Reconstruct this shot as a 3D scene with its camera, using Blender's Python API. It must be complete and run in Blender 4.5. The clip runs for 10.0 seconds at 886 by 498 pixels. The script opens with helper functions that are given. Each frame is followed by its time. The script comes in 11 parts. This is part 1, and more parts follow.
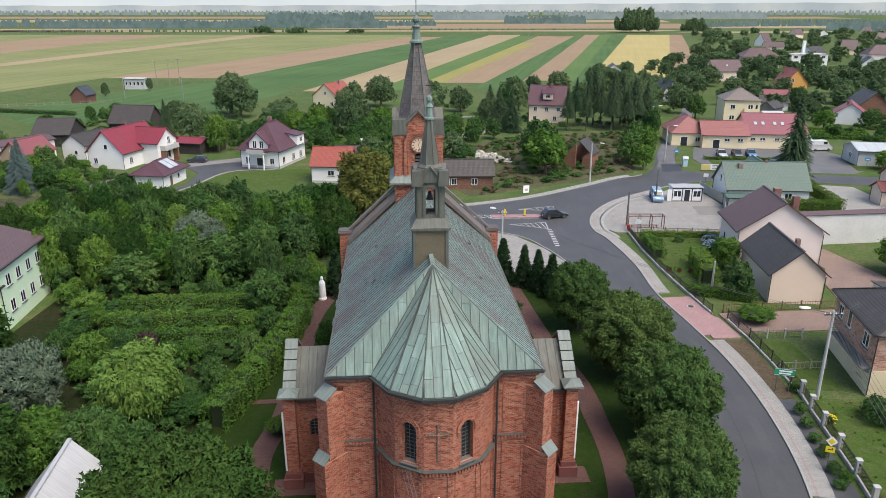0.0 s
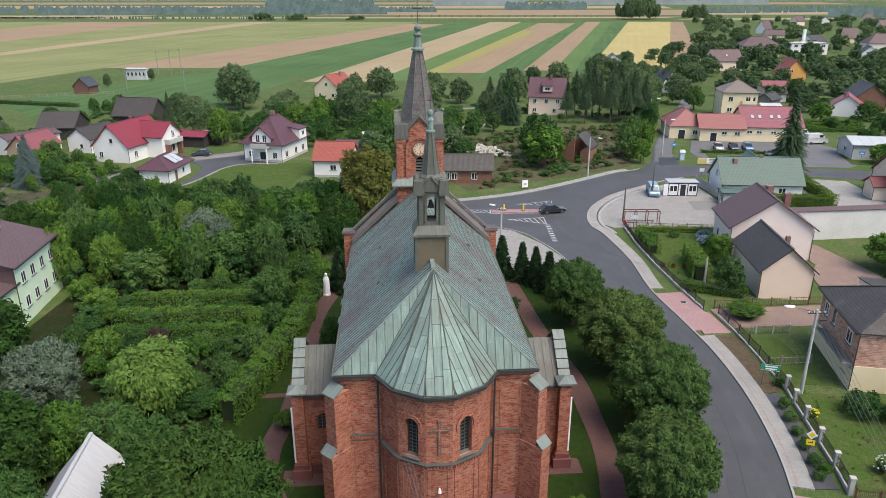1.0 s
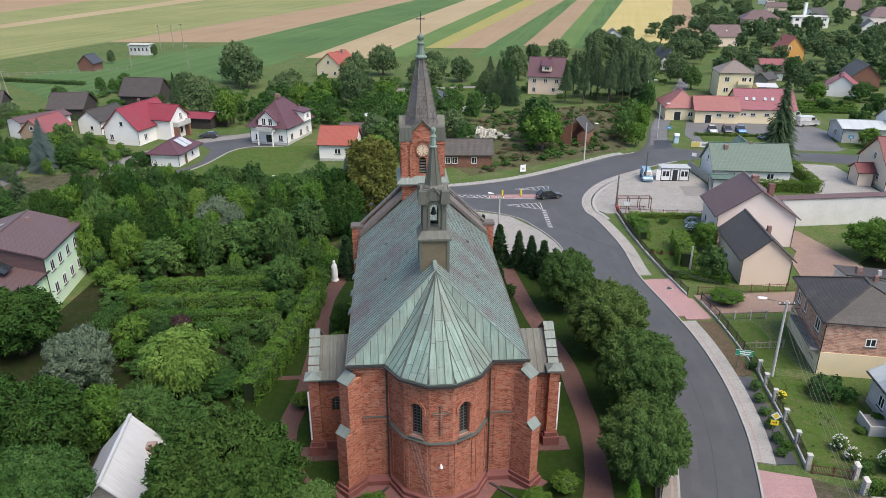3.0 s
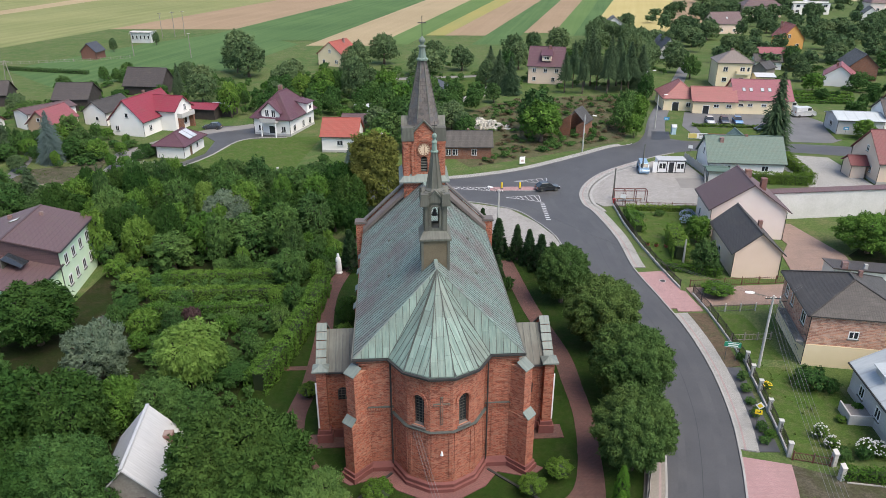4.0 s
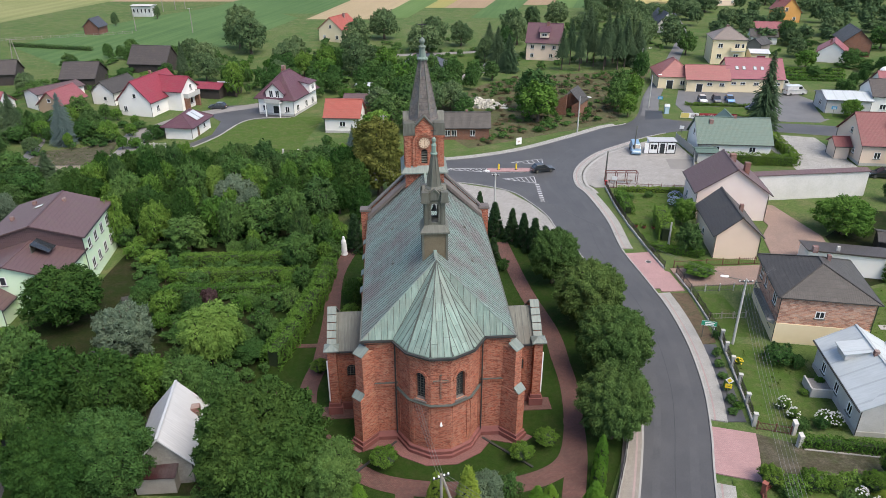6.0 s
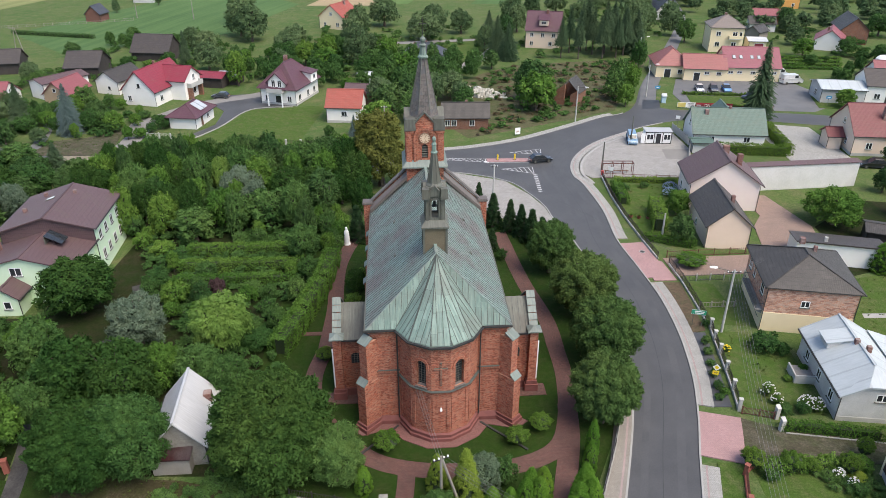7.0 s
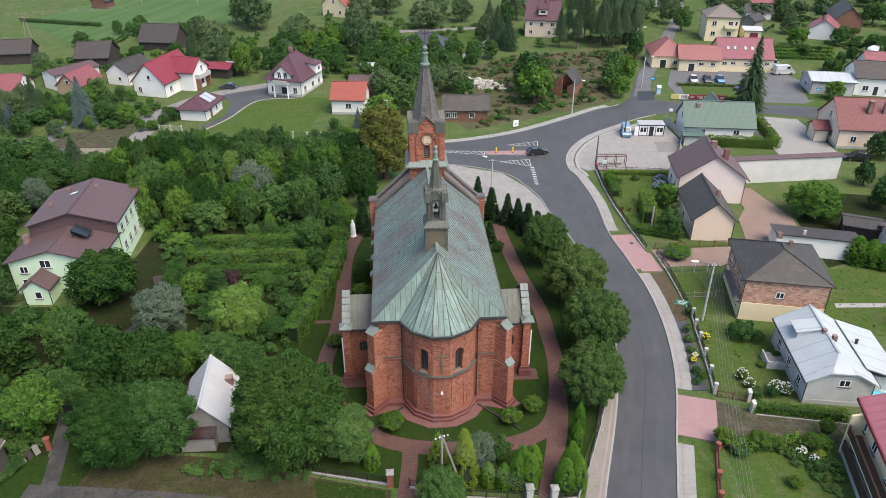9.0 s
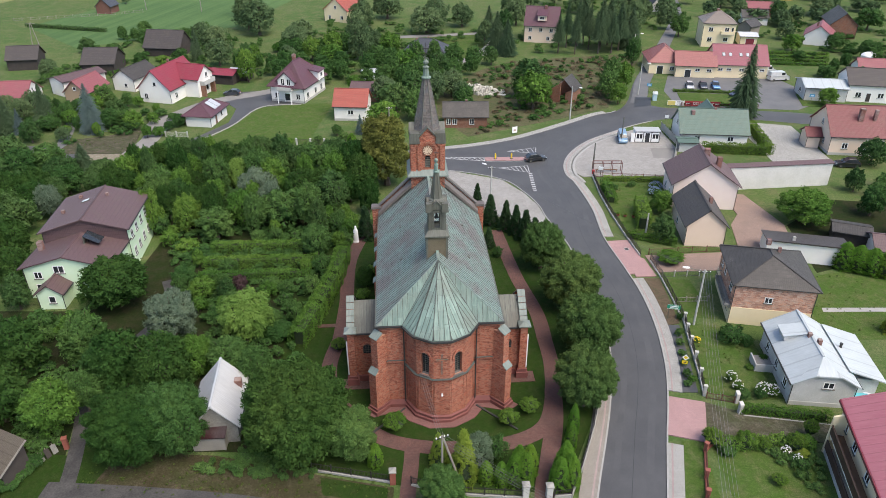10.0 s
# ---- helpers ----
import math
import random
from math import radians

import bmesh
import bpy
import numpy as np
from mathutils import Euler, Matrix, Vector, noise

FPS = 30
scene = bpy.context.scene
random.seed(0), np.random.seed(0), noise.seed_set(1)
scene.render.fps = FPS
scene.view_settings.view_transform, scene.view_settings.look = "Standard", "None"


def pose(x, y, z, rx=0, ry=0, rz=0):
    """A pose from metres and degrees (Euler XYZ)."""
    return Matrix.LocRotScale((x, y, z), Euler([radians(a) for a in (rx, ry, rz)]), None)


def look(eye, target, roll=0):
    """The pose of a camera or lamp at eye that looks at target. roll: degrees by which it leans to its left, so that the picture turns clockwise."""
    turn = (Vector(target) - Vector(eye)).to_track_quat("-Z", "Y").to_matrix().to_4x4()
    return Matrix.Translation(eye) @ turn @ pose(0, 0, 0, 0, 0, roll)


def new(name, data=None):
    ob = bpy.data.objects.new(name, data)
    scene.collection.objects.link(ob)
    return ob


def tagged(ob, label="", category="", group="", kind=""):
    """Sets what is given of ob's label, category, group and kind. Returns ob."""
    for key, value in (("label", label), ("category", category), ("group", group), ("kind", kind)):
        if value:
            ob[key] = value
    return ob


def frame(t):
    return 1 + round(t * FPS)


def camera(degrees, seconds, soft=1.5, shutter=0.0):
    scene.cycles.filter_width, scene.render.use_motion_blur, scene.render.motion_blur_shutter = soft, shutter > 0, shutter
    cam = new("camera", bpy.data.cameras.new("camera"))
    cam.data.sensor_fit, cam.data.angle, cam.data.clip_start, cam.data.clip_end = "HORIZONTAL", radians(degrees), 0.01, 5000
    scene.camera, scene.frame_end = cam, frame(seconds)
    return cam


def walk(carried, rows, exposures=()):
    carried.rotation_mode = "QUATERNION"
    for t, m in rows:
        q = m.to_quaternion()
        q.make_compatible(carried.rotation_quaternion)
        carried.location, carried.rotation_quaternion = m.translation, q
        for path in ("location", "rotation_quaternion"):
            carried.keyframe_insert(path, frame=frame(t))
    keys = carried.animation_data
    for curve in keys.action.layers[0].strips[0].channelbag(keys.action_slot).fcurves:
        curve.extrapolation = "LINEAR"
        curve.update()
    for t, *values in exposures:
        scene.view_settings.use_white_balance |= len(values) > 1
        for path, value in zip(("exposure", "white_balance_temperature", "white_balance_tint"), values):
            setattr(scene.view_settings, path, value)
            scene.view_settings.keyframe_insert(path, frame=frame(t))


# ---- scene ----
cam = camera(64.3, 10.0, soft=0.65)
METRES, EYE, TILT, LEAN, TURN = 31.5, 33.2, -19.0, 0.0, 0.0
ROWS = [
    (0.0, 0.0, 0.0, 0.0, 0.0, 0.0, -0.0),
    (0.5, 0.0001, -0.0423, 0.0218, 0.02, -0.48, -0.0),
    (1.0, -0.0001, -0.0825, 0.0417, 0.03, -1.09, -0.0),
    (1.5, -0.0004, -0.1239, 0.0623, 0.04, -1.72, -0.02),
    (2.0, -0.0009, -0.167, 0.0838, 0.04, -2.37, -0.03),
    (2.5, -0.002, -0.2104, 0.1058, 0.04, -3.0, -0.06),
    (4.0, -0.003, -0.3423, 0.1733, 0.11, -4.9, -0.11),
    (4.5, -0.0025, -0.3881, 0.1953, 0.12, -5.57, -0.09),
    (5.0, -0.0017, -0.4336, 0.2175, 0.11, -6.25, -0.06),
    (5.5, -0.0006, -0.4786, 0.2395, 0.1, -6.91, -0.04),
    (7.0, 0.0016, -0.6149, 0.3046, 0.11, -8.91, -0.01),
    (7.5, 0.0019, -0.6607, 0.3274, 0.13, -9.58, -0.02),
    (8.0, 0.0021, -0.7065, 0.3503, 0.15, -10.24, -0.03),
    (8.5, 0.0023, -0.7532, 0.3746, 0.16, -10.56, -0.05),
    (9.0, 0.0026, -0.8004, 0.3977, 0.19, -10.62, -0.05),
    (9.5, 0.0028, -0.848, 0.4203, 0.2, -10.61, -0.06),
    (10.0, 0.003, -0.8965, 0.4427, 0.22, -10.61, -0.06),
]
walk(cam, [(t, pose(0, 0, EYE, TILT, LEAN, TURN) @ pose(METRES * x, METRES * y, METRES * z, 90 + pitch, roll, yaw)) for t, x, y, z, yaw, pitch, roll in ROWS],
     [(0.0, 1.62, 6900, 12.5), (2.5, 1.68, 6900, 12.5), (5.0, 1.74, 6900, 12.5), (10.0, 1.77, 6900, 12.5)])

# ---- light: an overcast summer day ----
world = bpy.data.worlds.new("overcast_sky")
scene.world = world
world.use_nodes = True
wt = world.node_tree
sky = wt.nodes.new("ShaderNodeTexSky")
sky.sky_type, sky.sun_disc = "NISHITA", False
sky.sun_elevation, sky.sun_rotation = radians(57.5), radians(132.9)
sky.air_density, sky.dust_density, sky.ozone_density = 1.0, 1.0, 1.0
wt.links.new(sky.outputs["Color"], wt.nodes["Background"].inputs["Color"])
wt.nodes["Background"].inputs["Strength"].default_value = 0.081
sun = new("sun", bpy.data.lights.new("sun", "SUN"))
sun.data.energy, sun.data.angle, sun.data.color = 1.4, radians(45), (1.0, 0.93, 0.82)
sun.matrix_world = look((0, 0, 100), (-28, 26, 40))

# ---- materials ----
def graph(name, rough=0.8, metal=0.0, spec=0.4):
    m = bpy.data.materials.new(name)
    m.use_nodes = True
    t = m.node_tree
    b = t.nodes["Principled BSDF"]
    b.inputs["Roughness"].default_value = rough
    b.inputs["Metallic"].default_value = metal
    b.inputs["Specular IOR Level"].default_value = spec
    return m, t, b


def node(t, kind, **values):
    n = t.nodes.new("ShaderNode" + kind)
    for k, v in values.items():
        n.inputs[k.replace("_", " ")].default_value = v
    return n


def math_node(t, op, a, b=None):
    n = t.nodes.new("ShaderNodeMath")
    n.operation = op
    for i, v in enumerate((a, b)):
        if v is None:
            continue
        if isinstance(v, (int, float)):
            n.inputs[i].default_value = v
        else:
            t.links.new(v, n.inputs[i])
    return n.outputs[0]


def mix(t, fac, a, b, blend="MIX"):
    n = t.nodes.new("ShaderNodeMix")
    n.data_type, n.blend_type = "RGBA", blend
    for i, v in ((0, fac), (6, a), (7, b)):
        if isinstance(v, (int, float)):
            n.inputs[i].default_value = v
        elif isinstance(v, tuple):
            n.inputs[i].default_value = (*v, 1)
        else:
            t.links.new(v, n.inputs[i])
    return n.outputs[2]


def spread(t, value, lo, hi):
    n = t.nodes.new("ShaderNodeMapRange")
    t.links.new(value, n.inputs["Value"])
    n.inputs["From Min"].default_value, n.inputs["From Max"].default_value = lo, hi
    return n.outputs["Result"]


def noise_of(t, vec, scale, detail=4.0, rough=0.55):
    n = node(t, "TexNoise", Scale=scale, Detail=detail, Roughness=rough)
    t.links.new(vec, n.inputs["Vector"])
    return n.outputs["Fac"]


def place_of(t):
    return t.nodes.new("ShaderNodeNewGeometry").outputs["Position"]


def bump(t, b, height, strength, depth=0.02):
    n = node(t, "Bump", Strength=strength, Distance=depth)
    t.links.new(height, n.inputs["Height"])
    t.links.new(n.outputs["Normal"], b.inputs["Normal"])


def along_wall(t):
    """Sideways and upward place on any wall or slope, in metres."""
    geo = t.nodes.new("ShaderNodeNewGeometry")
    n = node(t, "SeparateXYZ")
    t.links.new(geo.outputs["True Normal"], n.inputs[0])
    p = node(t, "SeparateXYZ")
    t.links.new(geo.outputs["Position"], p.inputs[0])
    flat = math_node(t, "SQRT", math_node(t, "ADD", math_node(t, "ADD", math_node(t, "MULTIPLY", n.outputs[0], n.outputs[0]),
                     math_node(t, "MULTIPLY", n.outputs[1], n.outputs[1])), 0.00001))
    u = math_node(t, "SUBTRACT", math_node(t, "MULTIPLY", p.outputs[0], n.outputs[1]), math_node(t, "MULTIPLY", p.outputs[1], n.outputs[0]))
    u = math_node(t, "DIVIDE", u, flat)
    v = math_node(t, "DIVIDE", p.outputs[2], flat)
    c = node(t, "CombineXYZ")
    t.links.new(u, c.inputs[0])
    t.links.new(v, c.inputs[1])
    return c.outputs[0], u, v


def plain(name, c1, c2, scale=1.5, fine=25.0, rough=0.8, metal=0.0, rel=0.15, spec=0.4, each=0.0):
    """Two tones at two scales with fine relief; each: how far objects differ."""
    m, t, b = graph(name, rough, metal, spec)
    p = place_of(t)
    big, small = noise_of(t, p, scale), noise_of(t, p, fine, 3.0)
    f = math_node(t, "ADD", math_node(t, "MULTIPLY", spread(t, big, 0.3, 0.7), 0.6), math_node(t, "MULTIPLY", spread(t, small, 0.3, 0.7), 0.4))
    col = mix(t, f, c1, c2)
    if each:
        r = t.nodes.new("ShaderNodeObjectInfo").outputs["Random"]
        k = math_node(t, "ADD", math_node(t, "MULTIPLY", r, each), 1 - each / 2)
        h = node(t, "HueSaturation")
        t.links.new(k, h.inputs["Value"])
        t.links.new(col, h.inputs["Color"])
        col = h.outputs[0]
    t.links.new(col, b.inputs["Base Color"])
    if rel:
        bump(t, b, small, rel)
    return m


def brickwork(name, c1, c2, mortar, width=0.25, high=0.075, joint=0.012, rough=0.9, stain=(0.5, 0.5, 0.5), stain_amount=0.35):
    m, t, b = graph(name, rough, 0, 0.25)
    vec, u, v = along_wall(t)
    n = node(t, "TexBrick", Scale=1.0, Mortar_Size=joint, Mortar_Smooth=0.3, Bias=-0.1, Brick_Width=width, Row_Height=high)
    n.inputs["Color1"].default_value, n.inputs["Color2"].default_value, n.inputs["Mortar"].default_value = (*c1, 1), (*c2, 1), (*mortar, 1)
    t.links.new(vec, n.inputs["Vector"])
    p = place_of(t)
    big = spread(t, noise_of(t, p, 0.5, 5.0, 0.65), 0.42, 0.72)
    mid = spread(t, noise_of(t, p, 2.6, 4.0), 0.35, 0.7)
    # soot and pale bloom, brick by brick
    grid = node(t, "Mapping")
    grid.inputs["Scale"].default_value = (1.0 / width, 1.0 / high, 1.0)
    t.links.new(vec, grid.inputs["Vector"])
    cell = node(t, "TexVoronoi", Scale=1.0)
    t.links.new(grid.outputs[0], cell.inputs["Vector"])
    one = node(t, "SeparateXYZ")
    t.links.new(cell.outputs["Color"], one.inputs[0])
    col = mix(t, math_node(t, "MULTIPLY", spread(t, one.outputs[0], 0.60, 0.85), 0.65), n.outputs["Color"], (c2[0] * 0.6, c2[1] * 0.75, c2[2] * 0.9))
    col = mix(t, math_node(t, "MULTIPLY", spread(t, one.outputs[1], 0.68, 0.92), 0.6), col, mortar)
    col = mix(t, math_node(t, "MULTIPLY", big, stain_amount), col, stain, "MIX")
    col = mix(t, math_node(t, "MULTIPLY", mid, 0.3), col, (c1[0] * 0.45, c1[1] * 0.5, c1[2] * 0.6))
    t.links.new(col, b.inputs["Base Color"])
    bump(t, b, math_node(t, "SUBTRACT", 1.0, n.outputs["Fac"]), 0.6, 0.012)
    return m


def tiled(name, c1, c2, row=0.32, width=0.24, rough=0.55, spec=0.4, moss=(0.12, 0.11, 0.07), moss_amount=0.25):
    """Roof tiles in courses."""
    m, t, b = graph(name, rough, 0, spec)
    vec, u, v = along_wall(t)
    s = math_node(t, "FRACT", math_node(t, "DIVIDE", u, width))
    curve = math_node(t, "SINE", math_node(t, "MULTIPLY", s, math.pi))
    step = math_node(t, "FRACT", math_node(t, "DIVIDE", v, row * 1.9))
    p = place_of(t)
    big = noise_of(t, p, 0.7, 5.0, 0.6)
    fine = noise_of(t, p, 9.0, 3.0)
    col = mix(t, spread(t, fine, 0.3, 0.7), c1, c2)
    col = mix(t, math_node(t, "MULTIPLY", spread(t, big, 0.5, 0.75), moss_amount), col, moss)
    gap = math_node(t, "LESS_THAN", step, 0.12)
    col = mix(t, math_node(t, "MULTIPLY", gap, 0.38), col, (c1[0] * 0.4, c1[1] * 0.4, c1[2] * 0.4))
    t.links.new(col, b.inputs["Base Color"])
    bump(t, b, math_node(t, "ADD", math_node(t, "MULTIPLY", curve, 0.6), step), 0.55, 0.04)
    return m


def ribbed(name, c1, c2, pitch=0.4, rough=0.4, metal=0.3, streak=0.4, dark=(0.2, 0.2, 0.2), each=0.0):
    """Sheet metal with ribs down the slope and streaks of weather."""
    m, t, b = graph(name, rough, metal, 0.5)
    vec, u, v = along_wall(t)
    s = math_node(t, "FRACT", math_node(t, "DIVIDE", u, pitch))
    rib = math_node(t, "LESS_THAN", s, 0.1)
    p = place_of(t)
    stretched = node(t, "Mapping")
    stretched.inputs["Scale"].default_value = (3.0, 0.35, 1.0)
    t.links.new(vec, stretched.inputs["Vector"])
    f = noise_of(t, stretched.outputs[0], 1.6, 6.0, 0.65)
    col = mix(t, spread(t, f, 0.35, 0.65), c1, c2)
    big = noise_of(t, p, 0.35, 4.0)
    col = mix(t, math_node(t, "MULTIPLY", spread(t, big, 0.42, 0.66), streak), col, dark)
    col = mix(t, math_node(t, "MULTIPLY", rib, 0.3 if pitch < 10 else 0.0), col, (c1[0] * 0.45, c1[1] * 0.45, c1[2] * 0.45))
    if each:
        r = t.nodes.new("ShaderNodeObjectInfo").outputs["Random"]
        h = node(t, "HueSaturation")
        t.links.new(math_node(t, "ADD", math_node(t, "MULTIPLY", r, each), 1 - each / 2), h.inputs["Value"])
        t.links.new(col, h.inputs["Color"])
        col = h.outputs[0]
    t.links.new(col, b.inputs["Base Color"])
    bump(t, b, rib, 0.5, 0.03)
    return m


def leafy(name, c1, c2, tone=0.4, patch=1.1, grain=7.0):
    """Leaves that differ one by one, spray by spray and tree by tree, a little light passing through.
    The fine dark grain paints shaded gaps between smaller leaves into the colour.
    """
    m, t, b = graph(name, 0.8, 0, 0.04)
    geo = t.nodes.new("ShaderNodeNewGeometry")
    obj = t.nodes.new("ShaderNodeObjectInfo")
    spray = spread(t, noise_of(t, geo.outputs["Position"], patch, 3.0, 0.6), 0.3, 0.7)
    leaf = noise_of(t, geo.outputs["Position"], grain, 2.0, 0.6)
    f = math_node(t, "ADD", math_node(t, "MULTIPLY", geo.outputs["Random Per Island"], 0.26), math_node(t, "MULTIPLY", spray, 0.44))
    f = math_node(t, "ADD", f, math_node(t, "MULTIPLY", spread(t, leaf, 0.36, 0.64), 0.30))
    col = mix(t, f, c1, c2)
    bump(t, b, leaf, 0.6, 0.08)
    stand = spread(t, noise_of(t, geo.outputs["Position"], 0.14, 2.0, 0.5), 0.3, 0.7)
    k = math_node(t, "ADD", math_node(t, "MULTIPLY", obj.outputs["Random"], 0.5), math_node(t, "MULTIPLY", stand, 0.5))
    hs = node(t, "HueSaturation")
    t.links.new(col, hs.inputs["Color"])
    t.links.new(math_node(t, "ADD", math_node(t, "MULTIPLY", k, 0.048), 0.474), hs.inputs["Hue"])
    t.links.new(math_node(t, "SUBTRACT", 1 + tone / 2, math_node(t, "MULTIPLY", k, tone)), hs.inputs["Value"])
    t.links.new(hs.outputs[0], b.inputs["Base Color"])
    tr = t.nodes.new("ShaderNodeBsdfTranslucent")
    t.links.new(hs.outputs[0], tr.inputs["Color"])
    ms = t.nodes.new("ShaderNodeMixShader")
    ms.inputs[0].default_value = 0.15
    t.links.new(b.outputs[0], ms.inputs[1])
    t.links.new(tr.outputs[0], ms.inputs[2])
    t.links.new(ms.outputs[0], t.nodes["Material Output"].inputs["Surface"])
    return m


def meadow(name, c1, c2, c3, s1=0.03, s2=0.4, fine=6.0, rel=0.5):
    m, t, b = graph(name, 0.95, 0, 0.1)
    p = place_of(t)
    col = mix(t, spread(t, noise_of(t, p, s1, 5.0, 0.6), 0.35, 0.65), c1, c2)
    col = mix(t, spread(t, noise_of(t, p, s2, 5.0, 0.65), 0.45, 0.7), col, c3)
    f = noise_of(t, p, fine, 4.0, 0.7)
    clump = spread(t, noise_of(t, p, 1.7, 5.0, 0.75), 0.42, 0.62)
    col = mix(t, math_node(t, "MULTIPLY", clump, 0.5), col, (c1[0] * 0.55, c1[1] * 0.62, c1[2] * 0.5))
    worn = spread(t, noise_of(t, p, 0.27, 6.0, 0.7), 0.56, 0.74)
    col = mix(t, math_node(t, "MULTIPLY", worn, 0.55), col, (c3[0] * 1.35, c3[1] * 1.02, c3[2] * 1.2))
    col = mix(t, math_node(t, "MULTIPLY", spread(t, f, 0.38, 0.62), 0.6), col, (c1[0] * 0.4, c1[1] * 0.45, c1[2] * 0.4))
    t.links.new(col, b.inputs["Base Color"])
    bump(t, b, f, rel, 0.1)
    return m


def crop(name, c1, c2, angle, pitch=3.0):
    """A sown field with drill lines along its length."""
    m, t, b = graph(name, 0.95, 0, 0.1)
    p = place_of(t)
    mp = node(t, "Mapping")
    mp.inputs["Rotation"].default_value = (0, 0, radians(angle))
    t.links.new(p, mp.inputs["Vector"])
    st = node(t, "Mapping")
    st.inputs["Scale"].default_value = (1.0, 0.02, 1.0)
    t.links.new(mp.outputs[0], st.inputs["Vector"])
    lines = noise_of(t, st.outputs[0], 1.0 / pitch, 4.0, 0.7)
    blot = noise_of(t, p, 0.02, 5.0, 0.6)
    f = math_node(t, "ADD", math_node(t, "MULTIPLY", spread(t, lines, 0.3, 0.7), 0.6), math_node(t, "MULTIPLY", spread(t, blot, 0.35, 0.65), 0.4))
    col = mix(t, f, c1, c2)
    col = mix(t, math_node(t, "MULTIPLY", spread(t, noise_of(t, p, 1.2, 4.0, 0.7), 0.4, 0.7), 0.3), col, (c1[0] * 0.5, c1[1] * 0.5, c1[2] * 0.5))
    t.links.new(col, b.inputs["Base Color"])
    return m


def paving(name, c1, c2, joint, width=0.2, high=0.1, gap=0.01):
    m, t, b = graph(name, 0.85, 0, 0.3)
    p = place_of(t)
    n = node(t, "TexBrick", Scale=1.0, Mortar_Size=gap, Bias=0.0, Brick_Width=width, Row_Height=high)
    n.inputs["Color1"].default_value, n.inputs["Color2"].default_value, n.inputs["Mortar"].default_value = (*c1, 1), (*c2, 1), (*joint, 1)
    t.links.new(p, n.inputs["Vector"])
    col = mix(t, math_node(t, "MULTIPLY", spread(t, noise_of(t, p, 0.5, 6.0, 0.65), 0.4, 0.75), 0.5), n.outputs["Color"], joint)
    t.links.new(col, b.inputs["Base Color"])
    bump(t, b, math_node(t, "SUBTRACT", 1.0, n.outputs["Fac"]), 0.4, 0.01)
    return m


M_GRASS = meadow("grass", (0.070, 0.128, 0.036), (0.118, 0.152, 0.054), (0.165, 0.160, 0.086), 0.05, 0.25, 5.0)
M_LAWN = meadow("mown_lawn", (0.060, 0.118, 0.022), (0.090, 0.130, 0.034), (0.128, 0.130, 0.060), 0.16, 0.7, 7.0, 0.6)
# Lawn colours lowered: the shade of trees is put into the grass.
M_SHADY_LAWN = meadow("shade_darkened_grass", (0.021, 0.050, 0.008), (0.030, 0.057, 0.011), (0.043, 0.055, 0.018), 0.12, 0.8, 9.0, 0.5)
# Weeds and soil, darkened in colour in place of the trees' shade.
M_WEEDS = meadow("shade_darkened_weeds", (0.020, 0.036, 0.009), (0.028, 0.030, 0.012), (0.045, 0.037, 0.023), 0.15, 0.6, 4.0, 0.8)
M_SLOPE = meadow("brambles_and_soil", (0.078, 0.100, 0.040), (0.122, 0.108, 0.066), (0.165, 0.125, 0.092), 0.12, 0.5, 4.0, 0.8)
M_LITTER = meadow("leaf_litter_and_grass", (0.058, 0.046, 0.027), (0.050, 0.066, 0.022), (0.105, 0.085, 0.058), 0.22, 0.5, 5.0, 0.7)
M_RUTS = meadow("rutted_grassy_drive", (0.085, 0.074, 0.052), (0.066, 0.084, 0.036), (0.150, 0.132, 0.108), 0.35, 0.6, 5.0, 0.6)
M_SOIL = meadow("bare_soil", (0.12, 0.085, 0.06), (0.15, 0.11, 0.08), (0.09, 0.09, 0.05), 0.2, 0.8, 5.0, 0.6)
M_SANDY_SOIL = meadow("pale_sandy_soil", (0.26, 0.22, 0.175), (0.33, 0.285, 0.235), (0.19, 0.17, 0.12), 0.2, 0.8, 5.0, 0.5)
M_ASPHALT = plain("asphalt", (0.048, 0.049, 0.052), (0.083, 0.083, 0.085), 0.2, 9.0, 0.58, 0, 0.3)
M_YARD = plain("worn_grey_asphalt", (0.095, 0.097, 0.10), (0.145, 0.146, 0.148), 0.35, 7.0, 0.7, 0, 0.3)
M_OLDROAD = plain("worn_concrete_road", (0.16, 0.155, 0.145), (0.23, 0.22, 0.21), 0.3, 6.0, 0.9, 0, 0.3)
# Gravel tone pulled down so that it carries the lane's shade.
M_GRAVEL = plain("shade_darkened_gravel", (0.022, 0.022, 0.022), (0.085, 0.080, 0.076), 0.5, 5.0, 0.9, 0, 0.3)
M_KERB = plain("concrete_kerb", (0.25, 0.245, 0.23), (0.34, 0.335, 0.32), 1.0, 20.0, 0.9)
M_PAVE = paving("grey_paving", (0.29, 0.287, 0.268), (0.35, 0.347, 0.328), (0.18, 0.176, 0.165))
M_PAVE_LOT = paving("worn_lot_paving", (0.25, 0.24, 0.225), (0.30, 0.29, 0.275), (0.17, 0.165, 0.155), 0.4, 0.4)
M_PINK = paving("pink_paving", (0.34, 0.20, 0.20), (0.39, 0.245, 0.24), (0.23, 0.15, 0.148))
M_PINKLINE = paving("faded_pink_paving", (0.32, 0.235, 0.225), (0.36, 0.27, 0.26), (0.2, 0.165, 0.16))
M_SANDY = paving("sandy_paving", (0.235, 0.216, 0.186), (0.285, 0.262, 0.228), (0.145, 0.130, 0.112))
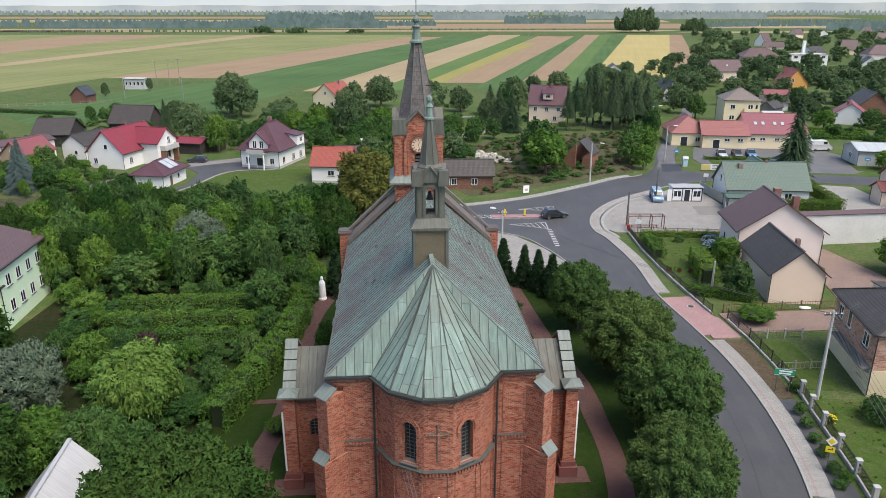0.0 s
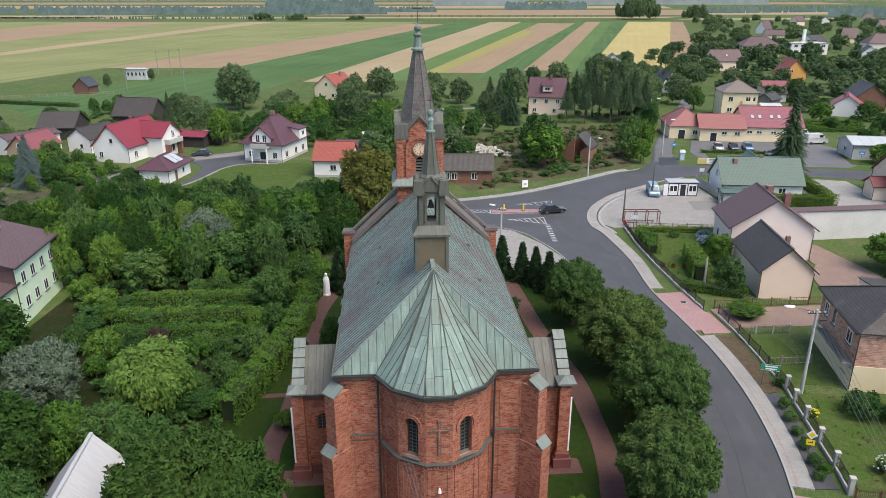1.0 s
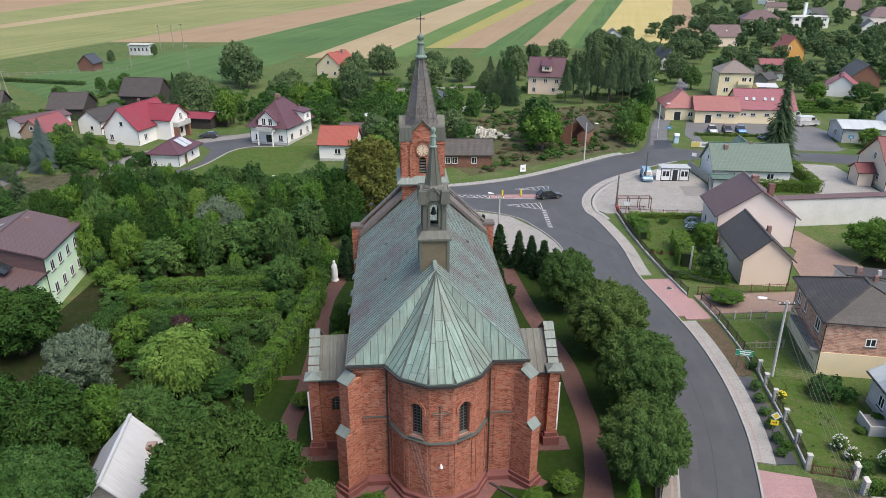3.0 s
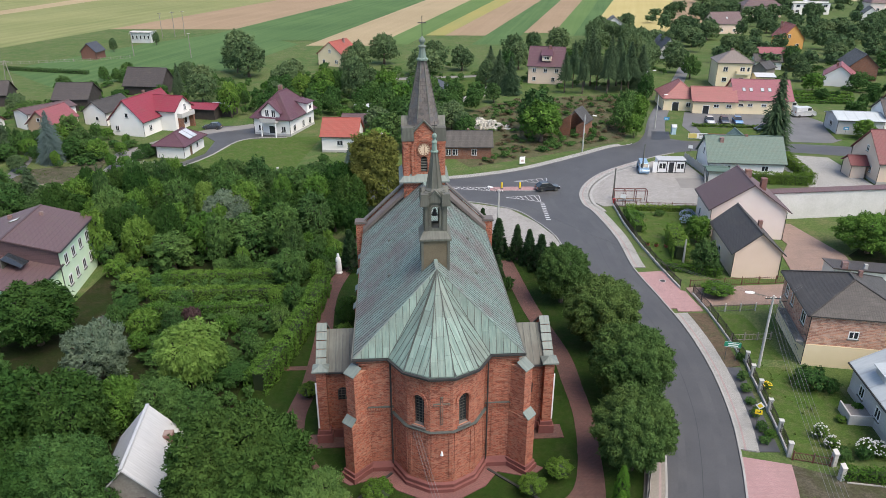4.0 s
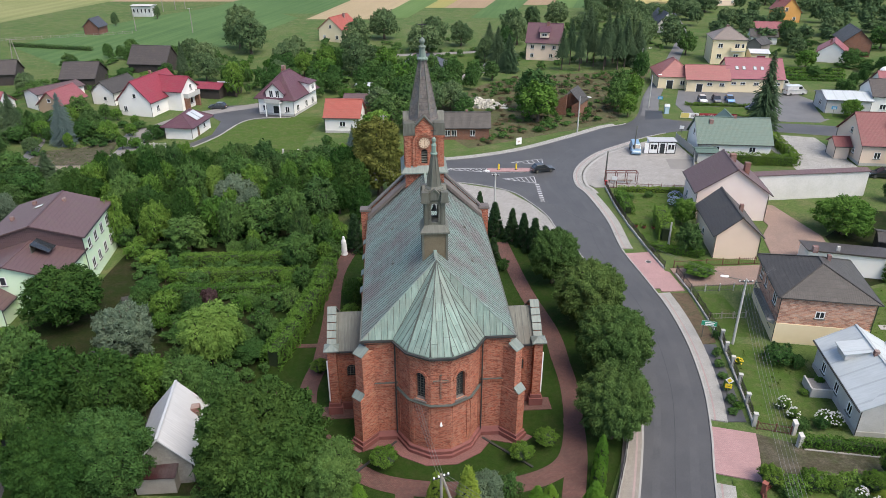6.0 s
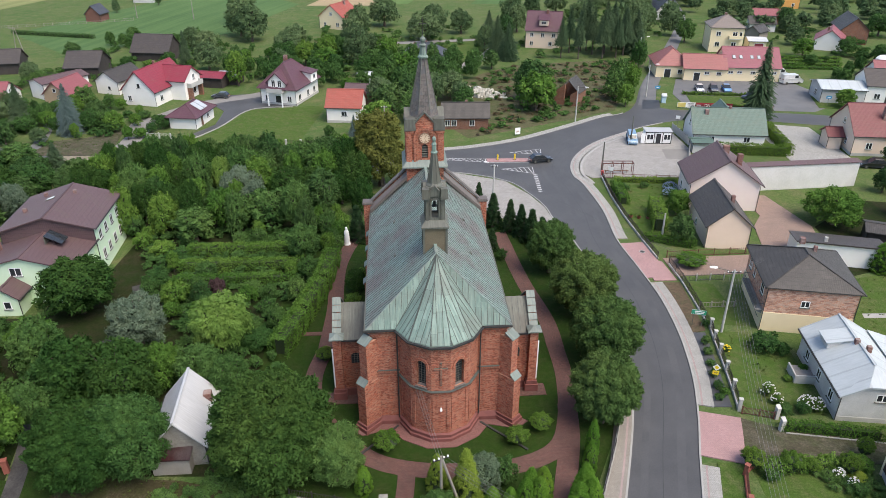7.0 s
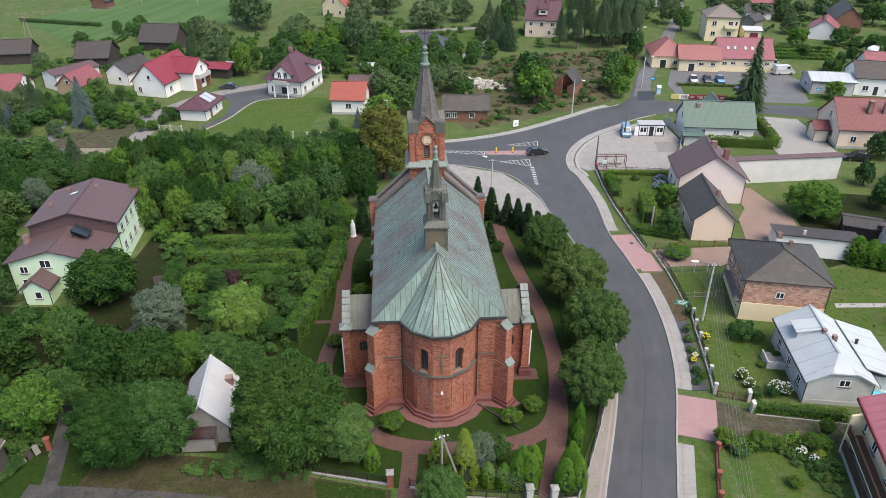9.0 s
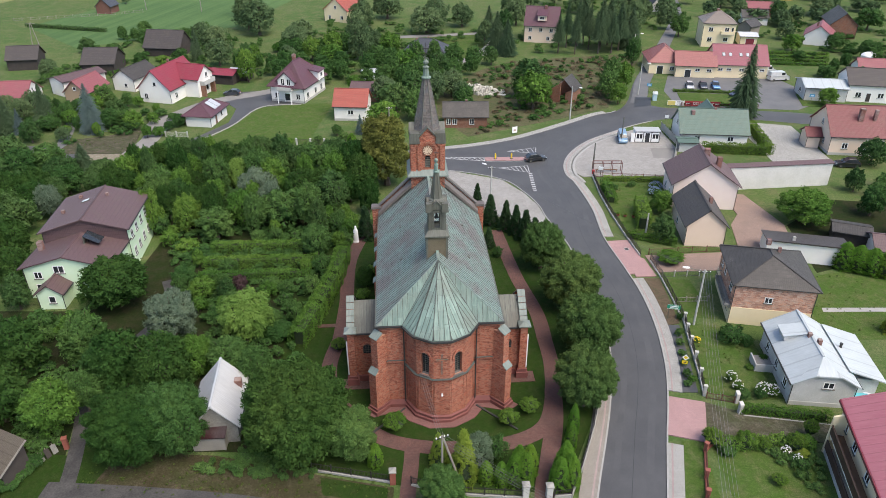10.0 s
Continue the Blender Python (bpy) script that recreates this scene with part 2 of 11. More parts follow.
M_REDPAVE = paving("red_brown_paving", (0.118, 0.052, 0.044), (0.158, 0.082, 0.070), (0.056, 0.040, 0.034), 0.2, 0.1, 0.012)
M_TERRA = paving("terracotta_paving", (0.24, 0.168, 0.138), (0.29, 0.205, 0.17), (0.15, 0.115, 0.098))
M_WHITE_LINE = plain("road_paint", (0.36, 0.36, 0.36), (0.58, 0.58, 0.57), 2.0, 8.0, 0.7)
M_CHURCH = brickwork("church_brick", (0.44, 0.100, 0.052), (0.17, 0.038, 0.025), (0.43, 0.24, 0.165), 0.27, 0.085, 0.018, stain=(0.19, 0.068, 0.042), stain_amount=0.4)
M_PLINTH = plain("painted_plinth", (0.14, 0.05, 0.045), (0.19, 0.07, 0.062), 1.5, 14.0, 0.8, 0, 0.3)
M_VERDI = ribbed("patinated_copper_sheet", (0.105, 0.170, 0.145), (0.190, 0.265, 0.230), 50.0, 0.65, 0.0, 0.6, (0.130, 0.140, 0.120), 0.22)
M_NAVE_TIN = ribbed("weathered_roof_sheet", (0.118, 0.182, 0.162), (0.182, 0.246, 0.222), 50.0, 0.62, 0.0, 1.0, (0.140, 0.124, 0.120), 0.2)
M_BROWN_TIN = ribbed("brown_flashing", (0.10, 0.086, 0.08), (0.14, 0.122, 0.112), 50.0, 0.6, 0.0, 0.4, (0.08, 0.07, 0.066))
M_CAP = ribbed("grey_green_cap_sheet", (0.12, 0.15, 0.135), (0.18, 0.215, 0.195), 50.0, 0.6, 0.0, 0.4, (0.09, 0.10, 0.09))
M_GREY_TIN = ribbed("dull_zinc_sheet", (0.075, 0.08, 0.066), (0.125, 0.13, 0.112), 50.0, 0.6, 0.0, 0.6, (0.06, 0.053, 0.042))
M_SEAM = ribbed("dark_seams", (0.045, 0.055, 0.049), (0.07, 0.085, 0.076), 50.0, 0.7, 0.0, 0.4, (0.055, 0.053, 0.05))
M_SLATE = brickwork("spire_slates", (0.115, 0.10, 0.095), (0.155, 0.135, 0.125), (0.06, 0.055, 0.05), 0.42, 0.42, 0.02, 0.7, (0.19, 0.17, 0.155), 0.4)
M_DARK = plain("dark_metal", (0.025, 0.025, 0.025), (0.04, 0.04, 0.04), 2.0, 30.0, 0.6)
M_BLACK = plain("painted_interior_shade", (0.01, 0.01, 0.01), (0.015, 0.015, 0.015), 2.0, 30.0, 0.9, 0, 0)
# Opaque panes; the dimness of rooms behind is put into their colour.
M_GLASS = plain("opaque_dark_glass", (0.02, 0.024, 0.028), (0.03, 0.035, 0.04), 2.0, 3.0, 0.06, 0, 0, 0.6)
M_WHITE = plain("white_paint", (0.72, 0.72, 0.71), (0.8, 0.8, 0.79), 1.0, 25.0, 0.5, 0, 0.05)
M_RENDER_WHITE = plain("white_render", (0.72, 0.70, 0.665), (0.80, 0.78, 0.75), 0.5, 25.0, 0.9)
M_RENDER_CREAM = plain("cream_render", (0.68, 0.57, 0.37), (0.75, 0.64, 0.44), 0.5, 25.0, 0.9)
M_RENDER_PEACH = plain("peach_render", (0.66, 0.52, 0.41), (0.72, 0.58, 0.47), 0.5, 25.0, 0.9)
M_RENDER_MINT = plain("pale_mint_render", (0.54, 0.70, 0.50), (0.61, 0.76, 0.56), 0.5, 25.0, 0.9)
M_RENDER_PINK = plain("pale_pink_render", (0.70, 0.58, 0.54), (0.75, 0.65, 0.60), 0.5, 25.0, 0.9)
M_RENDER_GREY = plain("grey_render", (0.36, 0.365, 0.36), (0.56, 0.565, 0.555), 0.45, 10.0, 0.9)
M_RENDER_ORANGE = plain("orange_render", (0.62, 0.30, 0.08), (0.68, 0.36, 0.12), 0.5, 25.0, 0.9)
M_RENDER_TAN = plain("tan_render", (0.33, 0.24, 0.16), (0.39, 0.29, 0.2), 0.5, 25.0, 0.9)
M_HOUSE_BRICK = brickwork("house_brick", (0.62, 0.31, 0.20), (0.36, 0.150, 0.10), (0.56, 0.43, 0.34), 0.5, 0.17, 0.026, stain=(0.5, 0.31, 0.23), stain_amount=0.3)
M_OLD_BRICK = brickwork("old_brick", (0.28, 0.11, 0.06), (0.22, 0.085, 0.05), (0.24, 0.17, 0.13), stain=(0.16, 0.1, 0.08), stain_amount=0.5)
M_TILE_MAROON = tiled("maroon_tiles", (0.078, 0.032, 0.046), (0.105, 0.048, 0.062))
M_TILE_BROWN = tiled("brown_steel_tiles", (0.085, 0.052, 0.055), (0.118, 0.074, 0.077))
M_TILE_PURPLE = tiled("purple_brown_tiles", (0.090, 0.054, 0.057), (0.128, 0.080, 0.083))
M_TILE_RED = tiled("red_tiles", (0.20, 0.055, 0.066), (0.25, 0.085, 0.094))
M_TILE_FADED = tiled("faded_red_tiles", (0.24, 0.085, 0.080), (0.30, 0.12, 0.11))
M_TILE_ROSE = tiled("rose_red_steel_tiles", (0.21, 0.062, 0.080), (0.26, 0.09, 0.108))
M_TILE_CRIMSON = tiled("crimson_steel_tiles", (0.19, 0.022, 0.04), (0.235, 0.038, 0.055))
M_TILE_ORANGE = tiled("orange_red_tiles", (0.26, 0.06, 0.045), (0.31, 0.08, 0.058))
M_TILE_BRICKRED = tiled("brick_red_tiles", (0.130, 0.032, 0.035), (0.168, 0.045, 0.047))
M_TILE_DARK = tiled("dark_roofing", (0.045, 0.038, 0.036), (0.065, 0.055, 0.052))
M_TILE_OLD = tiled("old_slate_roof", (0.034, 0.031, 0.029), (0.062, 0.056, 0.051), moss=(0.13, 0.12, 0.105), moss_amount=0.3)
M_TILE_GREEN = tiled("grey_green_steel_tiles", (0.070, 0.118, 0.098), (0.095, 0.150, 0.125))
M_TILE_NAVY = tiled("anthracite_tiles", (0.04, 0.045, 0.06), (0.055, 0.06, 0.075))
M_TIN_PALE = ribbed("pale_blue_grey_sheet", (0.37, 0.41, 0.425), (0.44, 0.478, 0.49), 2.2, 0.55, 0.0, 0.4, (0.33, 0.355, 0.365))
M_TIN_WHITE = ribbed("whitish_sheet", (0.46, 0.47, 0.48), (0.54, 0.55, 0.56), 0.25, 0.5, 0.1, 0.3, (0.40, 0.41, 0.42))
M_TIN_PINK = ribbed("pinkish_red_sheet", (0.32, 0.10, 0.125), (0.38, 0.14, 0.16), 1.1, 0.5, 0.1, 0.3, (0.30, 0.12, 0.13))
M_WOOD_DARK = plain("dark_boards", (0.035, 0.03, 0.028), (0.06, 0.05, 0.045), 1.0, 12.0, 0.9)
M_WOOD_BROWN = plain("brown_boards", (0.13, 0.075, 0.045), (0.18, 0.105, 0.065), 1.0, 12.0, 0.8)
M_WOOD_GREY = plain("weathered_pole_wood", (0.20, 0.18, 0.155), (0.27, 0.25, 0.22), 1.0, 12.0, 0.9)
M_CONCRETE = plain("grey_concrete", (0.36, 0.36, 0.34), (0.46, 0.455, 0.435), 0.7, 12.0, 0.9, 0, 0.25)
M_WORN_SLAB = plain("weathered_balcony_concrete", (0.16, 0.15, 0.135), (0.27, 0.255, 0.235), 0.9, 8.0, 0.9, 0, 0.25)
M_CHIMNEY = brickwork("chimney_brick", (0.24, 0.09, 0.065), (0.17, 0.065, 0.05), (0.24, 0.17, 0.145))
M_BARK = plain("bark", (0.07, 0.055, 0.042), (0.12, 0.095, 0.075), 2.0, 14.0, 0.95, 0, 0.6)
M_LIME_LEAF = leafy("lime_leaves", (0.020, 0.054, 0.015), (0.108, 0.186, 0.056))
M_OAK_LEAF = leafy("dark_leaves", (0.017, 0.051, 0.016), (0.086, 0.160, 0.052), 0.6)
# Darker copy of the leaf colours; the near trees' shaded sides are painted in.
M_SHADE_LEAF = leafy("shade_darkened_leaves", (0.011, 0.036, 0.009), (0.055, 0.118, 0.028), 0.4)
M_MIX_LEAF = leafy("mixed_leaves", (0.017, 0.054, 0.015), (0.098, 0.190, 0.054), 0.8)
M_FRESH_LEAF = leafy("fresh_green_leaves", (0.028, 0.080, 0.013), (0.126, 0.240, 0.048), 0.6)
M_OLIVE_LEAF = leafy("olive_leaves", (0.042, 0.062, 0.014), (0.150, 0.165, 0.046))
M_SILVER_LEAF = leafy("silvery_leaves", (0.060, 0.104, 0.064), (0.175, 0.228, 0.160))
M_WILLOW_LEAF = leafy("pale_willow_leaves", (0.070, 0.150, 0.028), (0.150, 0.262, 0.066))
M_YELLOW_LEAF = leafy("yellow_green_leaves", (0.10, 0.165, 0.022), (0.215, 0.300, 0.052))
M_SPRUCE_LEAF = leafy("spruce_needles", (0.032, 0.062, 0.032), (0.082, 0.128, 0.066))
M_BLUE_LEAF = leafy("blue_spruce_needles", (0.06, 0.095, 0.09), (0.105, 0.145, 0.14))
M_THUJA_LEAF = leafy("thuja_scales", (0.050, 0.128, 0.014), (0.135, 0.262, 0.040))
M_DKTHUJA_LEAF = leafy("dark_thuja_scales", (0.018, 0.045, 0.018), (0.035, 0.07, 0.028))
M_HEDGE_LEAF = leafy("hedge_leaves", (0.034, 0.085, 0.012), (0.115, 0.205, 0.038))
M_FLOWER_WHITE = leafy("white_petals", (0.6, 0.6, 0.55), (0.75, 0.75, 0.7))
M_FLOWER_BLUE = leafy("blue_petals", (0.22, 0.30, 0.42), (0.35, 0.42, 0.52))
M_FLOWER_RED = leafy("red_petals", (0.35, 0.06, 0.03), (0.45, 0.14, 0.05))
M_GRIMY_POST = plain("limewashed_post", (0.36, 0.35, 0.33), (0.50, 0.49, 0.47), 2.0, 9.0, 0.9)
# Paler, greyer leaves for far trees; the haze is put into their colour.
M_VILLAGE_LEAF = leafy("haze_paled_leaves", (0.044, 0.084, 0.038), (0.132, 0.196, 0.088), 0.6)
# Dark green of the crown cores, inner shade put into the colour.
M_CROWN_SHADE = plain("painted_crown_shade", (0.016, 0.030, 0.012), (0.028, 0.046, 0.019), 2.0, 12.0, 0.95)
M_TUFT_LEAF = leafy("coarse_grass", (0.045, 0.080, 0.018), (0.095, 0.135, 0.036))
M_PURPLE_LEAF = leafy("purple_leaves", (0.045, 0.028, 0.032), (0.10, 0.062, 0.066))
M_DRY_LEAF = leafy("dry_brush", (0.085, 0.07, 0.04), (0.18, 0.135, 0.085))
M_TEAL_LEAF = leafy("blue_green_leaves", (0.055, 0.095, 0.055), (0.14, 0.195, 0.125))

# ---- building helpers ----
class Shape:
    """Points and faces of one mesh."""

    def __init__(self):
        self.v, self.f = [], []

    def poly(self, pts):
        n = len(self.v)
        self.v += [tuple(p) for p in pts]
        self.f.append(tuple(range(n, n + len(pts))))
        return self

    def prism(self, pts, z0, z1):
        """An upright block over a flat outline (counter-clockwise); z0, z1 may be lists."""
        k = len(pts)
        lo = z0 if isinstance(z0, (list, tuple)) else [z0] * k
        hi = z1 if isinstance(z1, (list, tuple)) else [z1] * k
        n = len(self.v)
        self.v += [(p[0], p[1], z) for p, z in zip(pts, lo)] + [(p[0], p[1], z) for p, z in zip(pts, hi)]
        self.f.append(tuple(range(n + k - 1, n - 1, -1)))
        self.f.append(tuple(range(n + k, n + 2 * k)))
        for i in range(k):
            j = (i + 1) % k
            self.f.append((n + i, n + j, n + k + j, n + k + i))
        return self

    def box(self, x0, x1, y0, y1, z0, z1):
        return self.prism([(x0, y0), (x1, y0), (x1, y1), (x0, y1)], z0, z1)

    def loft(self, rings, cap=True):
        """Rings of equally many points, joined one to the next."""
        n, k = len(self.v), len(rings[0])
        for r in rings:
            self.v += [tuple(p) for p in r]
        for a in range(len(rings) - 1):
            for i in range(k):
                j = (i + 1) % k
                self.f.append((n + a * k + i, n + a * k + j, n + (a + 1) * k + j, n + (a + 1) * k + i))
        if cap:
            self.f.append(tuple(range(n + k - 1, n - 1, -1)))
            m = n + (len(rings) - 1) * k
            self.f.append(tuple(range(m, m + k)))
        return self

    def turn(self, profile, sides=8, cx=0.0, cy=0.0, phase=0.0, cap=True):
        """A turned form: profile of (radius, height)."""
        return self.loft([[(cx + r * math.cos(2 * math.pi * i / sides + phase), cy + r * math.sin(2 * math.pi * i / sides + phase), z)
                           for i in range(sides)] for r, z in profile], cap)

    def rod(self, a, b, r, sides=5, r2=None):
        a, b = Vector(a), Vector(b)
        w = (b - a).normalized()
        s = w.orthogonal().normalized()
        q = w.cross(s)
        ring = lambda c, rr: [c + rr * (math.cos(2 * math.pi * i / sides) * s + math.sin(2 * math.pi * i / sides) * q) for i in range(sides)]
        return self.loft([ring(a, r), ring(b, r if r2 is None else r2)])

    def beam(self, a, b, wide, high):
        """A bar of square section from a to b, its top level."""
        a, b = Vector(a), Vector(b)
        w = (b - a).normalized()
        s = w.cross(Vector((0, 0, 1)))
        s = (s if s.length > 1e-4 else Vector((1, 0, 0))).normalized() * wide / 2
        q = s.cross(w).normalized() * high / 2
        return self.loft([[c - s - q, c + s - q, c + s + q, c - s + q] for c in (a, b)])

    def data(self, name, material):
        m = bpy.data.meshes.new(name)
        m.from_pydata([tuple(p) for p in self.v], [], self.f)
        m.materials.append(material)
        m.validate()
        return m


def part(name, shape, material, parent, label="", at=None):
    """One mesh under a thing or a part."""
    ob = new(name, shape.data(name, material) if isinstance(shape, Shape) else shape)
    ob.parent = parent
    if at is not None:
        ob.matrix_local = at
    if label:
        ob["label"] = label
    return ob


def thing(name, x, y, z, turn, label, category, group="", kind=""):
    ob = new(name)
    ob.matrix_world = pose(x, y, z, 0, 0, turn)
    return tagged(ob, label, category, group, kind)


def single(name, shape, material, label, category, group="", kind=""):
    """A thing or piece of the setting that is one mesh."""
    return tagged(new(name, shape.data(name, material) if isinstance(shape, Shape) else shape), label, category, group, kind)


def smooth_line(pts, steps=6):
    """A rounded line through the points."""
    out = []
    for i in range(len(pts) - 1):
        p0, p1, p2, p3 = (Vector(pts[max(0, min(len(pts) - 1, j))]) for j in (i - 1, i, i + 1, i + 2))
        for s in range(steps):
            u = s / steps
            out.append(0.5 * ((2 * p1) + (p2 - p0) * u + (2 * p0 - 5 * p1 + 4 * p2 - p3) * u * u + (3 * p1 - p0 - 3 * p2 + p3) * u ** 3))
    return out + [Vector(pts[-1])]


def shifted(line, d):
    """The line moved d metres to its right."""
    out = []
    for i, p in enumerate(line):
        w = (line[min(i + 1, len(line) - 1)] - line[max(i - 1, 0)]).normalized()
        out.append(Vector((p.x + w.y * d, p.y - w.x * d)))
    return out


def ribbon(left, right, z):
    s = Shape()
    n = len(left)
    s.v = [(p.x, p.y, z) for p in left] + [(p.x, p.y, z) for p in right]
    s.f = [(i, n + i, n + i + 1, i + 1) for i in range(n - 1)]
    return s


def raised(left, right, z0, z1):
    """A strip with a top and two sides, such as a kerb."""
    return Shape().loft([[(a.x, a.y, z0), (b.x, b.y, z0), (b.x, b.y, z1), (a.x, a.y, z1)] for a, b in zip(left, right)])


def slab(name, pts, z, material, label, category, depth=0.2):
    return single(name, Shape().prism(pts, z - depth, z), material, label, category, kind="structure")

# ---- ground, fields and roads ----
g = Shape()
for i in range(30):
    for j in range(30):
        x0, x1 = -4800 + 320 * i, -4480 + 320 * i
        y0, y1 = -4800 + 320 * j, -4480 + 320 * j
        g.poly([(x0, y0, 0), (x1, y0, 0), (x1, y1, 0), (x0, y1, 0)])
single("ground", g, M_GRASS, "flat green meadow land reaching the horizon", "ground", kind="structure")

STRAW = crop("straw_stubble", (0.27, 0.215, 0.13), (0.35, 0.28, 0.175), 12)
PEACH = crop("reddish_stubble", (0.235, 0.17, 0.108), (0.31, 0.225, 0.148), 12)
MAIZE = crop("dark_green_crop", (0.045, 0.095, 0.035), (0.098, 0.165, 0.06), 12)
BEET = crop("mid_green_crop", (0.075, 0.135, 0.043), (0.115, 0.178, 0.062), 12)
WHEAT = crop("ripe_wheat", (0.34, 0.285, 0.115), (0.42, 0.355, 0.165), 14)
BARLEY = crop("pale_green_grain", (0.135, 0.162, 0.062), (0.250, 0.250, 0.115), 12, 4.5)
YELLOWISH = crop("yellowing_crop", (0.30, 0.25, 0.085), (0.215, 0.225, 0.085), 12)


def field(near, far, y0, y1, z, material, label):
    """A long strip between two lines, each given by its x at 449 m and at 906 m."""
    def x_at(line, y):
        return line[0] + (line[1] - line[0]) * (y - 449) / 457
    s = Shape()
    ys = [y0 + (y1 - y0) * i / 8 for i in range(9)]
    n = len(ys)
    s.v = [(x_at(near, y), y, z) for y in ys] + [(x_at(far, y), y, z) for y in ys]
    s.f = [(i, n + i, n + i + 1, i + 1) for i in range(n - 1)]
    return single("field", s, material, label, "field", kind="structure")


E0, E1, E2, E3 = (-140, -22), (-83, 14.6), (-29, 58.4), (2, 96.6)
E4, E5, E6, E7 = (17.8, 121), (29, 140), (49, 165), (64, 175)
E8, E9, E10, E11 = (79, 193), (98.8, 226.6), (140, 278.7), (146, 294)
field(E0, E1, 352, 842, 0.05, PEACH, "reddish-tan stubble strip of a mown field")
field(E1, E2, 312, 900, 0.06, MAIZE, "dark green maize strip")
field(E2, E3, 296, 900, 0.05, STRAW, "pale straw stubble strip")
field(E3, E4, 300, 870, 0.06, BEET, "green strip of beet leaves")
field(E4, E5, 330, 700, 0.07, YELLOWISH, "strip of yellowing crop")
field(E5, E6, 330, 860, 0.05, PEACH, "tan stubble strip of a mown field")
field(E4, E5, 700, 870, 0.05, PEACH, "tan stubble strip beyond the yellow crop")
field(E6, E7, 300, 906, 0.06, MAIZE, "dark green crop strip")
field(E7, E8, 340, 906, 0.05, PEACH, "pinkish strip of stubble")
field(E8, (90, 207), 330, 906, 0.06, BEET, "fresh green crop strip")
field((90, 207), E9, 330, 906, 0.07, MAIZE, "dark green beet strip")
field(E9, E10, 345, 906, 0.05, WHEAT, "ripe yellow wheat field with tramlines")
field(E10, (157, 294), 385, 906, 0.06, PEACH, "reddish ploughed strip beside the wheat")
field((-255, -205), E0, 265, 906, 0.05, BARLEY, "wide pale green grain field")
field((-272, -238), (-255, -205), 300, 906, 0.06, STRAW, "narrow straw-coloured field strip")
field((-330, -330), (-272, -238), 300, 906, 0.05, BARLEY, "pale green grain strip")
field((-420, -440), (-330, -330), 300, 906, 0.06, PEACH, "brownish strip of stubble")
field((-900, -900), (-420, -440), 300, 906, 0.05, BARLEY, "pale green grain land")
far_bands = [(1010, 1090, -700, 300, STRAW), (1150, 1500, -200, 420, PEACH), (1180, 1420, 430, 900, STRAW), (960, 1040, 300, 520, STRAW),
             (1000, 1150, -1400, -500, STRAW), (1600, 1900, -1600, 500, STRAW), (2100, 2500, -2200, 1200, PEACH)]
for y0, y1, x0, x1, m in far_bands:
    s = Shape().poly([(x0, y0, 0.08), (x1, y0 + 20, 0.08), (x1 + 60, y1, 0.08), (x0 + 40, y1 - 20, 0.08)])
    single("field", s, m, "far pale field of stubble", "field", kind="structure")
single("field", Shape().poly([(-118, 205, .05), (-75, 236, .05), (-62, 300, .05), (-100, 345, .05), (-128, 300, .05), (-150, 236, .05)]), MAIZE,
       "dark green potato field behind the barns", "field", kind="structure")

# main road past the church, bending to the junction
KERB_R = smooth_line([(18.6, 14.0), (21.9, 26.1), (24.2, 34.7), (25.7, 39.9), (27.2, 46.5), (28.1, 54.5), (28.1, 62.8), (27.2, 70.6), (26.0, 79.7), (26.0, 90.1), (24.7, 101.0),
                      (23.6, 105.0), (24.0, 110.7), (26.4, 116.9), (31.1, 123.5), (38.6, 129.9), (45.0, 134.6), (52.0, 137.8), (60.0, 138.6), (72.2, 137.4), (86.3, 133.8), (120.0, 126.0)])
KERB_L = smooth_line([(11.9, 14.0), (15.2, 26.1), (17.8, 34.7), (19.4, 40.5), (20.8, 47.0), (21.6, 54.5), (21.6, 62.0), (20.9, 70.0), (19.6, 79.0), (17.6, 86.8), (16.9, 91.2),
                      (14.9, 96.7), (11.1, 102.8), (1.4, 106.9), (-12.0, 107.5), (-40.0, 109.0), (-75.0, 112.5), (-120.0, 116.0)])
KERB_N = smooth_line([(-120.0, 123.0), (-75.0, 119.0), (-40.0, 117.0), (-12.0, 117.0), (-0.4, 118.4), (7.5, 120.7), (16.4, 125.1), (27.6, 133.6), (35.7, 140.3), (41.4, 143.6), (45.9, 151.2),
                      (52.7, 171.3), (70.2, 213.9), (88.0, 262.0), (100.0, 320.0)])
KERB_E = smooth_line([(103.5, 320.0), (91.5, 262.0), (74.6, 214.0), (57.2, 171.3), (51.0, 151.5), (52.5, 147.0), (57.2, 145.9), (79.8, 143.4), (89.8, 141.3), (120.0, 134.0)])
road = Shape().poly([(p.x, p.y, 0.03) for p in KERB_R + KERB_E[::-1] + KERB_N[::-1] + KERB_L[::-1]])
single("road", road, M_ASPHALT, "smooth grey asphalt road bending to a junction", "road", kind="structure")


# wheel tracks and the paving seam along the road
M_TRACK = plain("worn_asphalt", (0.051, 0.052, 0.055), (0.087, 0.087, 0.089), 0.25, 9.0, 0.58, 0, 0.3)
M_JOINT = plain("bitumen_joint", (0.026, 0.027, 0.03), (0.04, 0.042, 0.045), 0.6, 9.0, 0.5, 0, 0.2)
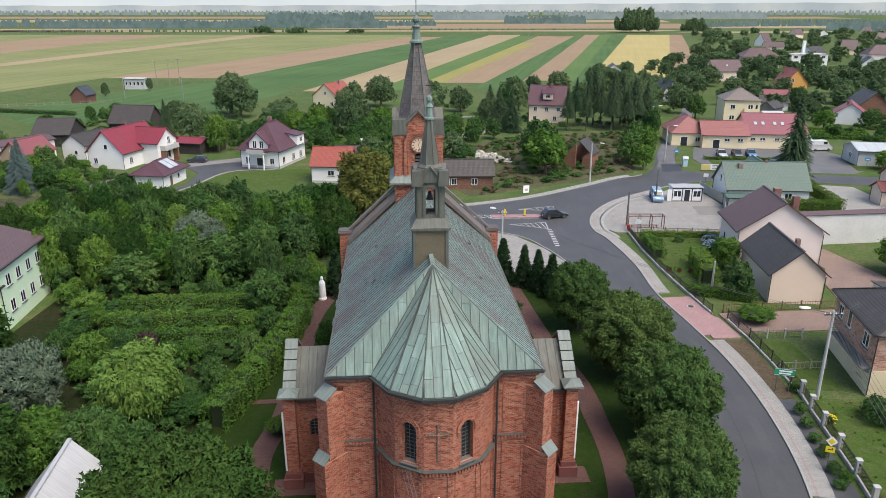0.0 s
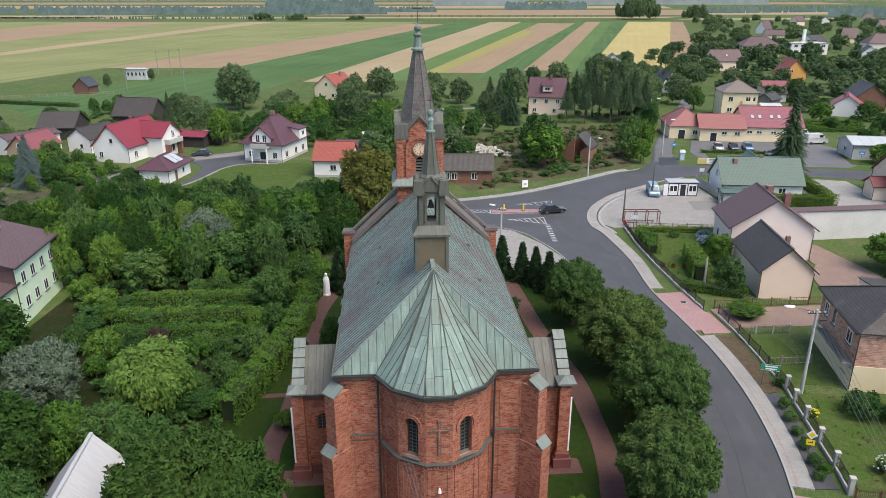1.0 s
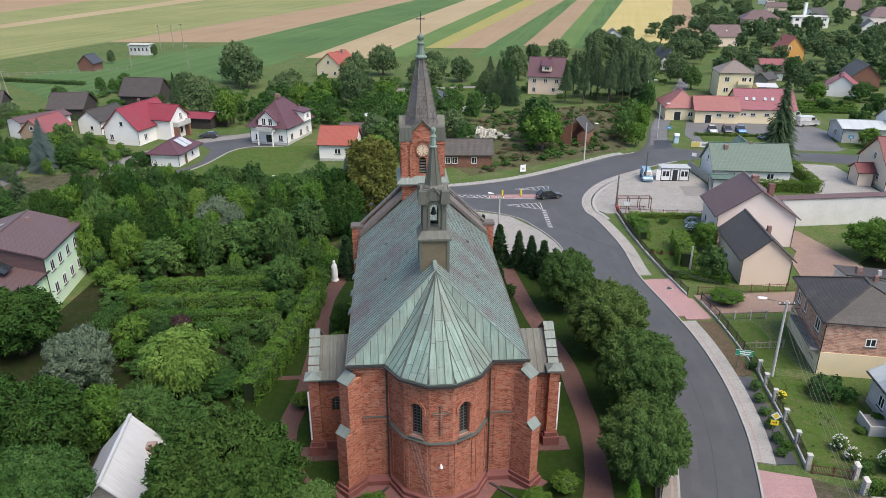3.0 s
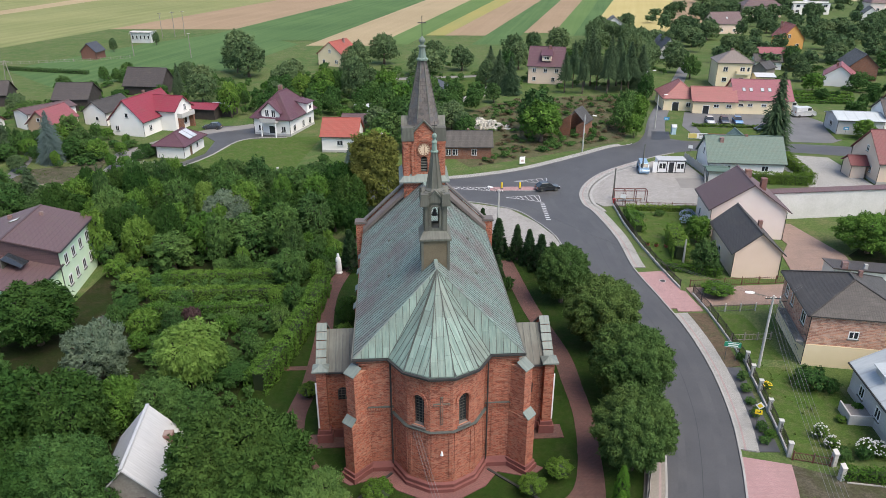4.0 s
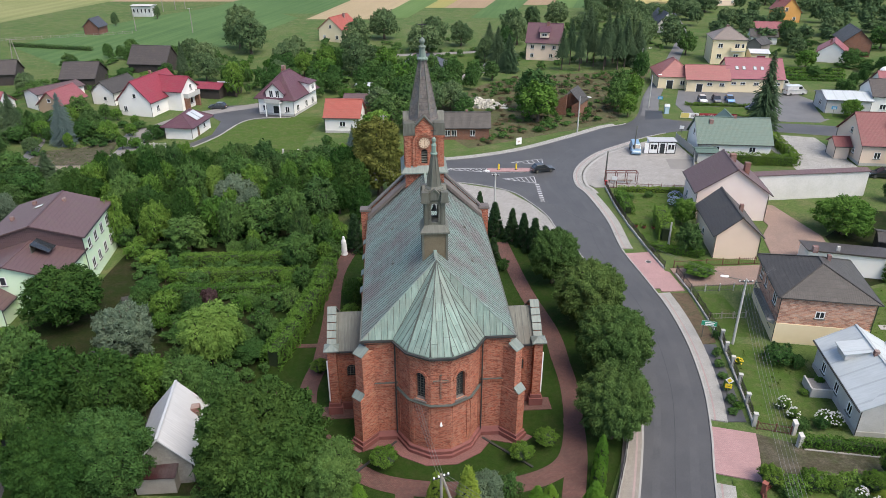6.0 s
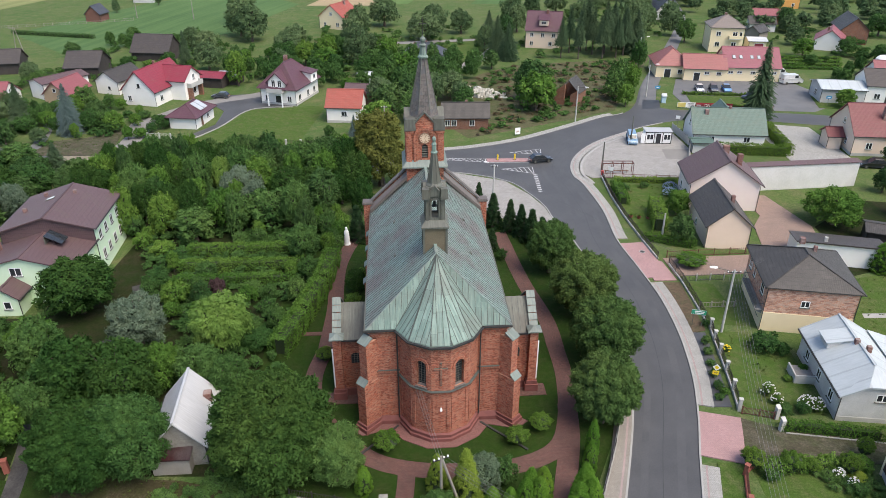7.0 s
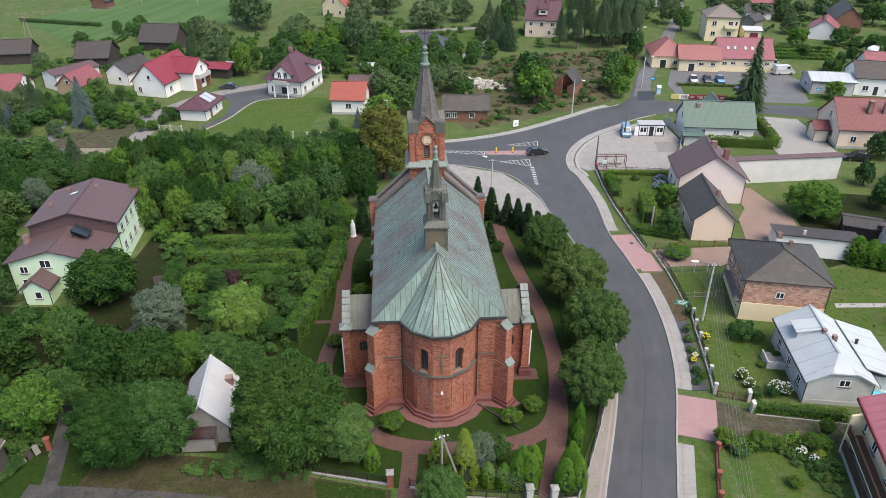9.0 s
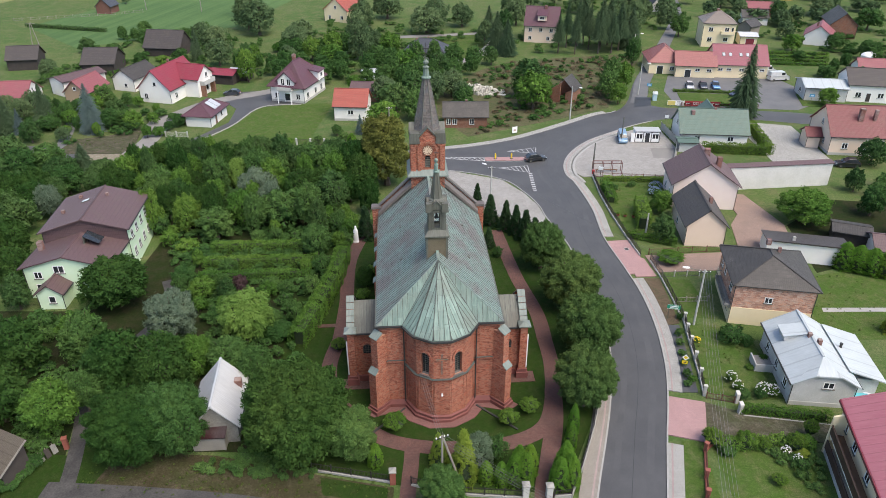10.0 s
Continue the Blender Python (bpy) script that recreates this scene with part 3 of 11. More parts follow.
for d0, d1, z, m, label in ((1.2, 2.0, 0.036, M_TRACK, "paler wheel track worn into the asphalt"), (3.28, 3.34, 0.037, M_JOINT, "dark bitumen joint along the middle of the road"),
                            (4.6, 5.3, 0.036, M_TRACK, "paler wheel track worn into the asphalt")):
    single("road_wear", ribbon(shifted(KERB_R[:84], -d1), shifted(KERB_R[:84], -d0), z), m, label, "road", kind="structure")


def kerb(line, name, side, label, z=0.14):
    """Kerb stones along a line; side +1: to its right."""
    return single(name, raised(line, shifted(line, side * 0.18), 0.0, z), M_KERB, label, "kerb", kind="structure")


kerb(KERB_R[:100], "kerb", 1, "pale concrete kerb along the bend")
kerb(KERB_L[:80], "kerb", -1, "pale concrete kerb on the church side")
kerb(KERB_N[18:55], "kerb", -1, "pale concrete kerb beside the overgrown slope")


def pavement(line, d0, d1, name, material, label, z=0.13, depth=0.13):
    a, b = shifted(line, d0), shifted(line, d1)
    return single(name, raised(a, b, z - depth, z), material, label, "pavement", kind="structure")


def span(line, y0, y1):
    return [p for p in line if y0 <= p.y <= y1]


R1, R2, R3, R4, R5 = (span(KERB_R[:96], *y) for y in ((14, 34.6), (34.2, 41.2), (41.0, 67.6), (67.2, 79.6), (79.2, 131)))
for r in (R1, R3, R5):
    pavement(r, 0.18, 0.5, "pavement", M_PAVE, "strip of grey paving by the kerb")
    pavement(r, 0.5, 0.68, "pavement", M_PINKLINE, "thin pink paving line")
    pavement(r, 0.68, 1.75, "pavement", M_PAVE, "narrow pale grey block-paved footway")
pavement(R2, 0.18, 4.2, "driveway", M_PINK, "pink block-paved driveway crossing the footway")
pavement(R4, 0.18, 3.6, "driveway", M_PINK, "pink block-paved driveway crossing the footway")
slab("driveway", [(28.5, 67.2), (31.6, 67.4), (31.0, 72.5), (28.5, 74.0)], 0.125, M_PINK, "pink paving before the terracotta drive", "driveway")
L1 = span(KERB_L[:60], 14, 44)
pavement(L1, -0.18, -0.5, "pavement", M_SANDY, "strip of sandy paving by the kerb")
pavement(L1, -0.5, -0.7, "pavement", M_PINKLINE, "thin red paving line")
pavement(L1, -0.7, -1.9, "pavement", M_SANDY, "sandy block-paved footway by the church wall")
pavement(KERB_N[20:52], -0.18, -1.5, "pavement", M_PAVE, "pale footway by the overgrown slope")
slab("forecourt", [(17.3, 86.8), (16.6, 91.2), (14.6, 96.5), (10.9, 102.5), (1.4, 106.6), (-6, 106.9), (-6, 92), (5.5, 92), (10, 86), (14.5, 80.5), (17.2, 82)], 0.12, M_PAVE_LOT,
     "worn grey paved forecourt before the church", "forecourt")
slab("lot", [(26.9, 104.0), (30.2, 104.3), (44.5, 104.5), (49.3, 118.5), (48.5, 131.0), (44.5, 131.8), (39.0, 127.8), (32.2, 121.6), (27.9, 116.0), (25.9, 110.5), (25.4, 106.2)], 0.11, M_PAVE_LOT,
     "worn grey concrete-paved parking lot", "parking lot")
slab("lot", [(43.0, 113.5), (48.0, 113.7), (48.8, 119.0), (43.6, 119.0)], 0.125, M_OLDROAD, "darker patch of paving before the kiosk", "parking lot")
pavement(span(KERB_R[:96], 100, 131), 1.6, 2.3, "pavement", M_KERB, "pale raised edge of the lot")
slab("lot", [(57.5, 147.5), (86, 144.5), (96, 152), (92, 171), (62.5, 174.5), (57.5, 160)], 0.05, M_YARD, "worn grey asphalt yard of the shop", "parking lot")
SIDE = smooth_line([(48.2, 149.6), (50.4, 156.5), (55.0, 171.3), (72.4, 214.0), (89.8, 262.0), (101.8, 320.0)])
single("road_wear", ribbon(shifted(SIDE, -1.9), shifted(SIDE, 1.9), 0.038), M_YARD, "pale worn surface of the side lane", "road", kind="structure")
single("road_wear", Shape().poly([(46.6, 146.8, 0.041), (51.0, 147.6, 0.041), (52.6, 154.4, 0.041), (48.6, 154.8, 0.041)]), M_JOINT, "dark asphalt patch at the mouth of the side lane", "road", kind="structure")
slab("lawn", [(59.5, 150.5), (76.0, 148.8), (78.0, 156.5), (60.5, 158.5)], 0.12, M_LAWN, "small lawn before the shop", "lawn")
slab("lawn", [(88.5, 147.5), (95, 147), (98, 156), (91, 157.5)], 0.12, M_LAWN, "rounded lawn patch by the yard", "lawn")

# painted islands at the junction
def bars(name, lines, wide, label, z=0.045):
    s = Shape()
    for (ax, ay), (bx, by) in lines:
        a, b = Vector((ax, ay)), Vector((bx, by))
        w = (b - a).normalized()
        n = Vector((w.y, -w.x)) * wide / 2
        s.poly([(a.x - n.x, a.y - n.y, z), (a.x + n.x, a.y + n.y, z), (b.x + n.x, b.y + n.y, z), (b.x - n.x, b.y - n.y, z)])
    return single(name, s, M_WHITE_LINE, label, "road marking", kind="structure")


def hatch(a, b, c, n):
    """Bars inside a painted triangle a-b-c, tip at a."""
    a, b, c = Vector(a), Vector(b), Vector(c)
    out = [(a, b), (b, c), (c, a)]
    for i in range(1, n):
        u = i / n
        out.append((a.lerp(b, u), a.lerp(c, min(1, u + 0.10))))
    return out


bars("road_marking", hatch((-6.0, 114.3), (8.0, 113.7), (8.0, 112.0), 12), 0.14, "white hatched wedge on the asphalt")
bars("road_marking", hatch((10.7, 108.4), (16.6, 109.6), (16.6, 106.2), 7), 0.14, "white hatched triangle on the asphalt")
bars("road_marking", hatch((13.0, 117.3), (19.3, 119.4), (19.0, 116.4), 6), 0.13, "white hatched triangle on the asphalt")
bars("road_marking", [((16.4, 105.6 - i * 0.85), (17.1, 105.5 - i * 0.85)) for i in range(10)], 0.35, "dashed white give-way line")
bars("road_marking", [((8.0, 113.9), (16.0, 114.2)), ((8.0, 111.8), (16.0, 112.0)), ((16.0, 114.2), (17.6, 113.1)), ((17.6, 113.1), (16.0, 112.0))], 0.13, "white outline of the island")
slab("traffic_island", [(8.2, 112.0), (15.8, 112.2), (17.0, 113.1), (15.8, 114.0), (8.2, 113.7)], 0.15, M_PINK, "low pink paved traffic island", "traffic island")

# lanes and paths
LANE = smooth_line([(-66.5, 111.5), (-65.4, 117.0), (-64.8, 123.0), (-65.2, 130.0), (-65.2, 138.0), (-60.6, 148), (-55.0, 153.5), (-47, 158.5), (-42, 163)])
single("lane", ribbon(shifted(LANE, -2.0), shifted(LANE, 2.0), 0.08), M_OLDROAD, "pale gravel lane between the houses", "lane", kind="structure")
slab("driveway", [(-56.5, 122.5), (-54.5, 122.5), (-49.5, 133), (-45.8, 146.5), (-36, 149.0), (-37.5, 151.0), (-46, 160), (-57.5, 158), (-55.3, 150), (-51.3, 145), (-50.5, 135)], 0.06, M_ASPHALT,
     "grey paved drive and yard before the villa", "driveway")
single("kerb", raised(smooth_line([(-54.3, 122.5), (-49.3, 133), (-45.6, 146.3), (-36, 148.8)]), shifted(smooth_line([(-54.3, 122.5), (-49.3, 133), (-45.6, 146.3), (-36, 148.8)]), 0.3), 0.0, 0.12), M_KERB,
       "white kerb round the villa's lawn", "kerb", kind="structure")
slab("lawn", [(-53.0, 122.0), (-30, 121.5), (-28.0, 150.0), (-35.5, 148.3), (-45.2, 146.0), (-48.8, 133)], 0.03, M_LAWN, "wide mown lawn before the villa", "lawn")
slab("verge", [(-76.0, 112.2), (-66.0, 112.4), (-66.4, 115.4), (-75.0, 115.2)], 0.085, M_SANDY_SOIL, "pale sandy shoulder of the village road", "verge")
slab("verge", [(-82.0, 115.4), (-67.6, 115.6), (-67.2, 122.5), (-69.0, 131.0), (-75.0, 126.0), (-81.0, 124.0)], 0.075, M_RUTS, "trodden grass and soil beside the gravel lane", "verge")
slab("yard", [(-69.6, 139.5), (-69.0, 132.5), (-67.0, 130.0), (-66.9, 140.0)], 0.065, M_OLDROAD, "worn gravel yard before the white house", "yard")
single("lane", ribbon([Vector((-83.0, 113)), Vector((-84.2, 122)), Vector((-86.4, 130)), Vector((-91.0, 142))], [Vector((-80.0, 113)), Vector((-81.8, 122)), Vector((-83.8, 129)), Vector((-88.2, 141))], 0.07), M_YARD,
       "narrow worn lane between the cottages", "lane", kind="structure")
LANE2 = smooth_line([(-36.0, 12.0), (-37.2, 22.0), (-38.0, 28.0), (-39.6, 34.0), (-41.5, 40.0), (-42.5, 47.0), (-39.5, 53.0), (-38.5, 60.0), (-41.0, 66.0)])
single("lane", ribbon(shifted(LANE2, -0.8), shifted(LANE2, 0.8), 0.04), M_GRAVEL, "narrow grey gravel lane past the sheds", "lane", kind="structure")
LANE3 = smooth_line([(-40.0, 25.8), (-30.0, 25.2), (-20.0, 24.2), (-10.0, 22.5), (3.0, 20.0), (12.0, 17.5)])
single("lane", ribbon(shifted(LANE3, -2.1), shifted(LANE3, 2.4), 0.035), M_GRAVEL, "gravel lane before the churchyard fence, shade in its colour", "lane", kind="structure")
slab("verge", [(-37, 27.2), (-20, 26.0), (-5, 24.3), (-5, 27.3), (-13.4, 29.0), (-24, 31.5), (-36, 32.0)], 0.02, M_LITTER, "weedy verge with leaf litter by the lane", "verge")
slab("lawn", [(-47.0, 22.0), (-35.2, 22.0), (-36.6, 26.0), (-37.8, 29.0), (-39.2, 31.4), (-44.0, 31.8), (-48.0, 28.0)], 0.03, M_SHADY_LAWN, "green grass beside the gravel lane with shade painted in", "lawn")
slab("lawn", [(-37.0, 27.3), (-35.4, 27.3), (-34.0, 32.6), (-38.4, 35.0), (-39.4, 34.6), (-37.8, 30.0)], 0.03, M_SHADY_LAWN, "narrow strip of shade-painted grass along the gravel lane", "lawn")
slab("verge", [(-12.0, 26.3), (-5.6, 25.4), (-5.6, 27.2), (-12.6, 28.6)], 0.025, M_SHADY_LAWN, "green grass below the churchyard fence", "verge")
FARLANE = smooth_line([(2.5, 186.5), (8.5, 193.0), (14.0, 205.0), (17.5, 219.0), (17.0, 228.0)])
single("lane", ribbon(shifted(FARLANE, -1.7), shifted(FARLANE, 1.7), 0.05), M_OLDROAD, "pale drive beside a lawn behind the tower", "lane", kind="structure")
single("kerb", raised(shifted(FARLANE, -2.2), shifted(FARLANE, -1.75), 0.0, 0.2), M_KERB, "white kerb of the drive", "kerb", kind="structure")
slab("lawn", [(3, 190), (7, 193.5), (12, 205), (15.3, 219), (14.5, 226), (-2, 224), (-9, 212), (2, 204)], 0.03, M_LAWN, "mown lawn behind the navy-roofed house", "lawn")
single("lane", ribbon([Vector((-50, 215)), Vector((-20, 222)), Vector((18, 229))], [Vector((-50, 211)), Vector((-20, 218)), Vector((18, 226))], 0.045), M_OLDROAD,
       "far grey village lane", "lane", kind="structure")
slab("slope", [(5, 126), (27, 138), (40, 146), (50, 172), (62, 200), (45, 196), (20, 190), (10, 180), (-2, 160), (-2, 140)], 0.02, M_SLOPE, "overgrown ground with brush and bare soil", "ground")
slab("terracotta_drive", [(31.8, 68.5), (46.5, 69.6), (46.2, 74.8), (31.4, 73.6)], 0.1, M_TERRA, "terracotta block-paved drive before the garage", "driveway")
slab("yard", [(47.0, 76.5), (56.0, 76.0), (57.5, 84.0), (55.0, 96.0), (50.5, 97.0), (51.0, 88.0), (48.5, 84.0)], 0.09, M_TERRA, "brown paved yard between the houses", "yard")
slab("yard", [(56, 68.5), (75, 76), (85, 92), (70, 94), (58, 84)], 0.015, M_WEEDS, "rough trodden yard behind the sheds", "yard")
slab("bed", [(28.6, 54.5), (31.6, 55.5), (31.9, 66.8), (29.4, 66.8)], 0.07, M_SOIL, "bare brown soil strip between footway and fence", "flower bed")
slab("bed", [(27.6, 41.6), (29.8, 41.6), (31.4, 55.0), (29.9, 55.0), (29.2, 48.0)], 0.09, plain("weed_sheet", (0.045, 0.05, 0.06), (0.08, 0.08, 0.085), 1.0, 10.0, 0.6), "dark plastic weed sheet on a planted strip", "flower bed")
slab("driveway", [(66.8, 111.5), (72.5, 110.5), (79.0, 110.0), (79.5, 133.2), (73.0, 135.0), (67.0, 135.5)], 0.06, M_PAVE, "pale paved drive between the bungalow and the peach house", "driveway")
slab("lawn", [(24.2, 14.0), (27.0, 24.0), (27.8, 33.5), (25.6, 33.8), (23.4, 25.0), (21.5, 16.0)], 0.1, M_LAWN, "grass verge between footway and fence", "lawn")
slab("lawn", [(28.2, 14.0), (41.0, 16.0), (39.5, 30.5), (34.0, 33.0), (28.6, 33.0)], 0.02, M_LAWN, "neat green garden lawn", "lawn")
slab("drive", [(28.8, 33.8), (47, 33.5), (47, 36.0), (33.0, 38.6), (29.4, 40.2)], 0.06, M_RUTS, "grassy gravel drive beside the pale blue roofed house", "driveway")
slab("lawn", [(30.8, 41.5), (39.5, 40.2), (40.0, 52.0), (36.5, 55.0), (32.5, 55.5)], 0.02, M_LAWN, "green front garden lawn", "lawn")
slab("lawn", [(32.5, 57.0), (36.8, 56.5), (36.2, 66.5), (32.4, 67.0)], 0.02, M_LAWN, "patchy green front lawn", "lawn")
slab("lawn", [(29.8, 81.5), (37.8, 78.5), (38.5, 90.0), (41.5, 101.0), (29.6, 101.0)], 0.03, M_LAWN, "garden lawn behind a fence", "lawn")
slab("lawn", [(50.0, 52.0), (70, 52), (72, 70), (58, 68.5), (51, 66)], 0.02, M_LAWN, "lawn behind the brick house", "lawn")
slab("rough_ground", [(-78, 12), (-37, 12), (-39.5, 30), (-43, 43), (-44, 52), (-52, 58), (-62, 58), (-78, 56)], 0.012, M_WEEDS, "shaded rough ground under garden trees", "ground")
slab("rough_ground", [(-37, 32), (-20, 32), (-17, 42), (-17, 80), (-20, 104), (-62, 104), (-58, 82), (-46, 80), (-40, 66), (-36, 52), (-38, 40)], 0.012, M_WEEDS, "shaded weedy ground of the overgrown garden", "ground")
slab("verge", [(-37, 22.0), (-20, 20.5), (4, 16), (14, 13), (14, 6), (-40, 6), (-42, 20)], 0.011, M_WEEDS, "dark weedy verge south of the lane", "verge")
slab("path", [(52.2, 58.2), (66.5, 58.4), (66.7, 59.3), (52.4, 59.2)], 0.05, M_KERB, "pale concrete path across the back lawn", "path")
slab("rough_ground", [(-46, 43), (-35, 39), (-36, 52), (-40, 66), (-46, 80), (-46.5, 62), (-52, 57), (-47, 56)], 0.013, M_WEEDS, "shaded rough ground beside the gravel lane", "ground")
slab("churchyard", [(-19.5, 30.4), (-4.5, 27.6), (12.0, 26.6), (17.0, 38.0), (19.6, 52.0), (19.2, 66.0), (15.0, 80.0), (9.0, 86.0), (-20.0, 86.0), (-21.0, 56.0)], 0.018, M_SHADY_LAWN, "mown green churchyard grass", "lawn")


def path(pts, wide, name, material, label, z=0.05):
    line = smooth_line(pts)
    return single(name, ribbon(shifted(line, -wide / 2), shifted(line, wide / 2), z), material, label, "path", kind="structure")


path([(-3.6, 20.0), (-3.6, 26.0), (-3.4, 31.5), (-3.6, 33.2)], 1.6, "path", M_REDPAVE, "red-brown paved path through the gate")
path([(-13.6, 52.0), (-14.2, 46.5), (-13.2, 41.8), (-10.4, 37.4), (-6.5, 34.0), (-2.0, 32.8), (3.0, 32.8), (7.5, 33.6), (11.0, 35.8), (12.5, 40.0), (13.2, 46.5), (13.0, 52.0)], 1.9, "path", M_REDPAVE,
     "red-brown paved path round the apse", 0.055)
path([(-13.6, 52.0), (-13.8, 60.0), (-14.6, 72.0), (-12.6, 84.0)], 2.0, "path", M_REDPAVE, "red-brown path along the nave", 0.06)
path([(13.0, 52.0), (12.6, 58.0), (10.5, 68.0), (8.5, 82.0)], 2.0, "path", M_REDPAVE, "red-brown path along the nave", 0.06)
path([(9.6, 18.0), (9.9, 26.0), (11.0, 31.0), (12.3, 37.0), (12.8, 42.0)], 2.0, "path", M_REDPAVE, "red-brown paved path from the side gate", 0.065)
slab("step_path", [(-17.8, 54.2), (-14.6, 54.4), (-14.6, 55.1), (-17.8, 54.9)], 0.07, M_REDPAVE, "short red-brown side path", "path")



# ---- the church ----
church = thing("church", -0.45, 39.4, 0, 4.1, "red brick church with green sheet roof, apse and slated tower", "church")
APSE = [(-4.05, 0.0), (-2.9, -1.9), (-0.98, -3.0), (0.98, -3.0), (2.9, -1.9), (4.05, 0.0)]
APSE_WALL = [(-3.78, 0.25), (-2.68, -1.62), (-0.9, -2.66), (0.9, -2.66), (2.68, -1.62), (3.78, 0.25)]
EAVE, RIDGE, APEX_V = 11.4, 17.5, 3.3
NAVE_U, NAVE_V = 6.85, 26.4


def arched_panel(w, z0, z1, cx, ow, sill, spring, thick):
    """A wall face w wide in its own plane (x sideways, y inward) with a round-arched opening through it."""
    s = Shape()
    steps, r = 10, ow / 2
    arch = [(cx + r * math.cos(math.pi * i / steps), spring + r * math.sin(math.pi * i / steps)) for i in range(steps + 1)]
    front = lambda pts: s.poly([(x, 0, z) for x, z in pts])
    front([(-w / 2, z0), (w / 2, z0), (w / 2, sill), (-w / 2, sill)])
    front([(-w / 2, sill), (cx - r, sill), (cx - r, spring), (-w / 2, spring)])
    front([(cx + r, sill), (w / 2, sill), (w / 2, spring), (cx + r, spring)])
    top = lambda i: (w / 2 - w * i / steps, z1)
    front([(w / 2, spring), top(0), arch[0]])
    for i in range(steps):
        front([arch[i], top(i), top(i + 1), arch[i + 1]])
    front([arch[steps], top(steps), (-w / 2, spring)])
    hole = [(cx - r, sill), (cx + r, sill)] + arch
    for i in range(len(hole)):
        (ax, az), (bx, bz) = hole[i], hole[(i + 1) % len(hole)]
        if abs(ax - bx) + abs(az - bz) > 1e-6:
            s.poly([(ax, 0, az), (bx, 0, bz), (bx, thick, bz), (ax, thick, az)])
    return s


def arch_ring(cx, r0, r1, sill, spring, y0, y1, steps=12, legs=0.0):
    """A moulded arch between two radii, with short legs below the spring."""
    s = Shape()
    line = [(1.0, 0.0, -legs)] + [(math.cos(math.pi * i / steps), math.sin(math.pi * i / steps), 0.0) for i in range(steps + 1)] + [(-1.0, 0.0, -legs)]
    rings = []
    for c, sn, d in line:
        rings.append([(cx + r0 * c, y0, spring + r0 * sn + d), (cx + r1 * c, y0, spring + r1 * sn + d), (cx + r1 * c, y1, spring + r1 * sn + d), (cx + r0 * c, y1, spring + r0 * sn + d)])
    return s.loft(rings)


def facet(a, b):
    """Matrix of a wall face from a to b seen from outside, x from a to b, y inward."""
    w = Vector((b[0] - a[0], b[1] - a[1]))
    return Matrix.Translation(((a[0] + b[0]) / 2, (a[1] + b[1]) / 2, 0)) @ Matrix.Rotation(math.atan2(w.y, w.x), 4, "Z"), w.length


def church_window(parent, m, cx, w, sill, spring, deep):
    win = part("window", arch_ring(cx, w / 2 - 0.07, w / 2, sill, spring, deep - 0.06, deep + 0.02, legs=spring - sill), M_DARK, parent, "round-arched dark leaded window", m)
    pane = Shape()
    r = w / 2
    pane.poly([(cx - r, deep, sill), (cx + r, deep, sill)] + [(cx + r * math.cos(math.pi * i / 10), deep, spring + r * math.sin(math.pi * i / 10)) for i in range(11)])
    part("pane", pane, M_GLASS, win)
    bars_ = Shape()
    for i in range(1, 3):
        x = cx - r + w * i / 3
        bars_.box(x - 0.018, x + 0.018, deep - 0.05, deep - 0.015, sill, spring + math.sqrt(max(0.0, r * r - (x - cx) ** 2)))
    z = sill + 0.25
    while z < spring + r * 0.8:
        half = r if z < spring else math.sqrt(r * r - (z - spring) ** 2)
        bars_.box(cx - half, cx + half, deep - 0.045, deep - 0.02, z - 0.015, z + 0.015)
        z += 0.27
    part("grille", bars_, M_GREY_TIN, win)
    return win


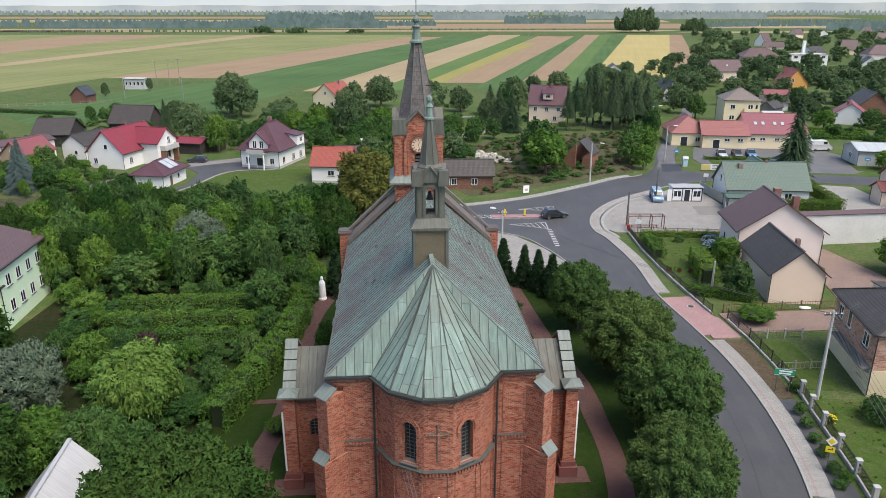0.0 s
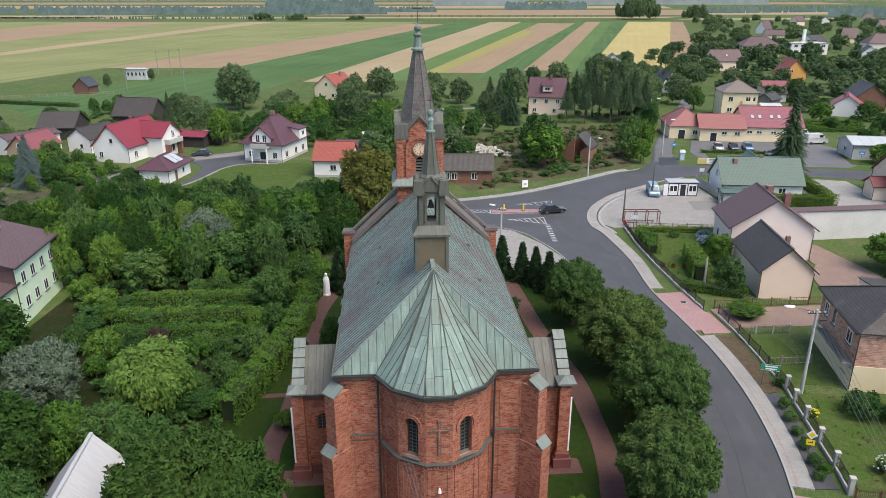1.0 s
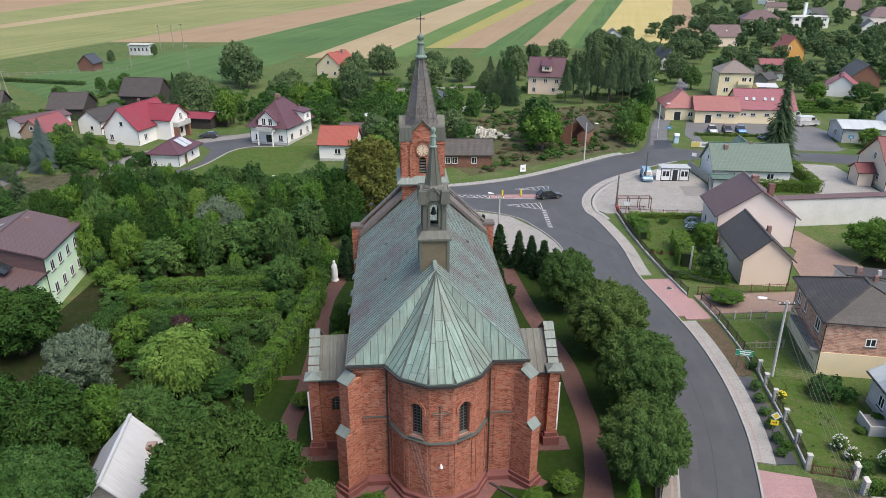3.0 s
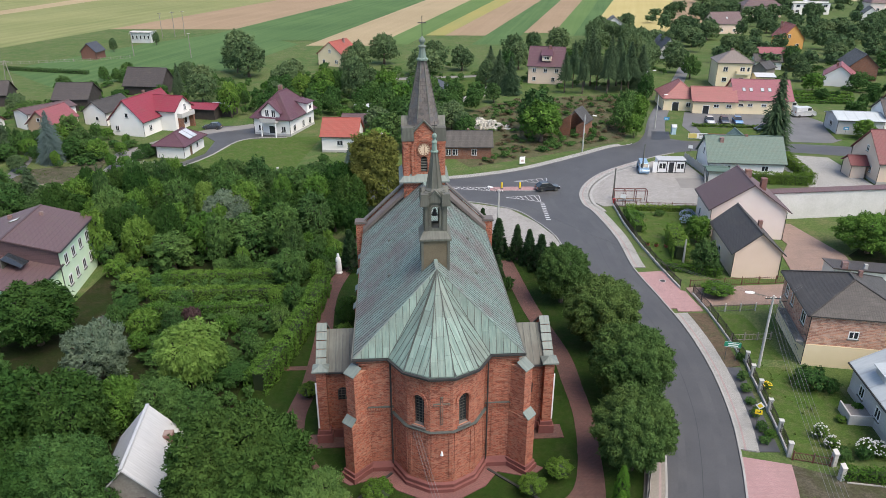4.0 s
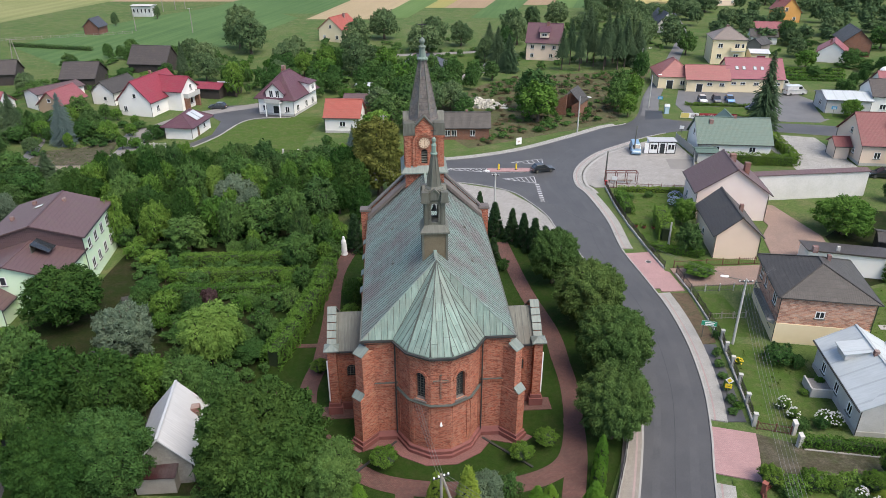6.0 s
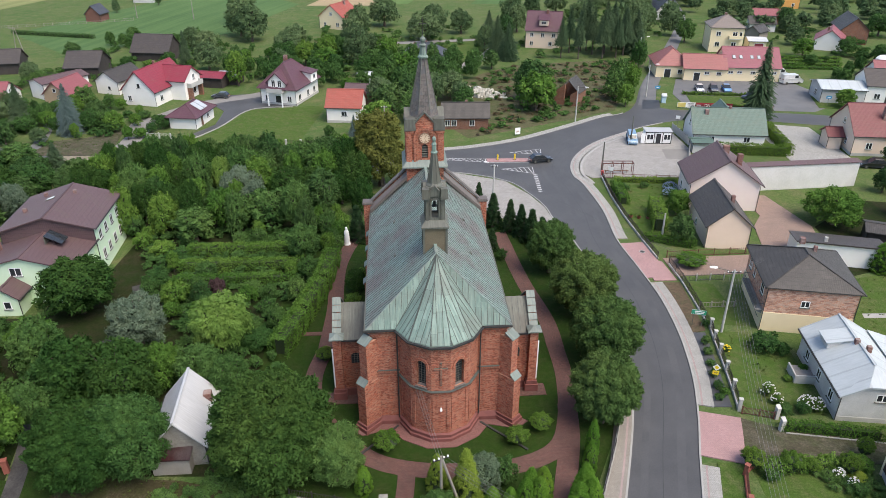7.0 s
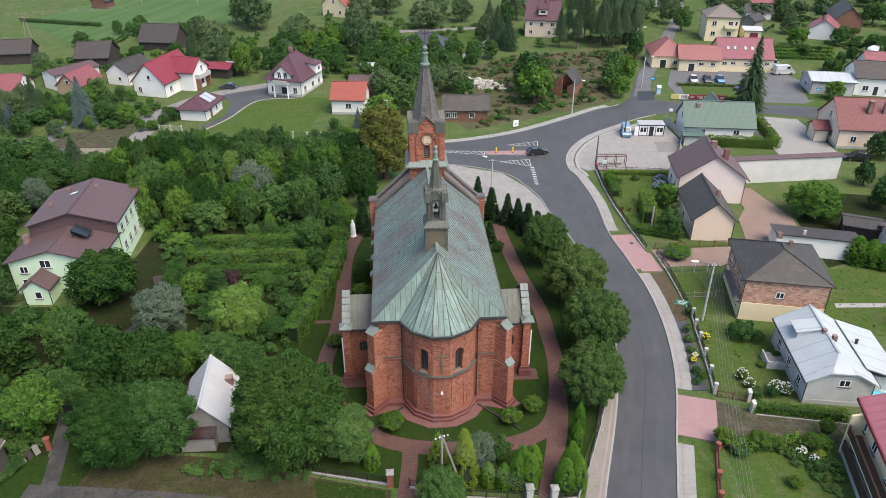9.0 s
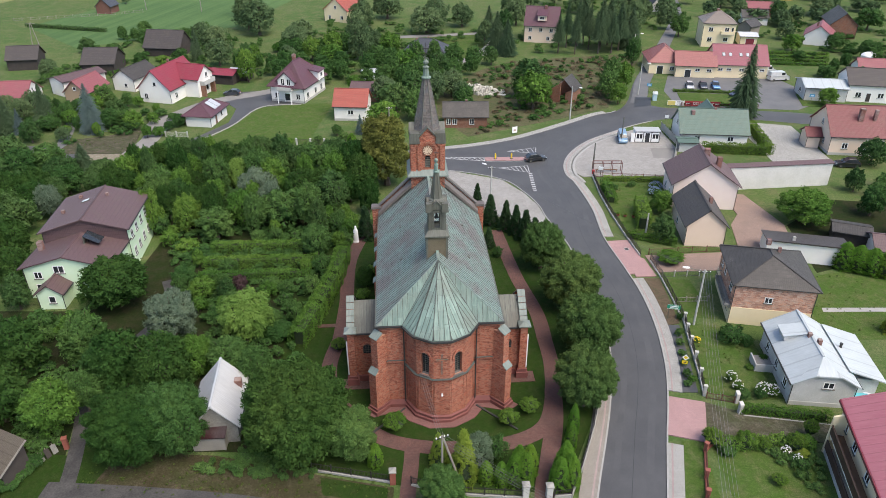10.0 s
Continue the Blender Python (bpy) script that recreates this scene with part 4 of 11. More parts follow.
# apse faces
for i in range(5):
    m, w = facet(APSE_WALL[i], APSE_WALL[i + 1])
    if i in (1, 3):
        wall = part("apse_wall", arched_panel(w, 0.0, EAVE - 0.3, 0.0, 0.95, 6.35, 8.75, 0.5), M_CHURCH, church, "red brick apse face", m)
        church_window(church, m, 0.0, 0.95, 6.35, 8.75, 0.4)
        part("hood_mould", arch_ring(0.0, 0.56, 0.80, 6.3, 8.75, -0.10, 0.02, legs=0.35), M_CHURCH, church, "projecting brick arch", m)
        part("window_sill", Shape().prism([(-0.62, -0.14), (0.62, -0.14), (0.62, 0.4), (-0.62, 0.4)], 6.2, [6.28, 6.28, 6.42, 6.42]), M_BROWN_TIN, church, "", m)
    else:
        wall = part("apse_wall", Shape().poly([(-w / 2, 0, 0), (w / 2, 0, 0), (w / 2, 0, EAVE - 0.3), (-w / 2, 0, EAVE - 0.3)]), M_CHURCH, church, "red brick apse face", m)
    frieze = Shape()
    frieze.box(-w / 2 - 0.02, w / 2 + 0.02, -0.10, 0.02, 10.62, 10.80).box(-w / 2 - 0.05, w / 2 + 0.05, -0.17, 0.02, 10.95, EAVE - 0.12)
    n = int(w / 0.22)
    for k in range(n):
        x = -w / 2 + (k + 0.5) * w / n
        frieze.box(x - 0.06, x + 0.06, -0.13, 0.02, 10.78, 10.96)
    part("frieze", frieze, M_CHURCH, church, "corbelled brick frieze", m)
    course = Shape().box(-w / 2 - 0.03, w / 2 + 0.03, -0.13, 0.02, 5.66, 5.74)
    for k in range(n):
        x = -w / 2 + (k + 0.5) * w / n
        course.box(x - 0.06, x + 0.06, -0.22, 0.02, 5.74, 6.02)
    part("string_course", course, M_CHURCH, church, "", m)
    part("course_flashing", Shape().prism([(-w / 2 - 0.04, -0.25), (w / 2 + 0.04, -0.25), (w / 2 + 0.04, 0.02), (-w / 2 - 0.04, 0.02)], 6.02, [6.05, 6.05, 6.09, 6.09]), M_SEAM, church, "", m)
    panel = Shape()
    panel.box(-w / 2 + 0.12, -w / 2 + 0.34, -0.06, 0.02, 1.5, 5.5).box(w / 2 - 0.34, w / 2 - 0.12, -0.06, 0.02, 1.5, 5.5).box(-w / 2 + 0.12, w / 2 - 0.12, -0.06, 0.02, 5.5, 5.72)
    part("wall_panel", panel, M_CHURCH, church, "raised brick framing", m)
    for z0, z1, d in ((0.0, 0.55, 0.34), (0.55, 0.95, 0.22)):
        e = d * 0.6
        part("plinth", Shape().prism([(-w / 2 - e * 0.55, -d), (w / 2 + e * 0.55, -d), (w / 2, 0.02), (-w / 2, 0.02)], z0, [z1 - 0.12, z1 - 0.12, z1, z1]), M_PLINTH, church, "red-brown painted plinth", m)

# choir front beside the apse, and the nave
for sgn in (-1, 1):
    a, b = ((-6.45, 0.25), (-3.78, 0.25)) if sgn < 0 else ((3.78, 0.25), (6.45, 0.25))
    m, w = facet(a, b)
    part("choir_wall", Shape().box(-w / 2, w / 2, 0, 0.6, 0, EAVE - 0.3), M_CHURCH, church, "red brick choir front", m)
    f = Shape().box(-w / 2, w / 2, -0.10, 0.02, 10.62, 10.80).box(-w / 2, w / 2, -0.17, 0.02, 10.95, EAVE - 0.12)
    part("frieze", f, M_CHURCH, church, "corbelled brick frieze", m)
    c = Shape().box(-w / 2, w / 2, -0.13, 0.02, 6.25, 6.35)
    for k in range(12):
        x = -w / 2 + (k + 0.5) * w / 12
        c.box(x - 0.06, x + 0.06, -0.22, 0.02, 6.30, 6.52)
    part("string_course", c, M_CHURCH, church, "", m)
    part("course_flashing", Shape().prism([(-w / 2, -0.17), (w / 2, -0.17), (w / 2, 0.02), (-w / 2, 0.02)], 6.52, [6.55, 6.55, 6.59, 6.59]), M_SEAM, church, "", m)
    p = Shape().box(-0.75, -0.55, -0.06, 0.02, 1.5, 5.8).box(0.55, 0.75, -0.06, 0.02, 1.5, 5.8).box(-0.75, 0.75, -0.06, 0.02, 5.8, 6.0)
    p.box(-0.75, -0.6, -0.05, 0.02, 7.0, 10.3).box(0.6, 0.75, -0.05, 0.02, 7.0, 10.3)
    part("wall_panel", p, M_CHURCH, church, "raised brick framing", m)
    part("plinth", Shape().prism([(-w / 2, -0.34), (w / 2, -0.34), (w / 2, 0.02), (-w / 2, 0.02)], 0, [0.5, 0.5, 0.95, 0.95]), M_PLINTH, church, "red-brown painted plinth", m)
    x = sgn * 3.95
    part("downpipe", Shape().rod((x, -0.02, 0.9), (x, -0.02, 11.0), 0.07, 8), M_DARK, church, "black downpipe")
    part("nave_wall", Shape().box(sgn * 6.45 - (0.6 if sgn > 0 else 0), sgn * 6.45 + (0.6 if sgn < 0 else 0), 0.25, 26.6, 0, EAVE - 0.3), M_CHURCH, church, "red brick nave wall")
    s = Shape()
    s.box(*sorted((sgn * 6.4, sgn * 6.62)), 0.1, 26.6, 10.9, EAVE - 0.12)
    part("frieze", s, M_CHURCH, church, "corbelled brick frieze")
    # corner buttress, set diagonally
    bm_ = Matrix.Translation((sgn * 6.3, 0.45, 0)) @ Matrix.Rotation(radians(-45 if sgn < 0 else 45), 4, "Z")
    body = Shape().box(-0.55, 0.55, -1.75, 0.4, 0, 5.7).box(-0.5, 0.5, -1.25, 0.4, 5.7, 10.2)
    but = part("buttress", body, M_CHURCH, church, "stepped diagonal brick buttress", bm_)
    part("plinth", Shape().prism([(-0.8, -2.05), (0.8, -2.05), (0.8, 0.2), (-0.8, 0.2)], 0, 0.55).prism([(-0.68, -1.9), (0.68, -1.9), (0.68, 0.2), (-0.68, 0.2)], 0.55, 0.9), M_PLINTH, but, "red-brown painted plinth")
    part("cap", Shape().prism([(-0.58, -1.84), (0.58, -1.84), (0.58, -1.25), (-0.58, -1.25)], [5.62, 5.62, 6.1, 6.1], [5.68, 5.68, 6.2, 6.2]), M_CAP, but, "small green metal cap")
    part("cap", Shape().prism([(-0.58, -1.38), (0.58, -1.38), (0.58, -0.45), (-0.58, -0.45)], [10.12, 10.12, 10.6, 10.6], [10.18, 10.18, 10.7, 10.7]), M_CAP, but, "small green metal cap")
    # side buttresses and windows of the nave
    for v in (12.4, 16.2, 20.0, 23.8):
        x0, x1 = sorted((sgn * 6.4, sgn * 7.35))
        nb = part("buttress", Shape().box(x0, x1, v - 0.45, v + 0.45, 0, 9.4), M_CHURCH, church, "brick buttress of the nave")
        xo, xi = sgn * 7.5, sgn * 6.45
        part("cap", Shape().loft([[(xo, v - 0.58, 9.3), (xo, v + 0.58, 9.3), (xo, v + 0.58, 9.4), (xo, v - 0.58, 9.4)], [(xi, v - 0.58, 10.2), (xi, v + 0.58, 10.2), (xi, v + 0.58, 10.3), (xi, v - 0.58, 10.3)]]), M_CAP, nb, "green metal cap")
    for v in (14.3, 18.1, 21.9):
        wm = Matrix.Translation((sgn * 6.47, v, 0)) @ Matrix.Rotation(radians(90 * sgn), 4, "Z")
        church_window(church, wm, 0, 1.1, 4.5, 8.3, -0.01)
        part("hood_mould", arch_ring(0.0, 0.62, 0.85, 4.5, 8.3, -0.10, 0.02, legs=0.4), M_CHURCH, church, "projecting brick arch", wm)

# cross on the apse and the niche below it
m, w = facet(APSE_WALL[2], APSE_WALL[3])
cr = Shape().box(-0.10, 0.10, -0.10, 0.02, 6.75, 9.35).box(-0.66, -0.10, -0.10, 0.02, 8.55, 8.74).box(0.10, 0.66, -0.10, 0.02, 8.55, 8.74)
crs = part("cross", cr, M_GREY_TIN, church, "grey metal-edged cross with a brick face on the apse", m)
part("cross_face", Shape().box(-0.045, 0.045, -0.115, -0.09, 6.82, 9.28).box(-0.60, -0.045, -0.115, -0.09, 8.60, 8.69).box(0.045, 0.60, -0.115, -0.09, 8.60, 8.69), M_CHURCH, crs)
part("lamp", Shape().turn([(0.06, 3.75), (0.14, 3.8), (0.09, 4.0), (0.05, 4.15)], 8, 0, -0.12), M_WHITE, church, "small white lamp", m)

# roofs: each sheet a piece of its own, seams between them
RIB = 0.035


def on_plane(a, b, c):
    """A slope by its eave points a, b and its top c: origin, unit along the eave, unit up the slope, normal."""
    a, b, c = Vector(a), Vector(b), Vector(c)
    e = (b - a).normalized()
    n = e.cross(c - a).normalized()
    return a, e, n.cross(e).normalized(), n


def clip_poly(pts, axis_x, keep_more):
    """Flat outline cut by a line of constant first coordinate."""
    out = []
    for i in range(len(pts)):
        p, q = pts[i], pts[(i + 1) % len(pts)]
        pin = p[0] >= axis_x if keep_more else p[0] <= axis_x
        qin = q[0] >= axis_x if keep_more else q[0] <= axis_x
        if pin:
            out.append(p)
        if pin != qin:
            u = (axis_x - p[0]) / (q[0] - p[0])
            out.append((axis_x, p[1] + (q[1] - p[1]) * u))
    return out


def clip_high(pts, y, keep_more):
    flip = clip_poly([(q, p) for p, q in pts], y, keep_more)
    return [(p, q) for q, p in flip]


def sheet_slope(corners, name, material, parent, pitch, joints, label, seed, first=0.0):
    """Covers a flat slope with metal sheets and standing seams running up it."""
    a, e, up_, n = on_plane(*corners[:2], corners[2])
    flat = [((Vector(c) - a).dot(e), (Vector(c) - a).dot(up_)) for c in corners]
    lo, hi = min(p[0] for p in flat), max(p[0] for p in flat)
    tall = max(p[1] for p in flat)
    rng = random.Random(seed)
    at = lambda p, h: a + e * p[0] + up_ * p[1] + n * h
    x = lo + first
    count = 0
    while x < hi - 0.02:
        strip = clip_poly(clip_poly(flat, x + 0.012, True), min(hi, x + pitch - 0.012), False)
        if len(strip) > 2:
            cuts = [-1.0]
            y = rng.uniform(0.4, joints) if joints else tall + 1
            while y < tall:
                cuts.append(y)
                y += joints * rng.uniform(0.8, 1.1)
            cuts.append(tall + 1)
            for c0, c1 in zip(cuts, cuts[1:]):
                piece = clip_high(clip_high(strip, c0 + 0.015, True), c1 - 0.005, False)
                if len(piece) < 3 or max(q[1] for q in piece) - min(q[1] for q in piece) < 0.08:
                    continue
                h = rng.uniform(0.002, 0.012)
                s = Shape().loft([[at(p, -0.05) for p in piece], [at(p, h) for p in piece]])
                part(name, s, material, parent)
                count += 1
        ends = [p for p in clip_poly(clip_poly(flat, x - 0.001, True), x + 0.001, False)]
        if ends and x > lo + 0.05:
            y0, y1 = min(p[1] for p in ends), max(p[1] for p in ends)
            if y1 - y0 > 0.1:
                p0, p1, p2, p3 = (x - 0.022, y0), (x + 0.022, y0), (x + 0.022, y1), (x - 0.022, y1)
                part("seam", Shape().loft([[at(p, -0.03) for p in (p0, p1, p2, p3)], [at(p, RIB) for p in (p0, p1, p2, p3)]]), M_SEAM, parent)
        x += pitch
    return count


apex = (0, APEX_V, RIDGE)
roof_apse = part("apse_roof", Shape().loft([[(x, y, EAVE - 0.16) for x, y in APSE] + [(0, 2.6, EAVE - 0.16)], [(x, y, EAVE - 0.06) for x, y in APSE] + [(0, 2.6, EAVE - 0.06)]]), M_VERDI, church, "green patinated sheet roof over the apse")
for i in range(5):
    a, b = APSE[i], APSE[i + 1]
    sheet_slope([(*a, EAVE), (*b, EAVE), apex], "roof_sheet", M_VERDI, roof_apse, 0.56, 1.9, "", 10 + i, 0.14)
part("underlay", Shape().loft([[(x * 0.97, y * 0.97 + 0.1, EAVE - 0.04) for x, y in APSE], [(x * 0.02, APEX_V + y * 0.02, RIDGE - 0.12) for x, y in APSE]]), M_SEAM, roof_apse)
for i in range(6):
    part("hip_roll", Shape().rod((*APSE[i], EAVE), apex, 0.045, 6), M_SEAM, roof_apse)
choir_roof = part("choir_roof", Shape().box(-6.6, 6.6, 0.05, 3.0, EAVE - 0.18, EAVE - 0.05), M_NAVE_TIN, church, "green sheet hip beside the apse")
sheet_slope([(-NAVE_U, 0, EAVE), (-4.05, 0, EAVE), apex], "roof_sheet", M_VERDI, choir_roof, 0.56, 2.2, "", 31, 0.1)
sheet_slope([(4.05, 0, EAVE), (NAVE_U, 0, EAVE), apex], "roof_sheet", M_VERDI, choir_roof, 0.56, 2.2, "", 32, 0.1)
nave_roof = part("nave_roof", Shape().loft([[(-6.8, 0.1, EAVE - 0.15), (6.8, 0.1, EAVE - 0.15), (0, 3.6, RIDGE - 0.15)], [(-6.8, NAVE_V, EAVE - 0.15), (6.8, NAVE_V, EAVE - 0.15), (0, NAVE_V, RIDGE - 0.15)]]),
                 M_NAVE_TIN, church, "weathered grey-green standing-seam roof of the nave")
sheet_slope([(NAVE_U, 0, EAVE), (NAVE_U, NAVE_V, EAVE), (0, NAVE_V, RIDGE), apex], "roof_sheet", M_NAVE_TIN, nave_roof, 0.44, 0, "", 41)
sheet_slope([(-NAVE_U, NAVE_V, EAVE), (-NAVE_U, 0, EAVE), apex, (0, NAVE_V, RIDGE)], "roof_sheet", M_NAVE_TIN, nave_roof, 0.44, 0, "", 42)
part("ridge_cap", Shape().beam((0, APEX_V, RIDGE + 0.03), (0, NAVE_V, RIDGE + 0.03), 0.3, 0.1), M_NAVE_TIN, nave_roof)
for sgn in (-1, 1):
    part("hip_roll", Shape().rod((sgn * NAVE_U, 0, EAVE), apex, 0.06, 6), M_NAVE_TIN, nave_roof)
    part("gutter", Shape().beam((sgn * 6.92, 0, EAVE - 0.12), (sgn * 6.92, NAVE_V, EAVE - 0.12), 0.16, 0.14), M_GREY_TIN, church, "sheet gutter")
    part("gutter", Shape().beam((sgn * 6.9, -0.08, EAVE - 0.13), (sgn * 4.08, -0.08, EAVE - 0.13), 0.18, 0.16), M_DARK, church, "dark gutter")
    for v in (9.5, 17.5):
        x = sgn * 3.9
        z = EAVE + (RIDGE - EAVE) * (1 - 3.9 / NAVE_U)
        part("roof_vent", Shape().loft([[(x - 0.14, v + q, z - 0.25), (x + 0.14, v + q, z - 0.25), (x + 0.14, v + q, z + e), (x, v + q, z + e + 0.06), (x - 0.14, v + q, z + e)] for q, e in ((-0.35, 0.16), (0.35, 0.02))]), M_GREY_TIN, church, "small hooded grey roof vent")
for i in range(5):
    a, b = APSE[i], APSE[i + 1]
    k = 1.03
    part("gutter", Shape().beam((a[0] * k, a[1] * k - 0.06, EAVE - 0.13), (b[0] * k, b[1] * k - 0.06, EAVE - 0.13), 0.18, 0.16), M_DARK, church, "dark gutter")
    part("eave_board", Shape().beam((a[0] * 0.98, a[1] * 0.98, EAVE - 0.25), (b[0] * 0.98, b[1] * 0.98, EAVE - 0.25), 0.4, 0.1), M_GREY_TIN, church)

# west gable: parapets climbing to the tower
for sgn in (-1, 1):
    wall = Shape().loft([[(sgn * 7.0, v, 0), (sgn * 1.5, v, 0), (sgn * 1.5, v, 17.3), (sgn * 7.0, v, 12.1)] for v in (26.4, 27.0)])
    gw = part("gable_wall", wall, M_CHURCH, church, "red brick west gable")
    part("coping", Shape().beam((sgn * 7.25, 26.72, 12.25), (sgn * 1.9, 26.72, 17.3), 0.8, 0.16), M_BROWN_TIN, gw, "brown-grey metal coping")
    part("coping_skirt", Shape().loft([[(sgn * 6.9, v, z - 0.12), (sgn * 1.9, v, z + 4.6), (sgn * 1.9, v, z + 5.05), (sgn * 6.9, v, z + 0.33)] for v, z in ((25.5, 11.55), (26.2, 11.95))]), M_BROWN_TIN, gw, "brown flashing along the gable")
    part("pier", Shape().box(sgn * 7.15 - 0.55, sgn * 7.15 + 0.55, 26.0, 27.1, 0, 12.45), M_CHURCH, gw, "brick corner pier")
    part("pier_cap", Shape().box(sgn * 7.15 - 0.68, sgn * 7.15 + 0.68, 25.87, 27.23, 12.45, 12.62).prism([(sgn * 7.15 - 0.6, 25.95), (sgn * 7.15 + 0.6, 25.95), (sgn * 7.15 + 0.6, 27.15), (sgn * 7.15 - 0.6, 27.15)], 12.62, 12.72), M_BROWN_TIN, gw, "metal pier cap")

# small transepts with stepped parapets
for sgn in (-1, 1):
    V0, V1, VR, UO = 4.9, 10.9, 7.9, 10.0
    ZE, ZR = 7.2, 9.6
    tr = part("transept", Shape().prism([(6.2, V0), (UO, V0), (UO, V1), (6.2, V1)] if sgn > 0 else [(-UO, V0), (-6.2, V0), (-6.2, V1), (-UO, V1)], 0, ZE), M_CHURCH, church, "low brick transept")
    for v0, v1, z0, z1 in ((V0 - 0.35, VR, ZE, ZR), (VR, V1 + 0.35, ZR, ZE)):
        if v0 < VR:
            sheet_slope([(min(sgn * 6.3, sgn * UO), v0, z0), (max(sgn * 6.3, sgn * UO), v0, z0), (max(sgn * 6.3, sgn * UO), v1, z1), (min(sgn * 6.3, sgn * UO), v1, z1)], "roof_sheet", M_GREY_TIN, tr, 0.6, 0, "", 60)
        else:
            part("roof_slope", Shape().poly([(sgn * 6.3, v0, z0), (sgn * UO, v0, z0), (sgn * UO, v1, z1), (sgn * 6.3, v1, z1)]), M_GREY_TIN, tr)
    part("gable", Shape().loft([[(sgn * u, V0, 0), (sgn * u, V1, 0), (sgn * u, V1, ZE + 0.35), (sgn * u, VR, ZR + 0.5), (sgn * u, V0, ZE + 0.35)] for u in (UO - 0.25, UO + 0.35)]), M_CHURCH, tr, "brick gable parapet")
    for v1, z1 in ((V0 - 0.05, ZE + 0.45), (V1 + 0.05, ZE + 0.45)):
        n = 5
        for k in range(n):
            p = Vector((sgn * (UO + 0.05), v1, z1)).lerp(Vector((sgn * (UO + 0.05), VR, ZR + 0.62)), k / n)
            q = Vector((sgn * (UO + 0.05), v1, z1)).lerp(Vector((sgn * (UO + 0.05), VR, ZR + 0.62)), (k + 1) / n - 0.02)
            part("coping_sheet", Shape().beam(p, q, 0.9, 0.1 + 0.012 * (k % 2)), M_CAP, tr)
    pier = part("pier", Shape().box(sgn * (UO + 0.05) - 0.42, sgn * (UO + 0.05) + 0.42, V0 - 0.65, V0 + 0.1, 0, 7.55), M_CHURCH, tr, "brick corner pier")
    c = sgn * (UO + 0.05)
    part("cap", Shape().prism([(c - 0.72, V0 - 1.0), (c + 0.72, V0 - 1.0), (c + 0.72, V0 + 0.3), (c - 0.72, V0 + 0.3)], 7.55, 7.68).loft([[(c - 0.72, V0 - 1.0, 7.68), (c + 0.72, V0 - 1.0, 7.68), (c + 0.72, V0 + 0.3, 7.68), (c - 0.72, V0 + 0.3, 7.68)],
         [(c - 0.12, V0 - 0.4, 8.0), (c + 0.12, V0 - 0.4, 8.0), (c + 0.12, V0 - 0.2, 8.0), (c - 0.12, V0 - 0.2, 8.0)]]), M_CAP, pier, "pyramidal green metal cap")
    part("plinth", Shape().box(c - 0.7, c + 0.7, V0 - 0.95, V0 + 0.2, 0, 0.9).box(c - 0.56, c + 0.56, V0 - 0.8, V0 + 0.15, 0.9, 1.3), M_PLINTH, pier, "red-brown painted plinth")
    part("downpipe", Shape().rod((c + sgn * 0.5, V0 - 0.45, 1.4), (c + sgn * 0.5, V0 - 0.45, 6.2), 0.09, 8), M_WHITE, tr, "white downpipe")
    fm = Matrix.Translation((sgn * 8.25, V0 - 0.005, 0))
    church_window(tr, fm, 0, 0.95, 4.1, 4.95, -0.02)
    part("hood_mould", arch_ring(0.0, 0.5, 0.72, 4.1, 4.95, -0.10, 0.02, legs=0.5), M_CHURCH, tr, "projecting brick arch", fm)
    part("panel", Shape().box(-1.1, -0.9, -0.06, 0.02, 1.2, 6.4).box(0.9, 1.1, -0.06, 0.02, 1.2, 6.4).box(-1.1, 1.1, -0.06, 0.02, 6.4, 6.6), M_CHURCH, tr, "", fm)
    part("frieze", Shape().box(sgn * 8.1 - 1.75, sgn * 8.1 + 1.75, V0 - 0.14, V0 + 0.02, 6.75, 7.1), M_CHURCH, tr, "")
    part("gutter", Shape().beam((sgn * 6.4, V0 - 0.42, ZE - 0.05), (sgn * 9.6, V0 - 0.42, ZE - 0.05), 0.16, 0.14), M_DARK, tr, "dark gutter")
    part("plinth", Shape().box(*sorted((sgn * 6.4, sgn * 9.6)), V0 - 0.2, V0 + 0.1, 0, 0.9), M_PLINTH, tr, "red-brown painted plinth")

# paved skirt round the choir
sk = Shape().prism([(-8.9, -0.6), (-7.6, -1.6), (-4.9, -0.75), (-3.7, -2.4), (-1.4, -3.75), (1.4, -3.75), (3.7, -2.4), (4.9, -0.75), (7.6, -1.6), (8.9, -0.6), (7.0, 1.0), (-7.0, 1.0)], 0, 0.09)
part("skirt", sk, paving("red_skirt_stones", (0.17, 0.075, 0.07), (0.22, 0.105, 0.095), (0.11, 0.06, 0.055), 0.12, 0.12), church, "red stone skirt at the wall's foot")
for sgn in (-1, 1):
    part("skirt", Shape().box(*sorted((sgn * 6.9, sgn * 11.6)), 3.3, 5.2, 0, 0.08), M_REDPAVE, church, "red stone skirt at the wall's foot")
    part("drain", Shape().beam((sgn * 4.1, -0.4, 0.1), (sgn * 8.2, -4.6, 0.1), 0.22, 0.1), M_DARK, church, "dark open drain in the grass")

# tower
TV = 27.75
tower = part("tower", Shape().box(-2.25, 2.25, TV - 2.25, TV + 2.25, 0, 17.9), M_CHURCH, church, "square red brick tower with clock and slated spire")
